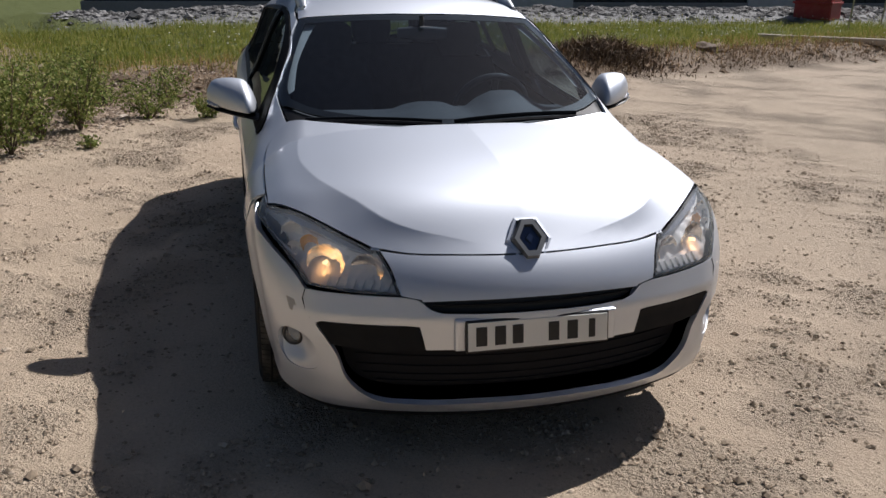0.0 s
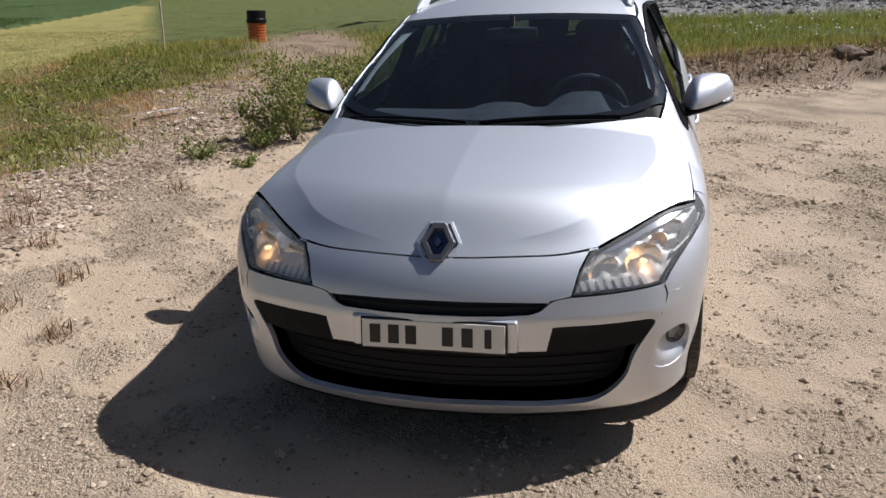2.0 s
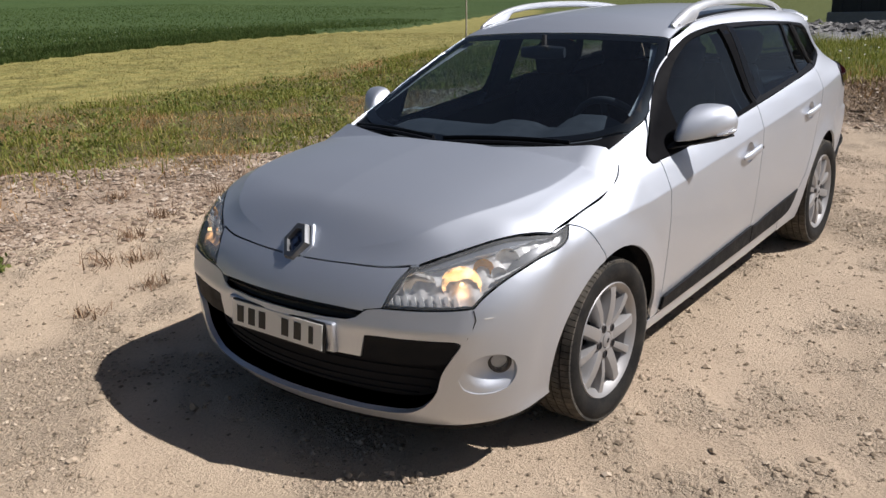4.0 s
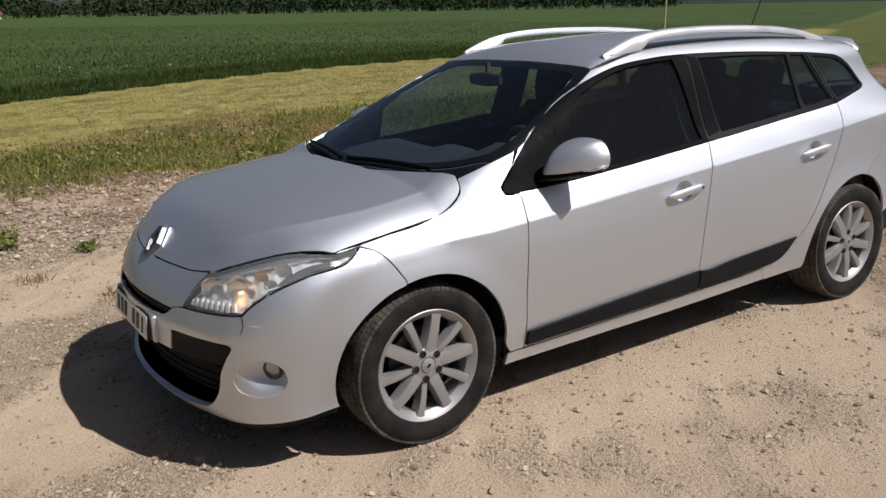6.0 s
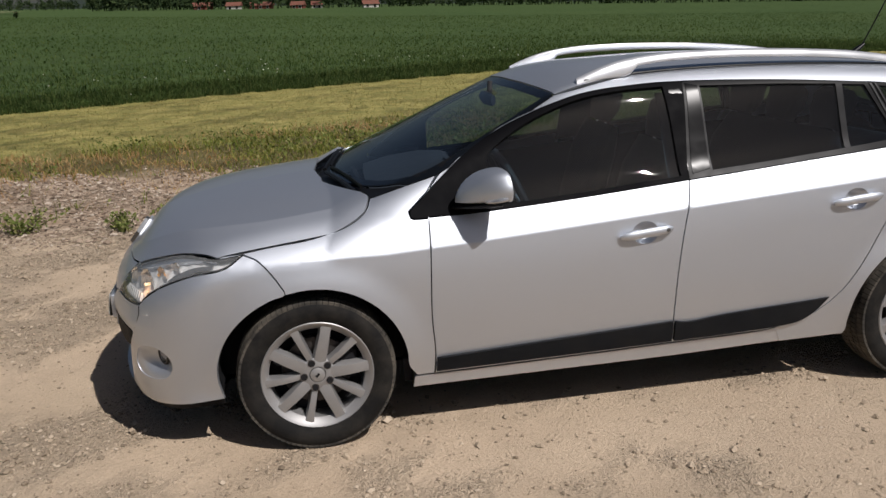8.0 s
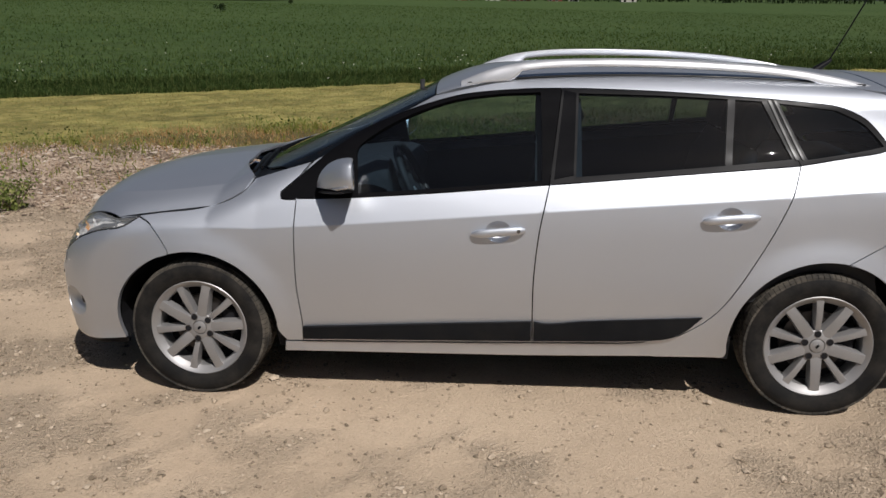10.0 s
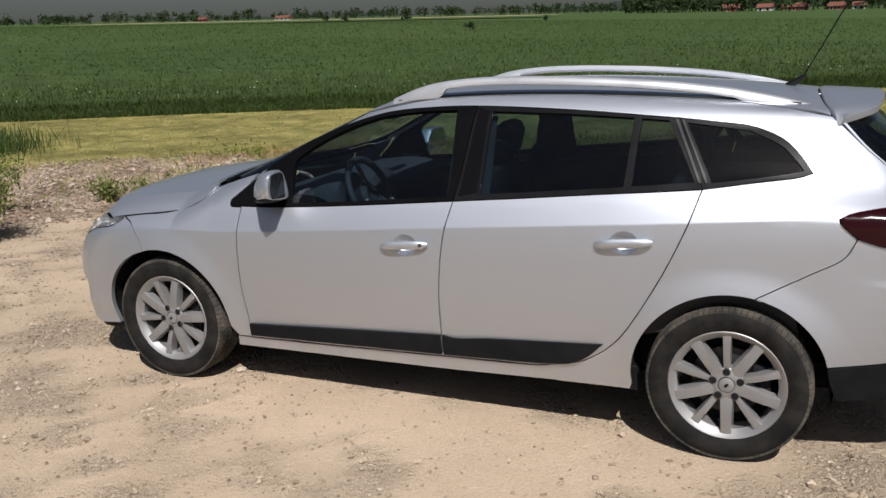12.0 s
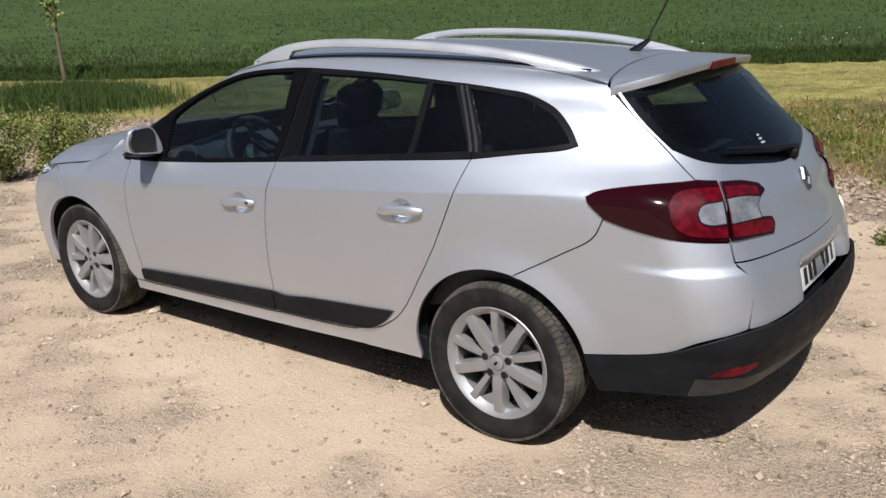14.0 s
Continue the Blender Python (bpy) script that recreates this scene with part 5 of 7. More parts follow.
for x, turn in ((0.0, 41), (WHEELBASE, 20)):
    for s in (-1, 1):
        wheel(x, s, turn)
    for s in (-1, 1):
        arch = [(x + 0.385 * math.cos(radians(a)), s * 0.86, TYRE_R + 0.385 * math.sin(radians(a))) for a in np.linspace(-12, 192, 24)]
        bm = bmesh.new()
        o = [bm.verts.new(p) for p in arch]
        i_ = [bm.verts.new((p[0], s * 0.55, p[2])) for p in arch]
        for v in o:
            v.co.y = s * (abs(wrap([(v.co.x, max(0.30, v.co.z))])[0][1]) - 0.025)
        for a, b, c, d in zip(o, o[1:], i_[1:], i_):
            bm.faces.new((a, b, c, d))
        bm.faces.new([bm.verts.new(v.co) for v in i_])
        part("arch_liner", bm, DARK_VOID, car)
    pair("mud_flap", wrap, ring([(x + 0.345 if x < 1 else x - 0.40, 0.33), (x + 0.39 if x < 1 else x - 0.355, 0.33)], [(x + 0.39 if x < 1 else x - 0.355, 0.33), (x + 0.385 if x < 1 else x - 0.352, 0.215)], [(x + 0.385 if x < 1 else x - 0.352, 0.215), (x + 0.355 if x < 1 else x - 0.385, 0.215)], [(x + 0.355 if x < 1 else x - 0.385, 0.215), (x + 0.345 if x < 1 else x - 0.40, 0.33)]), DARK_VOID, lift=-0.03, depth=0.01)

# dark inner shell behind the panels, floor and door linings
inner = ring([(NOSE_U, 0.20), (-0.8, 0.205), (-0.37, 0.24)], [(-0.37, 0.24), *arc(0, TYRE_R, 0.38, 192, -10, 20), (0.40, 0.23)], [(0.40, 0.23), (2.31, 0.25)], [(2.31, 0.25), *arc(WHEELBASE, TYRE_R, 0.386, 188, 10, 20), (3.11, 0.30)],
             [(3.11, 0.30), (3.6, 0.33), (TAIL_U, 0.34)], [(TAIL_U, 0.34), (TAIL_U, 0.97)], [(TAIL_U, 0.97), (3.5, 0.99), (3.35, 1.02), (3.1, 1.0), (2.95, 1.09), (2.576, 1.058), (1.562, 0.975), (0.66, 0.905), (0.40, 0.89), (0.1, 0.84), (-0.2, 0.79)],
             [(-0.2, 0.79), (-0.36, 0.72), (-0.6, 0.58), (-1.0, 0.57), (NOSE_U, 0.57)], [(NOSE_U, 0.57), (NOSE_U, 0.20)])
pair("inner_shell", wrap, inner, DARK_VOID, step=0.06, lift=-0.075, depth=0.0)
# Dark floor plate, put in to block light under the car.
hull = wrap([(u, 0.26) for u in np.linspace(NOSE_U, TAIL_U, 90)])
hull = [(max(-0.80, min(3.02, 1.4 + (x - 1.4) * 0.965)), min(-0.02, y * 0.93) if min(abs(x), abs(x - WHEELBASE)) > 0.44 else max(y, -0.56)) for x, y, _ in hull]
bm = bmesh.new()
low = [bm.verts.new((x, y, 0.225)) for x, y in hull] + [bm.verts.new((x, -y, 0.225)) for x, y in hull[::-1]]
bm.faces.new(low)
bmesh.ops.solidify(bm, geom=bm.faces[:], thickness=0.02)
part("underfloor", bm, DARK_VOID, car)
# Unseen boxes added to stop sunlight leaking out below the tail.
part("tail_light_stop", box((0.58, 1.16, 0.02), (3.27, 0, 0.345), 0.005, 1), DARK_VOID, car)
part("tail_light_stop", box((0.30, 0.84, 0.02), (wrap([(TAIL_U, 0.35)])[0][0] - 0.20, 0, 0.368), 0.005, 1), DARK_VOID, car)
part("bulkhead", box((0.03, 1.3, 0.62), (0.30, 0, 0.58), 0.005, 1), DARK_VOID, car)

# cabin
lining = shrink(ring(roof_edge[:-1], [(2.7, -0.54), (2.95, -0.52)], [(2.95, -0.52), (2.93, 0), (2.95, 0.52)], [(x, -y) for x, y in roof_edge[:-1]][::-1], [(x, -y) for x, y in screen_top], screen_top[::-1]), 0.03)
skin("headlining", above, lining, PALE_LINING, car, 0.06, lift=-0.035, depth=0.0)
pair("door_lining", wrap, ring([(0.66, 0.915), (1.05, 0.940), (1.562, 0.985), (2.20, 1.038), (2.576, 1.070), (2.95, 1.12)], [(2.95, 1.12), (2.95, 0.5)], [(2.95, 0.5), (0.45, 0.35)], [(0.45, 0.35), (0.45, 0.90), (0.66, 0.915)]), CABIN, step=0.08, lift=-0.085, depth=0.0)
dash = []
for y in np.linspace(-0.66, 0.66, 23):
    k = 1 - 0.12 * abs(y)
    hump = 0.080 * math.exp(-((y + 0.36) / 0.15) ** 4) + 0.035 * math.exp(-((y - 0.02) / 0.13) ** 4)
    dash.append([(x + 0.10 * y * y, y, z) for x, z in ((0.32, 0.90), (0.45, 0.935), (0.62, 0.955 + hump * 0.4), (0.74, 0.95 + hump), (0.80, 0.93 + hump), (0.83, 0.87), (0.80, 0.70), (0.74, 0.45))])
bm = bmesh.new()
rows = [[bm.verts.new(p) for p in row] for row in dash]
for a, b in zip(rows, rows[1:]):
    for i in range(len(a) - 1):
        bm.faces.new((a[i], a[i + 1], b[i + 1], b[i]))
bmesh.ops.recalc_face_normals(bm, faces=bm.faces)
smooth(part("dashboard", bm, DASH, car), 50)
bm = lathe([(0.018 * math.sin(a), 0.185 + 0.016 * math.cos(a)) for a in np.linspace(0, 2 * math.pi, 11)], 40, "x")
bmesh.ops.transform(bm, verts=bm.verts, matrix=Matrix.Translation((0.93, -0.36, 0.915)) @ pose(0, 0, 0, 0, -25, 0))
steer = smooth(part("steering_wheel", bm, CABIN, car), 70)
bm = lathe([(0.0, 0.0), (0.02, 0.05), (0.0, 0.075), (-0.05, 0.06)], 24, "x")
bmesh.ops.transform(bm, verts=bm.verts, matrix=Matrix.Translation((0.92, -0.36, 0.905)) @ pose(0, 0, 0, 0, -25, 0))
smooth(part("wheel_boss", bm, CABIN, steer), 60)
for a in (90, 210, 330):
    bm = box((0.014, 0.13, 0.035), (0, 0.115, 0), 0.005, 1)
    bmesh.ops.transform(bm, verts=bm.verts, matrix=Matrix.Translation((0.925, -0.36, 0.912)) @ pose(0, 0, 0, 0, -25, 0) @ pose(0, 0, 0, a, 0, 0))
    part("spoke", bm, SATIN if a != 90 else CABIN, steer)


def cushion(profile, width, thick, waist=0.9):
    """A padded slab along (x, z) points, rounded at its sides."""
    bm = bmesh.new()
    pts = [Vector((x, 0, z)) for x, z in profile]
    rows = []
    for i, p in enumerate(pts):
        d = (pts[min(i + 1, len(pts) - 1)] - pts[max(i - 1, 0)]).normalized()
        n = Vector((-d.z, 0, d.x))
        t = i / (len(pts) - 1)
        k = 0.35 + 0.65 * min(1, 6 * t + 0.3, 6 * (1 - t) + 0.3)
        w = width / 2 * (waist + (1 - waist) * math.sin(math.pi * t))
        rows.append([bm.verts.new(p + n * thick / 2 * k * np.sign(math.sin(a)) * abs(math.sin(a)) ** 0.6 + Vector((0, w * np.sign(math.cos(a)) * abs(math.cos(a)) ** 0.5, 0))) for a in np.linspace(0, 2 * math.pi, 20, endpoint=False)])
    for a, b in zip(rows, rows[1:]):
        for i in range(20):
            bm.faces.new((a[i], a[(i + 1) % 20], b[(i + 1) % 20], b[i]))
    bm.faces.new(rows[0]), bm.faces.new(rows[-1])
    bmesh.ops.recalc_face_normals(bm, faces=bm.faces)
    return bm


def seat(name, x, y, width, rest=1):
    ob = new(name)
    ob.parent = car
    smooth(part("seat_cushion", cushion([(-0.02, 0.50), (0.12, 0.53), (0.30, 0.52), (0.46, 0.49)], width, 0.14), FABRIC, ob), 70)
    smooth(part("seat_back", cushion([(0.44, 0.50), (0.50, 0.70), (0.565, 0.95), (0.615, 1.09)], width * 0.94, 0.13, 0.86), FABRIC, ob), 70)
    for k in np.linspace(-1, 1, rest) * width * 0.31 if rest > 1 else [0]:
        h = smooth(part("headrest", cushion([(0.60, 1.10), (0.63, 1.17), (0.65, 1.25), (0.66, 1.28)], 0.27, 0.10, 0.75), FABRIC, ob), 70)
        bmesh_shift = Matrix.Translation((0, k, 0))
        h.data.transform(bmesh_shift)
        for d in (-0.06, 0.06):
            part("headrest_post", sweep([(0.60, k + d, 1.03), (0.62, k + d, 1.13)], oval(0.006, 0.006, 6)), SATIN, ob)
    ob.matrix_basis = pose(x, y, 0)
    return ob


seat("front_seat", 1.02, -0.37, 0.50)
seat("front_seat", 1.02, 0.37, 0.50)
seat("rear_bench", 1.85, 0.0, 1.24, 3)
part("load_cover", box((0.62, 1.10, 0.012), (2.78, 0, 0.985), 0.004, 1), CABIN, car)
im = smooth(part("interior_mirror", sweep([(0.915, y, 1.285) for y in np.linspace(-0.12, 0.12, 7)], oval(0.016, 0.034, 10), taper=lambda t: 0.75 + 0.25 * math.sin(math.pi * t)), CABIN, car), 60)
part("stalk", sweep([(0.925, 0, 1.30), (0.93, 0, 1.365)], oval(0.012, 0.012, 8)), CABIN, im)
pair("screen_pillar_lining", above, ring([(0.50, -0.70), (0.72, -0.668), (0.92, -0.615), (1.05, -0.565)], [(1.05, -0.565), (1.03, -0.50)], [(1.03, -0.50), (0.90, -0.555), (0.72, -0.615), (0.52, -0.65)], [(0.52, -0.65), (0.50, -0.70)]), PALE_LINING, step=0.05, lift=-0.03, depth=0.0)
pair("pillar_lining", wrap, ring([(1.50, 1.36), (1.69, 1.36)], [(1.69, 1.36), (1.70, 0.99)], [(1.70, 0.99), (1.50, 0.97)], [(1.50, 0.97), (1.50, 1.36)]), CABIN, step=0.06, lift=-0.05, depth=0.0)

# ---- the yard, the verge, the mown strip, the crop field and what lies behind ----
rng = np.random.default_rng(7)


def gravel_edge(x):
    return glide(x, -14, -9.0, -8, -3.0, -6, -0.6, -4.6, 1.25, -3.2, 2.75, -1.0, 3.55, 0.5, 3.5, 2.0, 3.5, 3.3, 3.4, 4.2, 3.1, 5.2, 2.65, 6.5, 1.8, 9, 0.3)


def field_edge(x):
    return glide(x, -40, -9, -17.3, 7.4, -14.5, 8.9, -12, 10.5, -9, 12.2, -5.5, 13.7, -3, 15.0, 0.3, 16.6, 6.7, 19.6, 16, 23, 29, 28, 45, 36)


def mown_edge(x):
    return glide(x, -30, -6, -12, 1.2, -8, 3.7, -6, 5.5, -4, 7.2, -2.8, 7.8, 0.0, 9.0, 3.0, 10.2, 6.0, 9.6, 9.0, 9.2, 15, 11.3, 40, 26)


def weed_edge(x):
    return glide(x, -14, -2.0, -9, 3.2, -7, 5.2, -5, 6.1, -3, 6.2, -1, 5.9, 1, 5.8, 2.6, 4.8, 4.6, 4.8, 6.6, 5.4, 9, 5.0, 14, 6.5)


def bank_x(y):
    """Where the earth bank that ends the yard begins."""
    return 7.15 - 0.3 * np.minimum(y, 0)


def off_gravel(x, y):
    """How far outside the gravel a place lies."""
    return np.maximum(y - gravel_edge(x), (x - bank_x(y)) * 0.95)


def bare_earth(x, y):
    """Distance from the middle of the bare earth beside the pipe, 1 at its rim."""
    a, b = (x - 13.6) * 0.93 + (y - 6.1) * 0.36, (y - 6.1) * 0.93 - (x - 13.6) * 0.36
    return np.hypot(a / 4.6, b / 1.15)


def clump(x, y, s=1.0, seed=0.0):
    """A smooth patchy pattern from 0 to 1."""
    x, y = x * s + seed, y * s - seed
    v = np.sin(x * 1.3 + 1.9 * np.sin(y * 0.7)) + np.sin(y * 1.7 + 1.3 * np.sin(x * 1.1 + 2)) + 0.7 * np.sin(2.9 * x - 2.3 * y) + 0.6 * np.sin(5.1 * x + 4.3 * y)
    return np.clip(0.5 + v / 4.4, 0, 1)


def grit_drift(x, y):
    """Where loose grit has gathered on the packed gravel."""
    q = 0.45 * clump(x * 0.9 + 0.3 * y, y * 1.5, 1.5, 2.0) + 0.33 * clump(x * 1.2, y, 3.9, 5.0) + 0.22 * clump(x, y * 1.2, 9.1, 3.0)
    return ease(q + 0.07 * ease(-x, -0.5, 1.2), 0.40, 0.80)


def ground_height(x, y):
    x, y = np.asarray(x, float), np.asarray(y, float)
    s = np.maximum(y - 2.2, 0)
    h = 0.010 * s * s / (s + 0.8)
    r = np.hypot(x, y)
    h = h - 0.034 * x * ease(r, 9, 50) * ease(y, -30, 10)
    h = h + 0.008 * np.maximum(s - 15, 0) + 0.017 * x * ease(r, 60, 250) * ease(y, -30, 10)
    h = h + 0.34 * np.exp(-((x - 10.6) ** 2 + (y - 6.6) ** 2) / 9.0)
    past = x - bank_x(y)
    h = h + 0.26 * ease(past, 0.0, 1.2) * (1 - ease(y, 1.0, 4.0)) * (1 - 0.45 * ease(past, 1.5, 3.8))
    h = h + 0.35 * np.exp(-((x - 20.5) / 1.5) ** 2) * (1 - ease(y, 5, 9))
    g = off_gravel(x, y)
    h = h + 0.22 * ease(y - field_edge(x), 0.0, 0.5)              # the crop stands on this
    rough = ease(g, 0.1, 1.2) * (1 - ease(g, 25, 60)) * (1 - 0.85 * ease(y - mown_edge(x), -0.3, 0.8))
    h = h + rough * (0.035 * np.sin(x * 2.3 + 1.7 * np.sin(y * 1.3)) * np.sin(y * 2.9 + x) + 0.02 * np.sin(x * 6.1 + y * 4.7))
    h = h + (1 - ease(g, -0.8, 0.2)) * (0.006 * np.sin(x * 1.7 + 0.6 * y) * np.sin(y * 2.1 - 0.5 * x) + 0.003 * np.sin(5.3 * x + 2 * y) * np.sin(4.1 * y)) * ease(np.hypot((x - 1.35) / 2.2, y / 1.1), 0.8, 1.3)
    return h


def ground_material():
    m, t, p, _ = nodes("ground_cover")
    L = t.links.new
    noise = texture(t, "ShaderNodeTexNoise", 1.6, 8, 0.62)
    fine = texture(t, "ShaderNodeTexNoise", 64, 7, 0.68)
    wide = texture(t, "ShaderNodeTexNoise", 0.35, 4)
    pebble = texture(t, "ShaderNodeTexVoronoi", 46)
    pebble2 = texture(t, "ShaderNodeTexVoronoi", 120)

    def band(attribute, lo, hi, wobble):
        a = t.nodes.new("ShaderNodeAttribute")
        a.attribute_name = attribute
        k = t.nodes.new("ShaderNodeMath")
        k.operation = "MULTIPLY_ADD"
        L(noise.outputs[0], k.inputs[0])
        k.inputs[1].default_value = wobble
        L(a.outputs["Fac"], k.inputs[2])
        r = t.nodes.new("ShaderNodeMapRange")
        r.inputs["From Min"].default_value, r.inputs["From Max"].default_value = lo + wobble * 0.5, hi + wobble * 0.5
        L(k.outputs[0], r.inputs["Value"])
        return r.outputs[0]

    # packed gravel: pale fines, loose grit in drifts with the clods' shade painted in, odd dark stones
    drift = band("drift", -0.05, 1.05, 1.1)
    fines = ramp(t, fine.outputs[0], (0.30, (0.38, 0.298, 0.208)), (0.5, (0.55, 0.435, 0.308)), (0.72, (0.66, 0.53, 0.385))).outputs[0]
    fines = blend(t, ramp(t, wide.outputs[0], (0.40, (0, 0, 0)), (0.66, (0.6,) * 3)).outputs[0], fines, (0.60, 0.452, 0.322))
    tone = ramp(t, texture(t, "ShaderNodeTexNoise", 1.1, 6, 0.66).outputs[0], (0.36, (0.80, 0.78, 0.76)), (0.55, (1.0, 1.0, 1.0)), (0.72, (1.05, 1.05, 1.05))).outputs[0]
    fines = blend(t, 1.0, fines, tone, "MULTIPLY")
    grit = ramp(t, pebble.outputs["Color"], (0.05, (0.24, 0.187, 0.13)), (0.45, (0.44, 0.348, 0.245)), (0.95, (0.64, 0.51, 0.372))).outputs[0]
    grit2 = ramp(t, pebble2.outputs["Color"], (0.08, (0.22, 0.172, 0.118)), (0.5, (0.46, 0.364, 0.257)), (0.95, (0.64, 0.51, 0.372))).outputs[0]
    fines = blend(t, 0.35, fines, grit2)
    gravel = blend(t, drift, fines, blend(t, 0.55, grit, grit2))
    stones = blend(t, ramp(t, noise.outputs[0], (0.45, (0, 0, 0)), (0.62, (0.8,) * 3)).outputs[0], ramp(t, pebble.outputs["Color"], (0.1, (0.22, 0.158, 0.115)), (0.9, (0.50, 0.39, 0.29))).outputs[0], (0.32, 0.22, 0.14))
    soil = ramp(t, fine.outputs[0], (0.3, (0.085, 0.078, 0.03)), (0.5, (0.15, 0.125, 0.05)), (0.75, (0.27, 0.21, 0.10))).outputs[0]
    streak = texture(t, "ShaderNodeTexNoise", 3.0, 7, 0.7)
    streak.inputs["Distortion"].default_value = 0.6
    mown = ramp(t, streak.outputs[0], (0.30, (0.16, 0.165, 0.045)), (0.48, (0.28, 0.255, 0.078)), (0.62, (0.40, 0.34, 0.118)), (0.8, (0.50, 0.42, 0.18))).outputs[0]
    crop = ramp(t, streak.outputs[0], (0.3, (0.034, 0.062, 0.015)), (0.55, (0.056, 0.096, 0.023)), (0.8, (0.092, 0.132, 0.038))).outputs[0]
    crop = blend(t, ramp(t, texture(t, "ShaderNodeTexNoise", 0.05, 3).outputs[0], (0.4, (0, 0, 0)), (0.7, (0.5,) * 3)).outputs[0], crop, (0.082, 0.118, 0.031))
    grass = ramp(t, fine.outputs[0], (0.3, (0.07, 0.09, 0.02)), (0.55, (0.12, 0.14, 0.035)), (0.8, (0.21, 0.19, 0.07))).outputs[0]
    heap = ramp(t, pebble.outputs["Color"], (0.1, (0.10, 0.10, 0.10)), (0.9, (0.32, 0.315, 0.305))).outputs[0]
    dirt = ramp(t, fine.outputs[0], (0.3, (0.20, 0.142, 0.092)), (0.7, (0.42, 0.315, 0.212))).outputs[0]
    col = blend(t, band("verge", -0.10, 0.30, 0.7), gravel, stones)
    col = blend(t, band("weeds", -0.3, 0.5, 1.6), col, soil)
    col = blend(t, band("bank", -0.15, 0.25, 0.6), col, dirt)
    col = blend(t, band("grass", -0.5, 0.6, 1.4), col, grass)
    col = blend(t, band("earth", -0.3, 0.4, 0.9), col, dirt)
    col = blend(t, band("mown", -0.6, 0.8, 1.8), col, mown)
    col = blend(t, band("field", -0.1, 0.1, 0.12), col, crop)
    col = blend(t, band("heap", -0.4, 0.4, 0.8), col, heap)
    L(col, p.inputs["Base Color"])
    p.inputs["Roughness"].default_value, p.inputs["Specular IOR Level"].default_value = 0.75, 0.30
    p.inputs["Diffuse Roughness"].default_value = 0.4
    lumps, crumbs, height = (t.nodes.new("ShaderNodeMath") for _ in range(3))
    for k in (lumps, crumbs, height):
        k.operation = "MULTIPLY_ADD"
    L(pebble.outputs["Distance"], lumps.inputs[0])
    lumps.inputs[1].default_value = 1.6
    L(pebble2.outputs["Distance"], lumps.inputs[2])
    L(lumps.outputs[0], crumbs.inputs[0])
    L(drift, crumbs.inputs[1])
    L(height.outputs[0], crumbs.inputs[2])
    L(fine.outputs[0], height.inputs[0])
    height.inputs[1].default_value, height.inputs[2].default_value = 1.1, 0.0
    bump(t, p, crumbs.outputs[0], 0.95, 0.014)
    return m


a = np.sinh(np.linspace(-6.6, 6.6, 521)) / np.sinh(6.6)
gx, gy = np.meshgrid(a * 1500 + 1.2, a * 1500 + 1.0, indexing="ij")
n = len(a)
gz = ground_height(gx, gy)
idx = np.arange(n * n).reshape(n, n)
quads = np.stack([idx[:-1, :-1], idx[1:, :-1], idx[1:, 1:], idx[:-1, 1:]], -1).reshape(-1, 4)
ground = raw("ground", np.stack([gx, gy, gz], -1).reshape(-1, 3), quads.tolist(), ground_material(), None, "", True)
tagged(ground, "pale gravel yard, stony verge, mown strip and green crop field", "ground", kind="structure")
X, Y = gx.ravel(), gy.ravel()
G = off_gravel(X, Y)
for name, value in (("drift", grit_drift(X, Y)), ("verge", np.where(Y > gravel_edge(X) - 2, G, -9)), ("weeds", Y - weed_edge(X)), ("bank", np.minimum(np.minimum(G, bank_x(Y) + 3.0 - X), 2.8 - Y)),
                    ("grass", np.maximum(X - bank_x(Y) - 2.4, np.minimum(-10 - X, 3 - Y))), ("mown", np.minimum(Y - mown_edge(X), 90 - X)), ("field", Y - field_edge(X)), ("earth", 1.35 - bare_earth(X, Y)), ("heap", 2.0 - np.abs(X - 20.5) + np.minimum(0, 3.2 - Y) + np.minimum(0, Y + 40))):
    at = ground.data.attributes.new(name, "FLOAT", "POINT")
    at.data.foreach_set("value", np.clip(value, -50, 50).astype(np.float32))


def island_material(name, *stops, rough=0.9, translucent=0.0):
    """Colour that changes from piece to piece."""
    m, t, p, out = nodes(name)
    g = t.nodes.new("ShaderNodeNewGeometry")
    c = ramp(t, g.outputs["Random Per Island"], *stops).outputs[0]
    f = texture(t, "ShaderNodeTexNoise", 60, 3)
    c = blend(t, 0.35, c, ramp(t, f.outputs[0], (0.3, (0.35,) * 3), (0.7, (1.0,) * 3)).outputs[0], "MULTIPLY")
    t.links.new(c, p.inputs["Base Color"])
    p.inputs["Roughness"].default_value, p.inputs["Specular IOR Level"].default_value = rough, 0.25
    if translucent:
        tr, mix = t.nodes.new("ShaderNodeBsdfTranslucent"), t.nodes.new("ShaderNodeMixShader")
        t.links.new(c, tr.inputs[0])
        mix.inputs[0].default_value = translucent
        for s, d in ((p.outputs[0], mix.inputs[1]), (tr.outputs[0], mix.inputs[2]), (mix.outputs[0], out.inputs[0])):
            t.links.new(s, d)
    return m


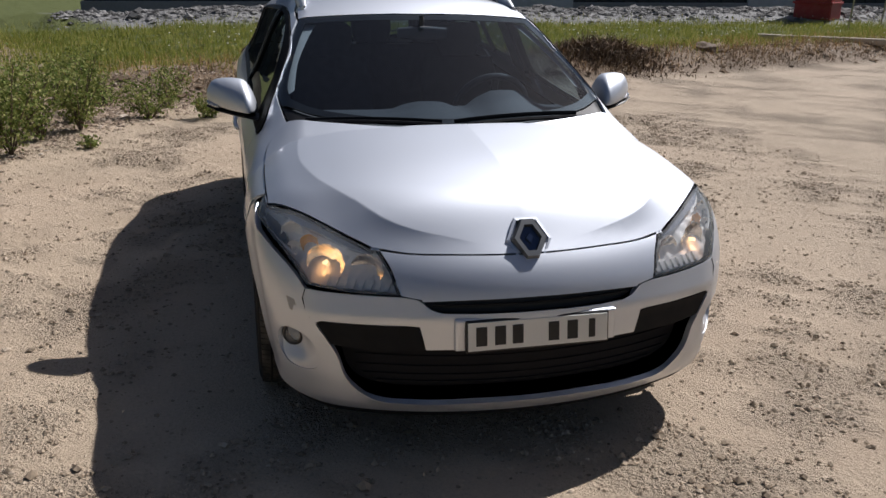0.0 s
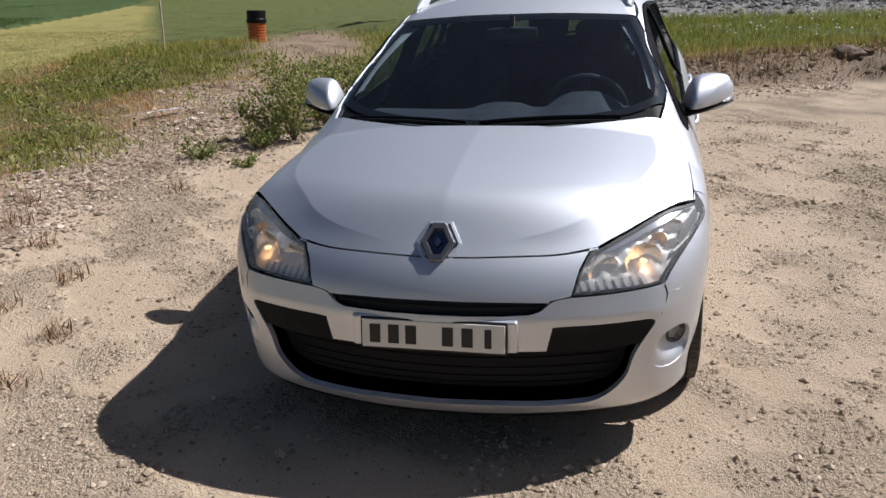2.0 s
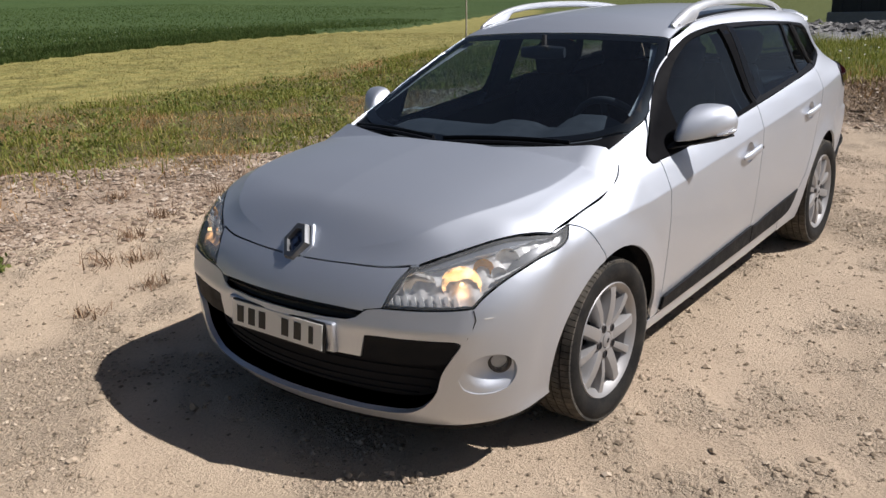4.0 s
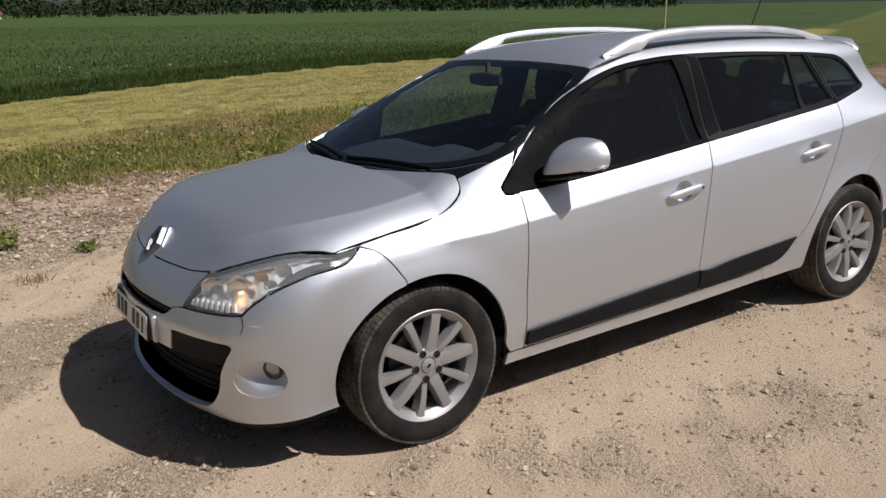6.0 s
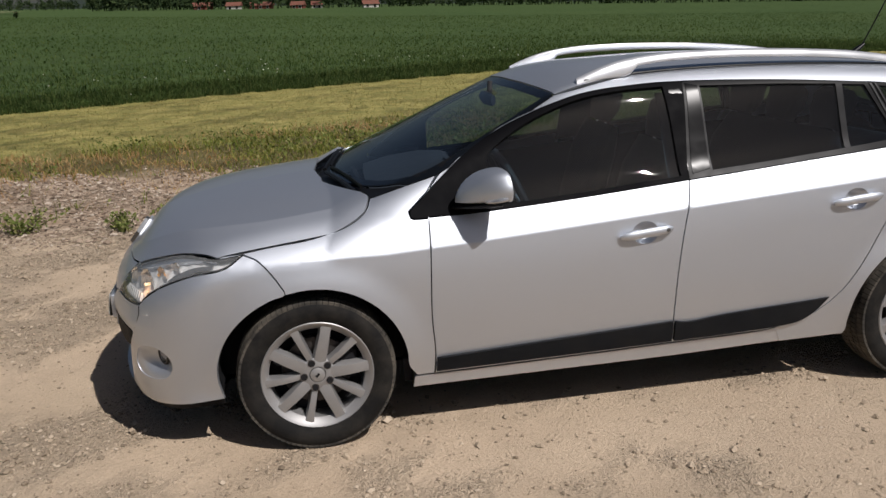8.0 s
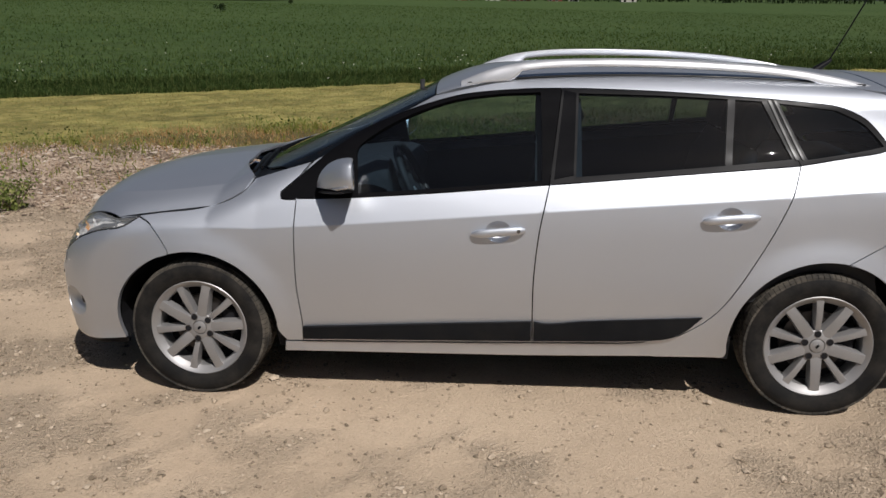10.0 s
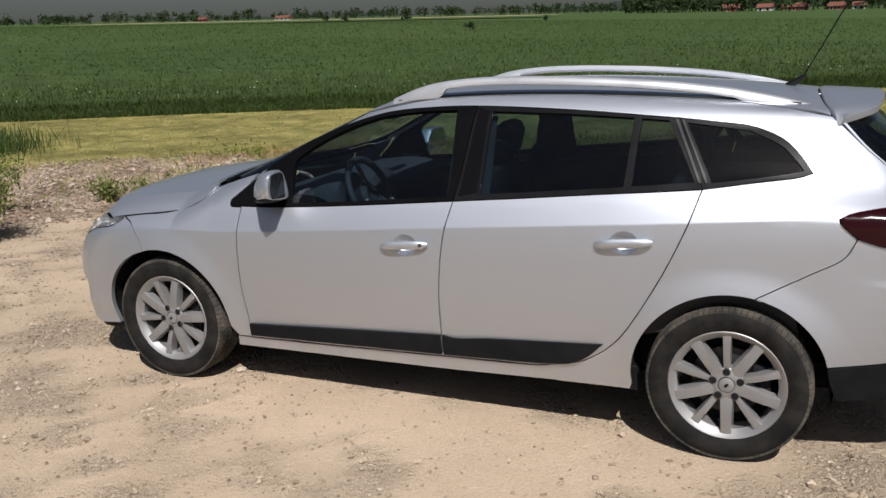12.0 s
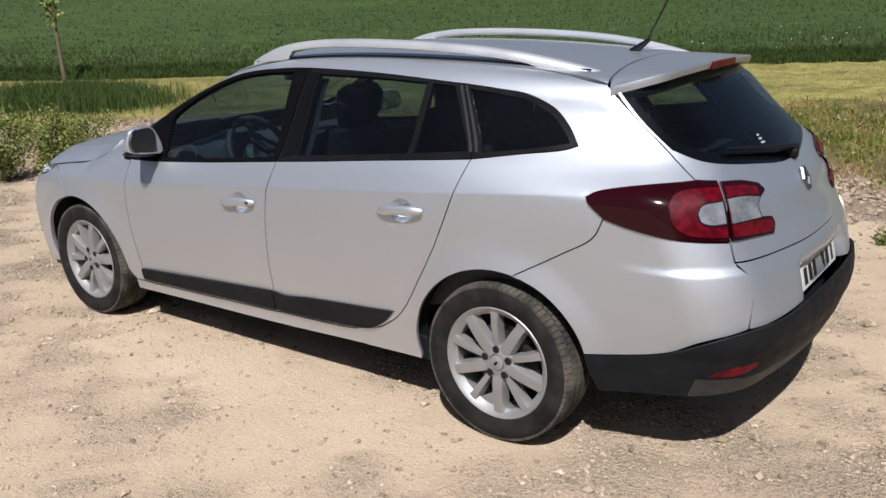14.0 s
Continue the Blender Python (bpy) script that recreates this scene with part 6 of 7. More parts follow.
GREEN = island_material("green_blades", (0.0, (0.15, 0.19, 0.030)), (0.6, (0.30, 0.32, 0.066)), (1.0, (0.52, 0.46, 0.15)), translucent=0.38)
CROP = island_material("crop_blades", (0.0, (0.046, 0.086, 0.020)), (0.6, (0.086, 0.136, 0.034)), (1.0, (0.17, 0.21, 0.066)), translucent=0.40)
STRAW = island_material("straw", (0.0, (0.36, 0.19, 0.07)), (0.5, (0.56, 0.345, 0.145)), (1.0, (0.72, 0.53, 0.28)), translucent=0.28)
MOWN = island_material("mown_blades", (0.0, (0.19, 0.182, 0.05)), (0.5, (0.38, 0.322, 0.108)), (1.0, (0.57, 0.47, 0.20)), translucent=0.25)
LEAF = island_material("shrub_leaves", (0.0, (0.10, 0.145, 0.030)), (0.6, (0.23, 0.275, 0.072)), (1.0, (0.44, 0.43, 0.17)), translucent=0.25)
STONE = island_material("loose_stones", (0.0, (0.24, 0.188, 0.132)), (0.35, (0.40, 0.316, 0.225)), (0.75, (0.52, 0.413, 0.30)), (1.0, (0.66, 0.54, 0.41)), rough=0.95)
VERGE_STONE = island_material("verge_stones", (0.0, (0.17, 0.122, 0.088)), (0.4, (0.36, 0.272, 0.20)), (0.8, (0.50, 0.395, 0.30)), (1.0, (0.66, 0.56, 0.46)), rough=0.95)
GREY_STONE = island_material("grey_stones", (0.0, (0.07, 0.068, 0.066)), (0.5, (0.18, 0.175, 0.17)), (1.0, (0.36, 0.35, 0.335)), rough=0.95)
PETAL = surface("white_petals", (0.75, 0.75, 0.62), 0.8)
BARK = surface("bark", (0.13, 0.095, 0.065), 0.9, vary=0.4, scale=40, relief=0.003)
FAR_LEAF = island_material("far_foliage", (0.0, (0.016, 0.032, 0.010)), (0.6, (0.030, 0.052, 0.016)), (1.0, (0.055, 0.080, 0.026)))


def blades(name, x, y, height, width, material, label, lean=0.35, curl=0.4):
    """Grass blades, each a bent strip, as one piece of stuff."""
    k = len(x)
    z = ground_height(x, y) - 0.01
    a, tilt = rng.uniform(0, 2 * math.pi, k), rng.normal(0, lean, k)
    b = rng.uniform(0, 2 * math.pi, k)
    side = np.stack([np.cos(a), np.sin(a), 0 * a], 1) * (width / 2)[:, None]
    way = np.stack([np.cos(b) * tilt, np.sin(b) * tilt, np.ones(k)], 1)
    way /= np.linalg.norm(way, axis=1, keepdims=True)
    base = np.stack([x, y, z], 1)
    bend = np.stack([np.cos(b), np.sin(b), -0.35 * np.ones(k)], 1) * (height * curl * rng.uniform(0, 1, k))[:, None]
    mid = base + way * (height * 0.55)[:, None]
    tip = base + way * height[:, None] + bend
    v = np.stack([base - side, base + side, mid + side * 0.8, mid - side * 0.8, tip], 1).reshape(-1, 3)
    o = np.arange(k) * 5
    f = [(i, i + 1, i + 2, i + 3) for i in o.tolist()] + [(i + 3, i + 2, i + 4) for i in o.tolist()]
    ob = raw(name, v.tolist(), f, material)
    return tagged(ob, label, "grass", kind="stuff")


def scatter(k, lo, hi, keep):
    """Places in a rectangle, kept by a chance that depends on the place."""
    x, y = rng.uniform(lo[0], hi[0], k), rng.uniform(lo[1], hi[1], k)
    ok = rng.uniform(0, 1, k) < keep(x, y)
    return x[ok], y[ok]


def leafy(center, spread, count, size, droop=0.3):
    """Leaf quads with a fold, placed in a loose ball."""
    u = rng.normal(0, 1, (count, 3))
    u /= np.linalg.norm(u, axis=1, keepdims=True)
    p = np.asarray(center) + u * np.asarray(spread) * (rng.uniform(0.15, 1, (count, 1)) ** 0.45)
    a = rng.normal(0, 1, (count, 3))
    a[:, 2] -= droop
    a /= np.linalg.norm(a, axis=1, keepdims=True)
    b = np.cross(a, rng.normal(0, 1, (count, 3)))
    b /= np.linalg.norm(b, axis=1, keepdims=True)
    s = (size * rng.uniform(0.6, 1.3, count))[:, None]
    v = np.stack([p, p + a * s * 0.5 + b * s * 0.32, p + a * s, p + a * s * 0.5 - b * s * 0.32], 1)
    return v.reshape(-1, 3)


# tall weeds on the verge
wz = lambda x, y: (0.10 + 0.90 * ease(y - weed_edge(x), -0.9, 0.5)) * ease(y - gravel_edge(x), 0.3, 1.2) * (1 - ease(y - mown_edge(x), -0.6, 0.9)) * (1 - ease(x, 14, 17)) * ease(bare_earth(x, y), 0.8, 1.3)
lush = lambda x, y: ease(0.6 * clump(x, y, 0.75, 5) + 0.4 * clump(x, y, 1.9, 7) + 0.12 * ease(x, 2.0, 4.0), 0.45, 0.62)
x, y = scatter(330000, (-12, -2), (17, 11.5), lambda x, y: wz(x, y) * (1.0 - 0.85 * lush(x, y)) * (0.25 + 0.75 * clump(x, y, 2.6)))
blades("dry_grass", x, y, rng.uniform(0.03, 0.17, len(x)) * (0.5 + 0.8 * clump(x, y, 0.9, 3)), rng.uniform(0.005, 0.011, len(x)), STRAW, "dry straw-coloured grass on the verge beside the gravel", 1.3, 0.9)
x, y = scatter(270000, (-12, -2), (17, 11.5), lambda x, y: wz(x, y) * (0.10 + 0.80 * lush(x, y)))
blades("green_weeds", x, y, rng.uniform(0.04, 0.18, len(x)) * (0.6 + 0.8 * clump(x, y, 2.3, 3)), rng.uniform(0.008, 0.016, len(x)), GREEN, "green weeds and long grass on the verge", 1.1, 0.9)
x, y = scatter(90000, (-9, -2), (8.6, 9), lambda x, y: wz(x, y) * lush(x, y) * ease(clump(x, y, 2.7, 2), 0.4, 0.7) * 0.8)
h = rng.uniform(0.01, 0.22, len(x)) * (0.4 + 0.8 * clump(x, y, 2.7, 2))
v = leafy((0, 0, 0), (0.02, 0.02, 0.01), len(x), 0.045) + np.repeat(np.stack([x, y, ground_height(x, y) + h], 1), 4, 0)
tagged(raw("leafy_weeds", v.tolist(), [(i, i + 1, i + 2, i + 3) for i in range(0, len(v), 4)], LEAF), "low leafy green weeds in patches on the verge", "weeds", kind="stuff")
# mown strip
mz = lambda x, y: ease(y - mown_edge(x), -0.4, 0.8) * (1 - ease(y - field_edge(x), -0.3, 0.2))
x, y = scatter(300000, (-14, -2), (26, 28), lambda x, y: mz(x, y) * (0.75 - 0.35 * ease(x, 10, 18)))
blades("mown_grass", x, y, rng.uniform(0.02, 0.075, len(x)), rng.uniform(0.005, 0.012, len(x)), MOWN, "short mown yellow-green grass strip beside the field", 0.8, 0.8)
# crop field: dense leaves at its edge, larger tufts further in
fz = lambda x, y: ease(y - field_edge(x), 0.0, 0.35)
x, y = scatter(330000, (-28, -2), (48, 44), lambda x, y: fz(x, y) * (1 - ease(y - field_edge(x), 4, 12) * 0.8) * (1 - 0.6 * ease(x, 25, 48)) * (0.55 + 0.45 * clump(x, y, 2.2)))
blades("crop", x, y, rng.uniform(0.05, 0.20, len(x)), rng.uniform(0.016, 0.036, len(x)), CROP, "dense green cereal crop in the field", 1.0, 0.9)
x, y = scatter(120000, (-110, -10), (90, 130), lambda x, y: fz(x, y) * ease(y - field_edge(x), 7, 16) * (0.6 + 0.4 * clump(x, y, 0.6)))
blades("crop", x, y, rng.uniform(0.05, 0.15, len(x)), rng.uniform(0.04, 0.09, len(x)), CROP, "dense green cereal crop in the field", 0.7, 0.6)
x = rng.uniform(-28, 24, 60000)
y = field_edge(x) + rng.uniform(-0.12, 0.55, len(x))
blades("crop", x, y, rng.uniform(0.08, 0.26, len(x)), rng.uniform(0.012, 0.026, len(x)), CROP, "tall ragged edge of the green crop", 0.7, 0.8)
# grass behind the bank
bz = lambda x, y: ease(bare_earth(x, y), 0.7, 1.3) * ease(x - bank_x(y), 0.7, 1.9) * (1 - ease(x, 17.5, 19.5)) * (1 - ease(y, 4.5, 9))
x, y = scatter(150000, (7.4, -24), (19.5, 9), lambda x, y: bz(x, y) * (0.45 + 0.55 * clump(x, y, 0.8, 2)))
blades("rough_grass", x, y, rng.uniform(0.05, 0.20, len(x)), rng.uniform(0.008, 0.016, len(x)), GREEN, "rough green grass behind the earth bank", 0.4)
x, y = scatter(26000, (7.2, -16), (16, 3), lambda x, y: ease(x - bank_x(y), 0.25, 1.0) * (1 - ease(x - bank_x(y), 1.9, 3.8)) * (0.3 + 0.7 * clump(x, y, 1.2, 8)))
blades("dry_grass", x, y, rng.uniform(0.06, 0.22, len(x)), rng.uniform(0.005, 0.010, len(x)), STRAW, "dry grass and roots on the earth bank", 0.7)


def stones(name, x, y, size, material, label, flat=0.6, sink=0.25):
    """Irregular stones, each a knocked-about eight-sided lump, as one piece of stuff."""
    k = len(x)
    unit = np.array([(1, 0, 0), (0, 1, 0), (-1, 0, 0), (0, -1, 0), (0.1, 0.05, 1), (0, 0, -0.6), (0.62, 0.62, 0.45), (-0.62, 0.62, 0.4), (-0.62, -0.62, 0.45), (0.62, -0.62, 0.4)])
    tris = [(0, 6, 4), (6, 1, 4), (1, 7, 4), (7, 2, 4), (2, 8, 4), (8, 3, 4), (3, 9, 4), (9, 0, 4), (0, 1, 6), (1, 2, 7), (2, 3, 8), (3, 0, 9)]
    v = unit[None] * rng.uniform(0.65, 1.25, (k, 10, 1)) * size[:, None, None] * np.stack([rng.uniform(0.7, 1.2, k), rng.uniform(0.7, 1.2, k), rng.uniform(flat * 0.6, flat * 1.2, k)], 1)[:, None]
    a = rng.uniform(0, 2 * math.pi, k)[:, None]
    vx = v[..., 0] * np.cos(a) - v[..., 1] * np.sin(a) + x[:, None]
    vy = v[..., 0] * np.sin(a) + v[..., 1] * np.cos(a) + y[:, None]
    vz = v[..., 2] + (ground_height(x, y) + size * flat * (0.5 - sink))[:, None]
    o = (np.arange(k) * 10)[:, None, None] + np.array(tris)[None]
    ob = raw(name, np.stack([vx, vy, vz], -1).reshape(-1, 3).tolist(), o.reshape(-1, 3).tolist(), material)
    return tagged(ob, label, "stones", kind="stuff")


yard = lambda x, y: (off_gravel(x, y) < 0.3) * ease(y, -4.3, -3.6) * ease(x, -4.5, -3.9) * ease(np.hypot((x - 1.35) / 1.7, y / 0.75), 0.7, 0.9)
x, y = scatter(420000, (-4.5, -4.3), (5.6, 3.8), lambda x, y: yard(x, y) * (0.05 + 0.30 * grit_drift(x, y)) * (0.4 + 0.6 * clump(x, y, 14.0, 4)))
stones("grit", x, y, rng.gamma(2.0, 0.0021, len(x)) + 0.003, STONE, "loose grit lying on the packed gravel yard", 0.75)
x, y = scatter(120000, (-4.5, -4.3), (5.6, 3.8), lambda x, y: yard(x, y) * 0.40 * grit_drift(x, y) ** 2 * ease(clump(x, y, 17.0, 1), 0.35, 0.65))
stones("clods", x, y, rng.gamma(2.2, 0.0026, len(x)) + 0.0045, STONE, "crumbled clods of dry soil and gravel in drifts on the yard", 0.85)
x, y = scatter(700, (-4.5, -4.3), (5.6, 3.8), lambda x, y: (off_gravel(x, y) < 0.3) * (0.25 + 0.75 * clump(x, y, 1.5, 1)))
stones("pebbles", x, y, rng.gamma(2.6, 0.0026, len(x)) + 0.0045, STONE, "pebbles scattered over the gravel yard")
verge = lambda x, y: ease(off_gravel(x, y), -0.7, 0.25) * (1 - ease(y - weed_edge(x), -0.3, 0.6)) * (y > -4) * (0.25 + 0.75 * clump(x, y, 1.7, 9))
x, y = scatter(180000, (-8, -3), (8.5, 6.8), verge)
stones("verge_stones", x, y, rng.gamma(2.2, 0.0048, len(x)) + 0.006, VERGE_STONE, "pale broken stones along the edge of the gravel")
x, y = scatter(15000, (18.4, -26), (22.6, 5), lambda x, y: np.exp(-((x - 20.5) / 1.2) ** 2))
stones("stone_heap", x, y, rng.gamma(2.5, 0.016, len(x)) + 0.020, GREY_STONE, "long low heap of grey broken stone")
x, y = scatter(2600, (7.1, -14), (13, 2.6), lambda x, y: ease(off_gravel(x, y), -0.2, 0.3) * (1 - ease(x - bank_x(y), 1.6, 2.6)) * (0.3 + 0.7 * clump(x, y, 1.3, 4)))
stones("earth_clods", x, y, rng.gamma(1.6, 0.015, len(x)) + 0.010, island_material("earth", (0.0, (0.09, 0.062, 0.04)), (1.0, (0.27, 0.195, 0.13)), rough=1.0), "brown earth clods along the bank")

x, y = scatter(190000, (7.1, -15), (13.5, 1.6), lambda x, y: ease(x - bank_x(y), 0.1, 0.6) * (1 - ease(x - bank_x(y), 1.2, 2.0)) * (0.2 + 0.8 * clump(x, y, 1.6, 6)))
blades("dead_stalks", x, y, rng.uniform(0.04, 0.16, len(x)), rng.uniform(0.006, 0.016, len(x)), island_material("dead_stalks", (0.0, (0.15, 0.10, 0.06)), (0.5, (0.31, 0.22, 0.135)), (1.0, (0.52, 0.40, 0.26))), "heaped brown dead stalks and roots on the earth bank", 2.6, 0.9)

x, y = rng.normal(9.75, 0.42, 3200), rng.normal(-4.85, 0.6, 3200)
lift = 0.34 * np.exp(-((x - 9.75) / 0.45) ** 2 - ((y + 4.85) / 0.65) ** 2)
blades("root_heap", x, y, 0.04 + lift * rng.uniform(0.5, 1.3, len(x)) + rng.uniform(0, 0.10, len(x)), rng.uniform(0.012, 0.035, len(x)), island_material("roots", (0.0, (0.08, 0.056, 0.036)), (0.6, (0.19, 0.135, 0.088)), (1.0, (0.38, 0.28, 0.185))), "tangled dark brown heap of roots and dead stalks on the bank", 1.0, 1.0)

# dandelion heads and white flowers
x, y = scatter(1500, (-20, -4), (20, 26), lambda x, y: ease(y - field_edge(x), 0.0, 0.5) * (1 - ease(y - field_edge(x), 1.0, 6.0) * 0.85) * 0.6)
x2, y2 = scatter(520, (9.5, -20), (18, 2), lambda x, y: 0.7 + 0 * x)
x, y = np.r_[x, x2], np.r_[y, y2]
hgt = np.r_[rng.uniform(0.12, 0.26, len(x) - len(x2)), rng.uniform(0.2, 0.34, len(x2))]
v, f = [], []
for px_, py_, h_ in zip(x, y, hgt):
    r_, o_ = rng.uniform(0.011, 0.022), len(v)
    z_ = float(ground_height(px_, py_)) + h_
    v += [(px_ + r_, py_, z_), (px_, py_ + r_, z_), (px_ - r_, py_, z_), (px_, py_ - r_, z_), (px_, py_, z_ + r_ * 0.8), (px_, py_, z_ - r_ * 0.8)]
    f += [(o_ + i, o_ + (i + 1) % 4, o_ + 4) for i in range(4)] + [(o_ + (i + 1) % 4, o_ + i, o_ + 5) for i in range(4)]
tagged(raw("flower_heads", v, f, PETAL), "small white flower heads at the edge of the crop", "flowers", kind="stuff")


# ---- shrubs, sapling and far trees ----
def tube(points, r0, r1, n=6):
    return sweep(points, oval(1, 1, n), up=(0.13, 0.9, 0.2), taper=lambda t: r0 + (r1 - r0) * t)


def shrub(x, y, height, radius, leaves, label, leaf=0.035):
    ob = tagged(new("shrub"), label, "shrub", "shrubs along the verge")
    ob.matrix_basis = pose(x, y, float(ground_height(x, y)) - 0.02)
    crowns = []
    bm = bmesh.new()
    for i in range(9):
        a = rng.uniform(0, 2 * math.pi)
        d = rng.uniform(0.2, 1.0) * radius
        h = height * rng.uniform(0.55, 1.0) * (1 - 0.25 * d / radius)
        pts = [(0.05 * math.cos(a) * t + d * math.cos(a) * t ** 1.3, d * math.sin(a) * t ** 1.3, h * t) for t in np.linspace(0, 1, 5)]
        part_bm = tube(pts, 0.008, 0.003)
        me = bpy.data.meshes.new("stem")
        part_bm.to_mesh(me)
        part_bm.free()
        bm.from_mesh(me)
        bpy.data.meshes.remove(me)
        for t in (0.35, 0.6, 0.8, 1.0):
            c = np.array([d * math.cos(a) * t ** 1.3, d * math.sin(a) * t ** 1.3, h * t])
            crowns.append(leafy(c, (0.30 * radius, 0.30 * radius, 0.16 * height), max(6, leaves // 36), leaf))
    part("stalk", bm, BARK, ob)
    v = np.vstack(crowns)
    v[:, 2] = np.maximum(v[:, 2], 0.01)
    raw("foliage", v.tolist(), [(i, i + 1, i + 2, i + 3) for i in range(0, len(v), 4)], LEAF, ob)
    return ob


for x, y, h, r, k, what in ((4.55, 2.75, 1.0, 0.45, 1900, "tall leafy green shrub at the edge of the gravel"), (5.6, 2.35, 0.9, 0.40, 1500, "tall leafy green shrub at the edge of the gravel"), (6.2, 1.75, 0.5, 0.32, 900, "leafy green shrub beside the gravel"), (6.15, 1.2, 0.36, 0.28, 700, "leafy green shrub beside the gravel"), (6.9, 1.6, 0.5, 0.4, 900, "leafy green shrub beside the gravel"), (-4.2, 3.1, 0.34, 0.34, 800, "low green shrub among stones"), (5.15, 2.62, 0.80, 0.42, 1500, "tall leafy green shrub at the edge of the gravel"), (6.15, 2.45, 0.62, 0.34, 1000, "leafy green shrub beside the gravel"), (4.15, 2.92, 0.30, 0.24, 500, "small green shrub among verge stones"),
                            (7.3, 2.3, 0.42, 0.45, 900, "low pale-green shrub near the bank"), (4.6, 3.0, 0.62, 0.34, 1100, "leafy green shrub beside the gravel"), (5.7, 2.95, 0.75, 0.36, 1300, "tall leafy green shrub at the edge of the gravel"), (6.8, 2.7, 0.55, 0.35, 900, "leafy green shrub beside the gravel"), (3.7, 3.3, 0.24, 0.26, 420, "small green shrub among verge stones"), (8.2, 2.6, 0.5, 0.5, 900, "low pale-green shrub near the bank"), (4.75, 2.15, 0.14, 0.12, 160, "tiny green plant on the gravel edge"), (3.45, 2.75, 0.12, 0.13, 160, "tiny green plant on the gravel edge"),
                            (-0.95, 3.62, 0.24, 0.26, 500, "small dark green shrub among verge stones"), (-1.45, 3.42, 0.20, 0.2, 350, "small dark green shrub among verge stones"), (-0.45, 3.15, 0.10, 0.10, 120, "tiny green plant on the gravel edge"),
                            (-3.15, 2.75, 0.36, 0.34, 800, "leafy shrub at the verge"), (-3.7, 3.2, 0.32, 0.42, 800, "spreading leafy shrub at the verge"), (-3.80, 1.05, 0.88, 0.42, 3800, "tall leafy shrub with pale seed heads"), (-4.45, 0.95, 0.82, 0.45, 3400, "tall leafy shrub with pale seed heads"),
                            (-4.9, 1.9, 0.75, 0.55, 2800, "tall leafy shrub with pale seed heads"), (-2.3, 3.55, 0.26, 0.28, 500, "low green shrub among stones"), (6.9, 3.4, 0.5, 0.5, 900, "low pale-green shrub near the bank")):
    shrub(x, y, h, r, k, what)

# dry plants standing in the gravel
DEAD = island_material("dead_weed", (0.0, (0.17, 0.10, 0.06)), (0.6, (0.33, 0.21, 0.13)), (1.0, (0.50, 0.37, 0.24)))
for x, y, h in ((0.0, 2.72, 0.20), (0.20, 2.60, 0.17), (-0.08, 2.08, 0.15), (0.66, 2.52, 0.15), (-0.55, 1.97, 0.13), (1.2, 3.1, 0.14), (-0.9, 2.6, 0.12), (0.45, 3.1, 0.16), (2.6, 2.9, 0.13), (0.9, 3.4, 0.2), (1.6, 3.6, 0.2), (2.1, 3.9, 0.22), (1.0, 4.2, 0.2)):
    k = 80
    ob = blades("dry_plant", rng.normal(x, 0.055, k), rng.normal(y, 0.055, k), rng.uniform(0.3, 1.0, k) * h * 0.9, rng.uniform(0.004, 0.009, k), DEAD, "dry reddish-brown weed standing in the gravel", 1.2)
    tagged(ob, category="plant", group="dry weeds in the gravel")

# sapling with a grass mound at its foot
sx, sy = -15.0, 7.78
sz = float(ground_height(sx, sy))
sapling = tagged(new("sapling"), "thin young tree with sparse leaf tufts, standing in the mown strip", "tree")
sapling.matrix_basis = pose(sx, sy, sz) @ Matrix.Scale(1.22, 4)
trunk_pts = [(0.0, 0, -0.05), (-0.03, 0, 0.6), (-0.10, 0.02, 1.2), (-0.19, 0.02, 1.8), (-0.26, 0.0, 2.5), (-0.30, 0, 3.1)]
smooth(part("trunk", tube(trunk_pts, 0.045, 0.014, 8), BARK, sapling), 60)
tufts = [leafy(c, s, k, 0.09) for c, s, k in (((-0.10, 0, 1.25), (0.16, 0.16, 0.16), 60), ((-0.18, 0.02, 1.55), (0.14, 0.14, 0.16), 60), ((-0.25, 0, 2.0), (0.28, 0.28, 0.2), 90), ((-0.27, 0, 2.5), (0.35, 0.35, 0.3), 160), ((-0.3, 0, 3.0), (0.35, 0.35, 0.35), 180))]
v = np.vstack(tufts)
raw("crown", v.tolist(), [(i, i + 1, i + 2, i + 3) for i in range(0, len(v), 4)], LEAF, sapling)
for a_, z_ in ((0.6, 1.9), (2.6, 2.2), (4.4, 2.5)):
    part("limb", tube([(-0.2, 0, z_), (-0.22 + 0.15 * math.cos(a_), 0.15 * math.sin(a_), z_ + 0.18), (-0.24 + 0.3 * math.cos(a_), 0.3 * math.sin(a_), z_ + 0.42)], 0.012, 0.004), BARK, sapling)
x, y = rng.normal(-11.0, 0.95, 14000), rng.normal(5.5, 0.62, 14000)
blades("grass_mound", x, y, rng.uniform(0.15, 0.52, len(x)), rng.uniform(0.008, 0.016, len(x)), CROP, "mound of uncut green grass in the mown strip", 0.4)


def tree_cloud(places, heights, leaf, per):
    """Far trees: trunks and ragged crowns of leaf clumps, joined into one wood."""
    out = []
    for (x, y), h in zip(places, heights):
        z = float(ground_height(x, y))
        for _ in range(5):
            c = (x + rng.normal(0, 0.16 * h), y + rng.normal(0, 0.16 * h), z + h * rng.uniform(0.25, 0.85))
            out.append(leafy(c, (0.24 * h, 0.24 * h, 0.20 * h), per // 5, leaf * h, 0.0))
        w = 0.03 * h
        out.append(np.array([(x - w, y, z), (x + w, y, z), (x + w * 0.5, y, z + 0.7 * h), (x - w * 0.5, y, z + 0.7 * h)]))
    return np.vstack(out)


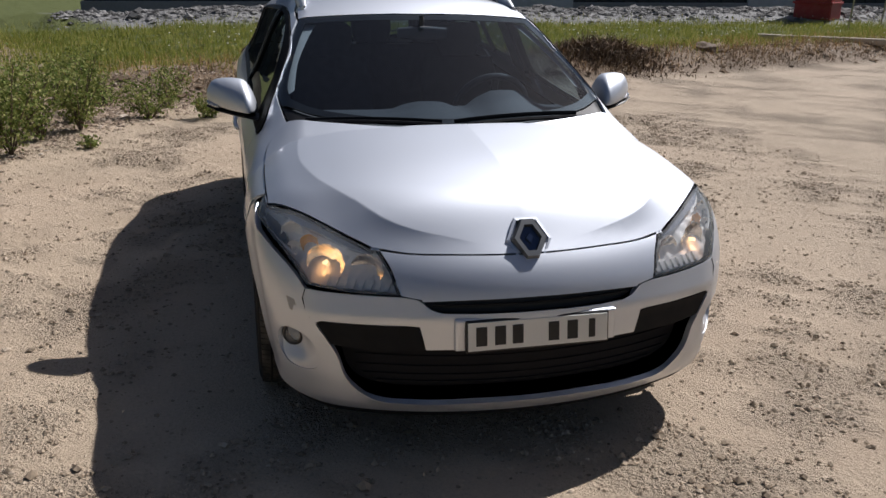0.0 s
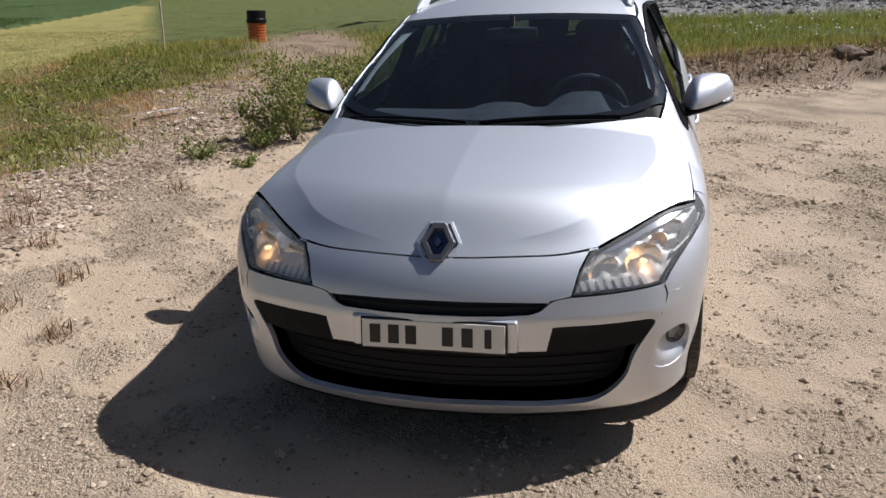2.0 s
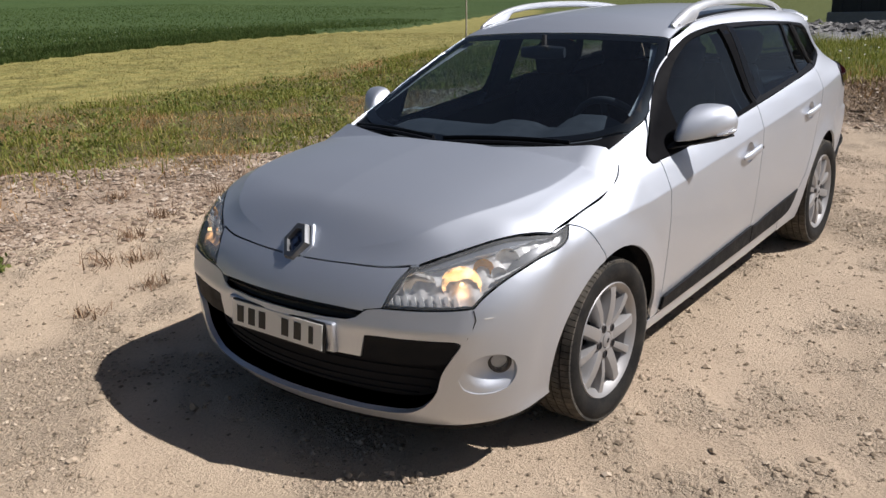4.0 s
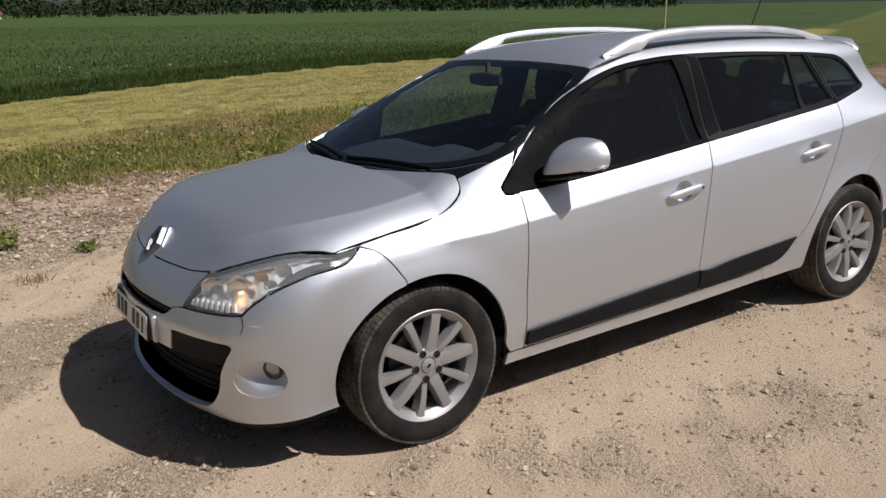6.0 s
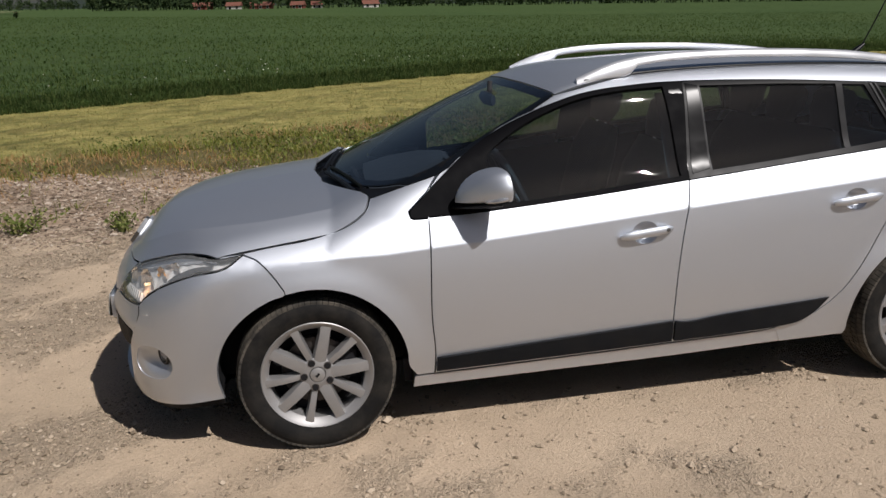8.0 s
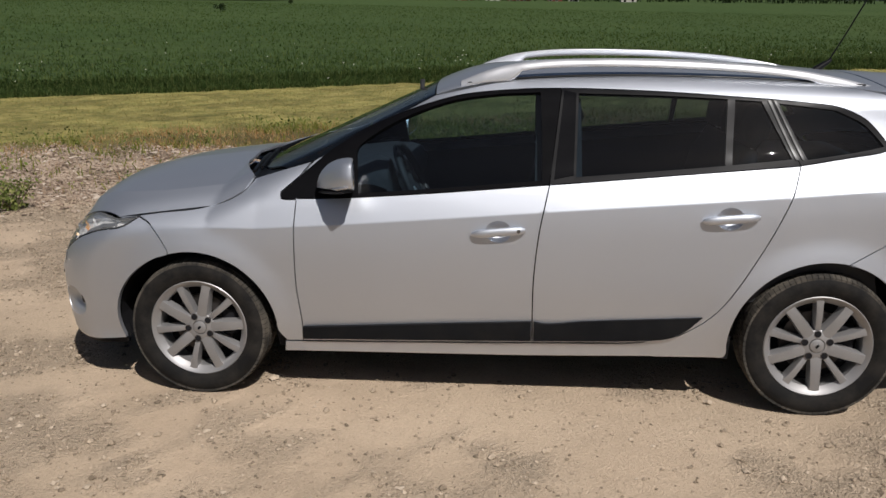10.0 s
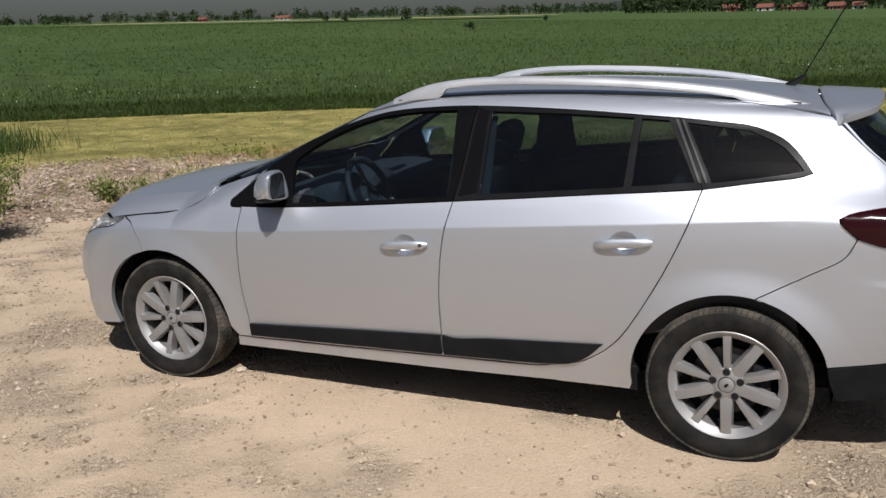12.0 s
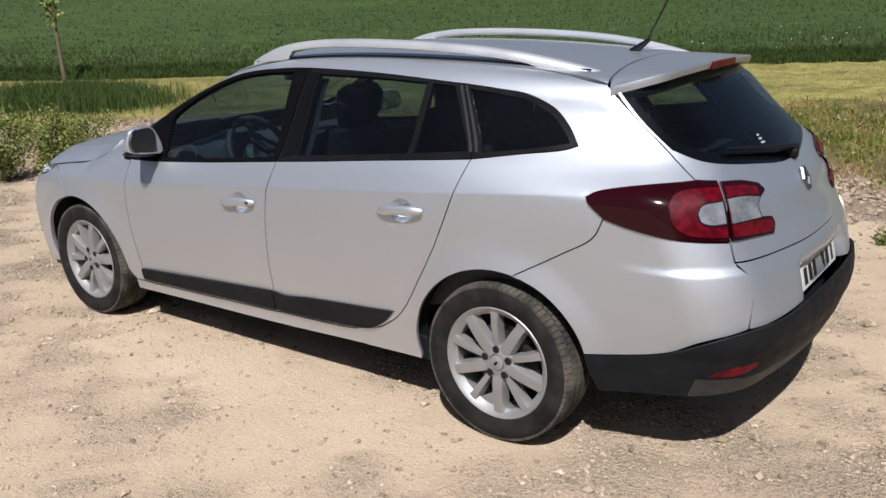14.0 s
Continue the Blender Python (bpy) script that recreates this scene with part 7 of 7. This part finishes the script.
def far_wood(name, azimuths, distance, spread, height, count, label):
    az = np.radians(rng.uniform(*azimuths, count))
    d = distance + rng.normal(0, spread, count)
    v = tree_cloud(zip(1 - np.sin(az) * d, np.cos(az) * d), height * rng.uniform(0.6, 1.2, count), 0.20, 60)
    ob = raw(name, v.tolist(), [(i, i + 1, i + 2, i + 3) for i in range(0, len(v), 4)], FAR_LEAF)
    tagged(ob, label, "wood", kind="stuff")


far_wood("far_wood", (-48, 11), 400, 25, 8, 620, "dark green wood along the far edge of the field")
far_wood("far_wood", (10, 75), 640, 40, 6.5, 520, "dark green wood on the far hills")
# distant ridge
az = np.radians(np.linspace(-75, 95, 140))
ridge_top = 14 + 7 * np.sin(az * 3.1 + 1) + 5 * np.sin(az * 9 + 2) + 2.0 * np.sin(az * 31)
ridge_top = np.where(np.degrees(az) < 12, ridge_top - 2, ridge_top - 16)
bx, by = 1 - np.sin(az) * 1150, np.cos(az) * 1150
bz_ = ground_height(bx, by)
v = np.vstack([np.stack([bx, by, bz_ - 8], 1), np.stack([bx * 1.05, by * 1.05, bz_ * 1.05 + ridge_top * 0.8], 1), np.stack([bx * 1.2, by * 1.2, bz_ * 1.2 - 10], 1)])
k = len(az)
ridge = raw("distant_ridge", v.tolist(), [(i, i + 1, k + i + 1, k + i) for i in range(k - 1)] + [(k + i, k + i + 1, 2 * k + i + 1, 2 * k + i) for i in range(k - 1)], surface("ridge_woods", (0.018, 0.029, 0.020), 0.95, vary=0.5, scale=0.12), None, "", True)
tagged(ridge, "dark wooded ridge on the horizon", "backdrop", kind="structure")
# pale stubble strip and bushes out in the field
for x, y, h in ((-22.5, 62, 0.9), (-33, 120, 1.1), (-95, 205, 2.6), (-110, 200, 2.4), (-125, 215, 2.8)):
    c = tree_cloud([(x, y)], [h], 0.16, 260)
    ob = tagged(new("field_bush"), "dark rounded bush standing alone in the field", "bush", "bushes in the field")
    ob.matrix_basis = pose(x, y, float(ground_height(x, y)))
    c = c - np.array([x, y, float(ground_height(x, y))])
    c[:, 2] *= 0.8
    raw("foliage", c.tolist(), [(i, i + 1, i + 2, i + 3) for i in range(0, len(c), 4)], FAR_LEAF, ob)
sxs, sys_ = np.linspace(-230, -70, 24), np.array([225.0, 262.0])
v = [(x, y + 0.12 * (x + 150), float(ground_height(x, y + 0.12 * (x + 150))) + 0.7) for x in sxs for y in sys_]
tagged(raw("stubble_strip", v, [(2 * i, 2 * i + 2, 2 * i + 3, 2 * i + 1) for i in range(23)], surface("stubble", (0.46, 0.37, 0.24), 0.95, vary=0.25, scale=0.3)), "pale sandy stubble strip across the far field", "ground", kind="structure")


# far farmhouses
def farmhouse(x, y, w, d, h, turn, wall, label):
    z = float(ground_height(x, y))
    ob = tagged(new("farmhouse"), label, "house", "farm across the field")
    ob.matrix_basis = pose(x, y, z - 0.3, 0, 0, turn)
    part("wall", box((w, d, h), (0, 0, h / 2), 0.02, 1), wall, ob)
    bm = bmesh.new()
    a = [bm.verts.new(p) for p in ((-w / 2 - 0.4, -d / 2 - 0.5, h), (w / 2 + 0.4, -d / 2 - 0.5, h), (w / 2 + 0.4, d / 2 + 0.5, h), (-w / 2 - 0.4, d / 2 + 0.5, h), (-w / 2 - 0.4, 0, h + d * 0.42), (w / 2 + 0.4, 0, h + d * 0.42))]
    for q in ((0, 1, 5, 4), (2, 3, 4, 5), (0, 4, 3), (1, 2, 5), (3, 2, 1, 0)):
        bm.faces.new([a[i] for i in q])
    part("roof", bm, ROOF, ob)
    for i in range(max(2, int(w / 3))):
        wx = -w / 2 + (i + 0.5) * w / max(2, int(w / 3))
        win = part("window", box((1.2, 0.12, 1.3), (wx, -d / 2 - 0.03, h * 0.55), 0.01, 1), WHITE_WALL, ob)
        part("pane", box((0.9, 0.06, 1.0), (wx, -d / 2 - 0.09, h * 0.55), 0.01, 1), GLOSS_BLACK, win)
    return ob


RED_WALL = surface("red_boards", (0.17, 0.045, 0.03), 0.8, vary=0.2, scale=2)
WHITE_WALL = surface("white_boards", (0.5, 0.48, 0.44), 0.8, vary=0.08, scale=2)
ROOF = surface("roof_tiles", (0.19, 0.075, 0.05), 0.8, vary=0.3, scale=4)
for deg, d, w, wall, label in ((4.5, 372, 15, RED_WALL, "red timber farmhouse below the wood"), (2.6, 366, 11, WHITE_WALL, "white farmhouse with a tiled roof"), (0.9, 370, 18, RED_WALL, "long red barn below the wood"), (-1.4, 360, 10, RED_WALL, "small red timber house"), (-2.6, 364, 8, WHITE_WALL, "small white house below the wood"),
                               (-6.0, 350, 12, WHITE_WALL, "white farmhouse at the wood's edge"), (33, 560, 20, WHITE_WALL, "pale farm building on the far hill"), (38, 590, 16, RED_WALL, "red barn on the far hill")):
    r = radians(deg)
    farmhouse(1 - math.sin(r) * d, math.cos(r) * d, w * 0.5, 3.6, 1.6, rng.uniform(-20, 20), wall, label)


# ---- things behind the car: drain pipe, stake, litter, red bin, beam, rocks, hall ----
ORANGE = surface("orange_plastic", (0.52, 0.135, 0.03), 0.5, vary=0.12, scale=20, dust=0.15)
bx_, by_ = 12.8, 6.9
pipe = tagged(new("drain_pipe"), "upright orange ribbed drain pipe with a black cap in grass", "pipe")
pipe.matrix_basis = pose(bx_, by_, float(ground_height(bx_, by_)) - 0.04, 2, 3, 0) @ Matrix.Scale(1.34, 4)
ribs = [(0.0, 0.115)]
for i in range(9):
    z = 0.02 + i * 0.04
    ribs += [(z, 0.115), (z + 0.006, 0.135), (z + 0.024, 0.135), (z + 0.030, 0.115)]
bm = lathe([(z, r) for z, r in ribs] + [(0.40, 0.115)], 32)
bmesh.ops.rotate(bm, verts=bm.verts, cent=(0, 0, 0), matrix=Matrix.Rotation(math.pi / 2, 3, "X"))
smooth(part("pipe_body", bm, ORANGE, pipe), 35)
bm = lathe([(0.36, 0.137), (0.365, 0.146), (0.42, 0.146), (0.43, 0.137), (0.535, 0.137), (0.545, 0.125), (0.53, 0.118), (0.36, 0.118)], 32)
bmesh.ops.rotate(bm, verts=bm.verts, cent=(0, 0, 0), matrix=Matrix.Rotation(math.pi / 2, 3, "X"))
smooth(part("cap", bm, BLACK_TRIM, pipe, "black plastic collar"), 35)

stake = tagged(new("marker_stake"), "thin pale wooden marker stake in the grass", "stake")
stake.matrix_basis = pose(9.95, 7.25, float(ground_height(9.95, 7.25)) - 0.02, 1, 2, 0)
part("stake_body", box((0.024, 0.024, 1.5), (0, 0, 0.75), 0.004, 1), surface("pale_wood", (0.46, 0.40, 0.31), 0.8, vary=0.2, scale=20), stake)

bm = bmesh.new()
pts = [[(0.09 * i + 0.02 * math.sin(3 * j), 0.05 * j + 0.02 * math.sin(2.2 * i), 0.035 * abs(math.sin(i * 1.3 + j))) for i in range(5)] for j in range(3)]
rows = [[bm.verts.new(p) for p in row] for row in pts]
for a_, b_ in zip(rows, rows[1:]):
    for i in range(4):
        bm.faces.new((a_[i], a_[i + 1], b_[i + 1], b_[i]))
bmesh.ops.solidify(bm, geom=bm.faces[:], thickness=0.004)
litter = part("plastic_scrap", bm, surface("white_film", (0.72, 0.72, 0.70), 0.4), None)
litter.matrix_basis = pose(5.45, 4.9, float(ground_height(5.5, 4.9)) + 0.07, 0, 0, -35) @ Matrix.Diagonal((1.2, 0.55, 0.7, 1))
tagged(litter, "crumpled white plastic scrap lying in the weeds", "litter")

skip = tagged(new("red_container"), "red painted steel container standing in the grass", "container")
skip.matrix_basis = pose(19.2, -15.7, float(ground_height(19.2, -15.7)) - 0.05, 0, 0, 35) @ Matrix.Scale(1.3, 4)
RED_STEEL = surface("red_paint", (0.33, 0.022, 0.022), 0.45, vary=0.15, scale=8, dust=0.1)
bm = bmesh.new()
lo_, hi_ = [(-0.40, -0.35), (0.40, -0.35), (0.40, 0.35), (-0.40, 0.35)], [(-0.36, -0.33), (0.42, -0.33), (0.42, 0.33), (-0.36, 0.33)]
a_, b_ = [bm.verts.new((p[0], p[1], 0)) for p in lo_], [bm.verts.new((p[0], p[1], 1.5)) for p in hi_]
for i in range(4):
    bm.faces.new((a_[i], a_[(i + 1) % 4], b_[(i + 1) % 4], b_[i]))
bm.faces.new(b_), bm.faces.new(a_[::-1])
bmesh.ops.bevel(bm, geom=bm.edges[:], offset=0.02, segments=2, affect="EDGES")
bmesh.ops.recalc_face_normals(bm, faces=bm.faces)
part("container_body", bm, RED_STEEL, skip)
for z in (0.35, 0.8, 1.25):
    part("rib", box((0.86, 0.76, 0.05), (0.01, 0, z), 0.01, 1), RED_STEEL, skip)
for x, y in ((16.4, -14.6), (17.4, -16.4)):
    st = part("marker_stake", box((0.03, 0.03, 1.0), (0, 0, 0.5), 0.003, 1), bpy.data.materials["pale_wood"], None)
    st.matrix_basis = pose(x, y, float(ground_height(x, y)) - 0.1, 2, -2, 10)
    tagged(st, "thin pale wooden marker stake in the grass", "stake")
beam = part("timber_beam", box((2.6, 0.14, 0.12), (0, 0, 0.06), 0.01, 1), bpy.data.materials["pale_wood"], None)
beam.matrix_basis = pose(11.9, -10.6, float(ground_height(11.9, -10.6)) - 0.02, 0, 0, 55)
tagged(beam, "weathered timber beam lying on the bank", "beam")


def rock(x, y, r, squash, label):
    bm = bmesh.new()
    bmesh.ops.create_icosphere(bm, subdivisions=3, radius=r)
    for v_ in bm.verts:
        q = v_.co.normalized()
        k = 1 + 0.55 * noise.noise(q * 1.9 + Vector((x, y, 0))) + 0.22 * noise.noise(q * 5 + Vector((y, x, 3))) + 0.10 * noise.noise(q * 12 + Vector((x, 2, y)))
        v_.co = Vector((q.x * r * k, q.y * r * k * 0.85, q.z * r * k * squash))
    ob = part("boulder", bm, EARTH_ROCK, None)
    ob.matrix_basis = pose(x, y, float(ground_height(x, y)) + r * squash * 0.15, 0, 0, rng.uniform(0, 360))
    for f_ in ob.data.polygons:
        f_.use_smooth = True
    tagged(ob, label, "boulder", "boulders on the bank")


EARTH_ROCK = surface("earthy_rock", (0.16, 0.115, 0.08), 0.95, vary=0.5, scale=10, relief=0.01)
for x, y, r, s in ((9.1, -3.2, 0.20, 0.45), (9.9, -5.6, 0.17, 0.45), (10.6, -7.2, 0.24, 0.42)):
    rock(x, y, r, s, "brown earthy boulder lying on the bank")

# a dark hall, added to make the dark band at the back of the yard
hall = tagged(new("dark_band_hall"), "long dark grey metal-clad hall, added for the dark band behind the stone heap", "building")
hall.matrix_basis = pose(26.0, -13.0, 0.0, 0, 0, 4)
CLAD = surface("dark_cladding", (0.030, 0.034, 0.042), 0.5, 0.2, vary=0.15, scale=3)
part("wall", box((0.3, 36, 5.2), (0, 0, 2.3), 0.02, 1), CLAD, hall)
part("roof", box((9, 36.6, 0.25), (4.3, 0, 4.95), 0.02, 1, (0, -4, 0)), CLAD, hall)
part("wall", box((9, 0.3, 5.0), (4.5, 17.8, 2.3), 0.02, 1), CLAD, hall)
part("plinth", box((0.4, 36.2, 0.5), (-0.03, 0, 0.1), 0.02, 1), surface("concrete", (0.30, 0.30, 0.29), 0.9, vary=0.2, scale=4), hall)
for i in range(72):
    part("cladding_rib", box((0.05, 0.09, 4.6), (-0.17, -17.75 + i * 0.5, 2.6), 0.01, 1), CLAD, hall)
for y in (-6.0, 3.5):
    dr = part("door", box((0.08, 2.4, 2.6), (-0.21, y, 1.4), 0.01, 1), surface("pale_door", (0.55, 0.56, 0.57), 0.5), hall)
    part("door_handle", box((0.06, 0.10, 0.04), (-0.27, y + 1.0, 1.3), 0.008, 1), BLACK_TRIM, dr)
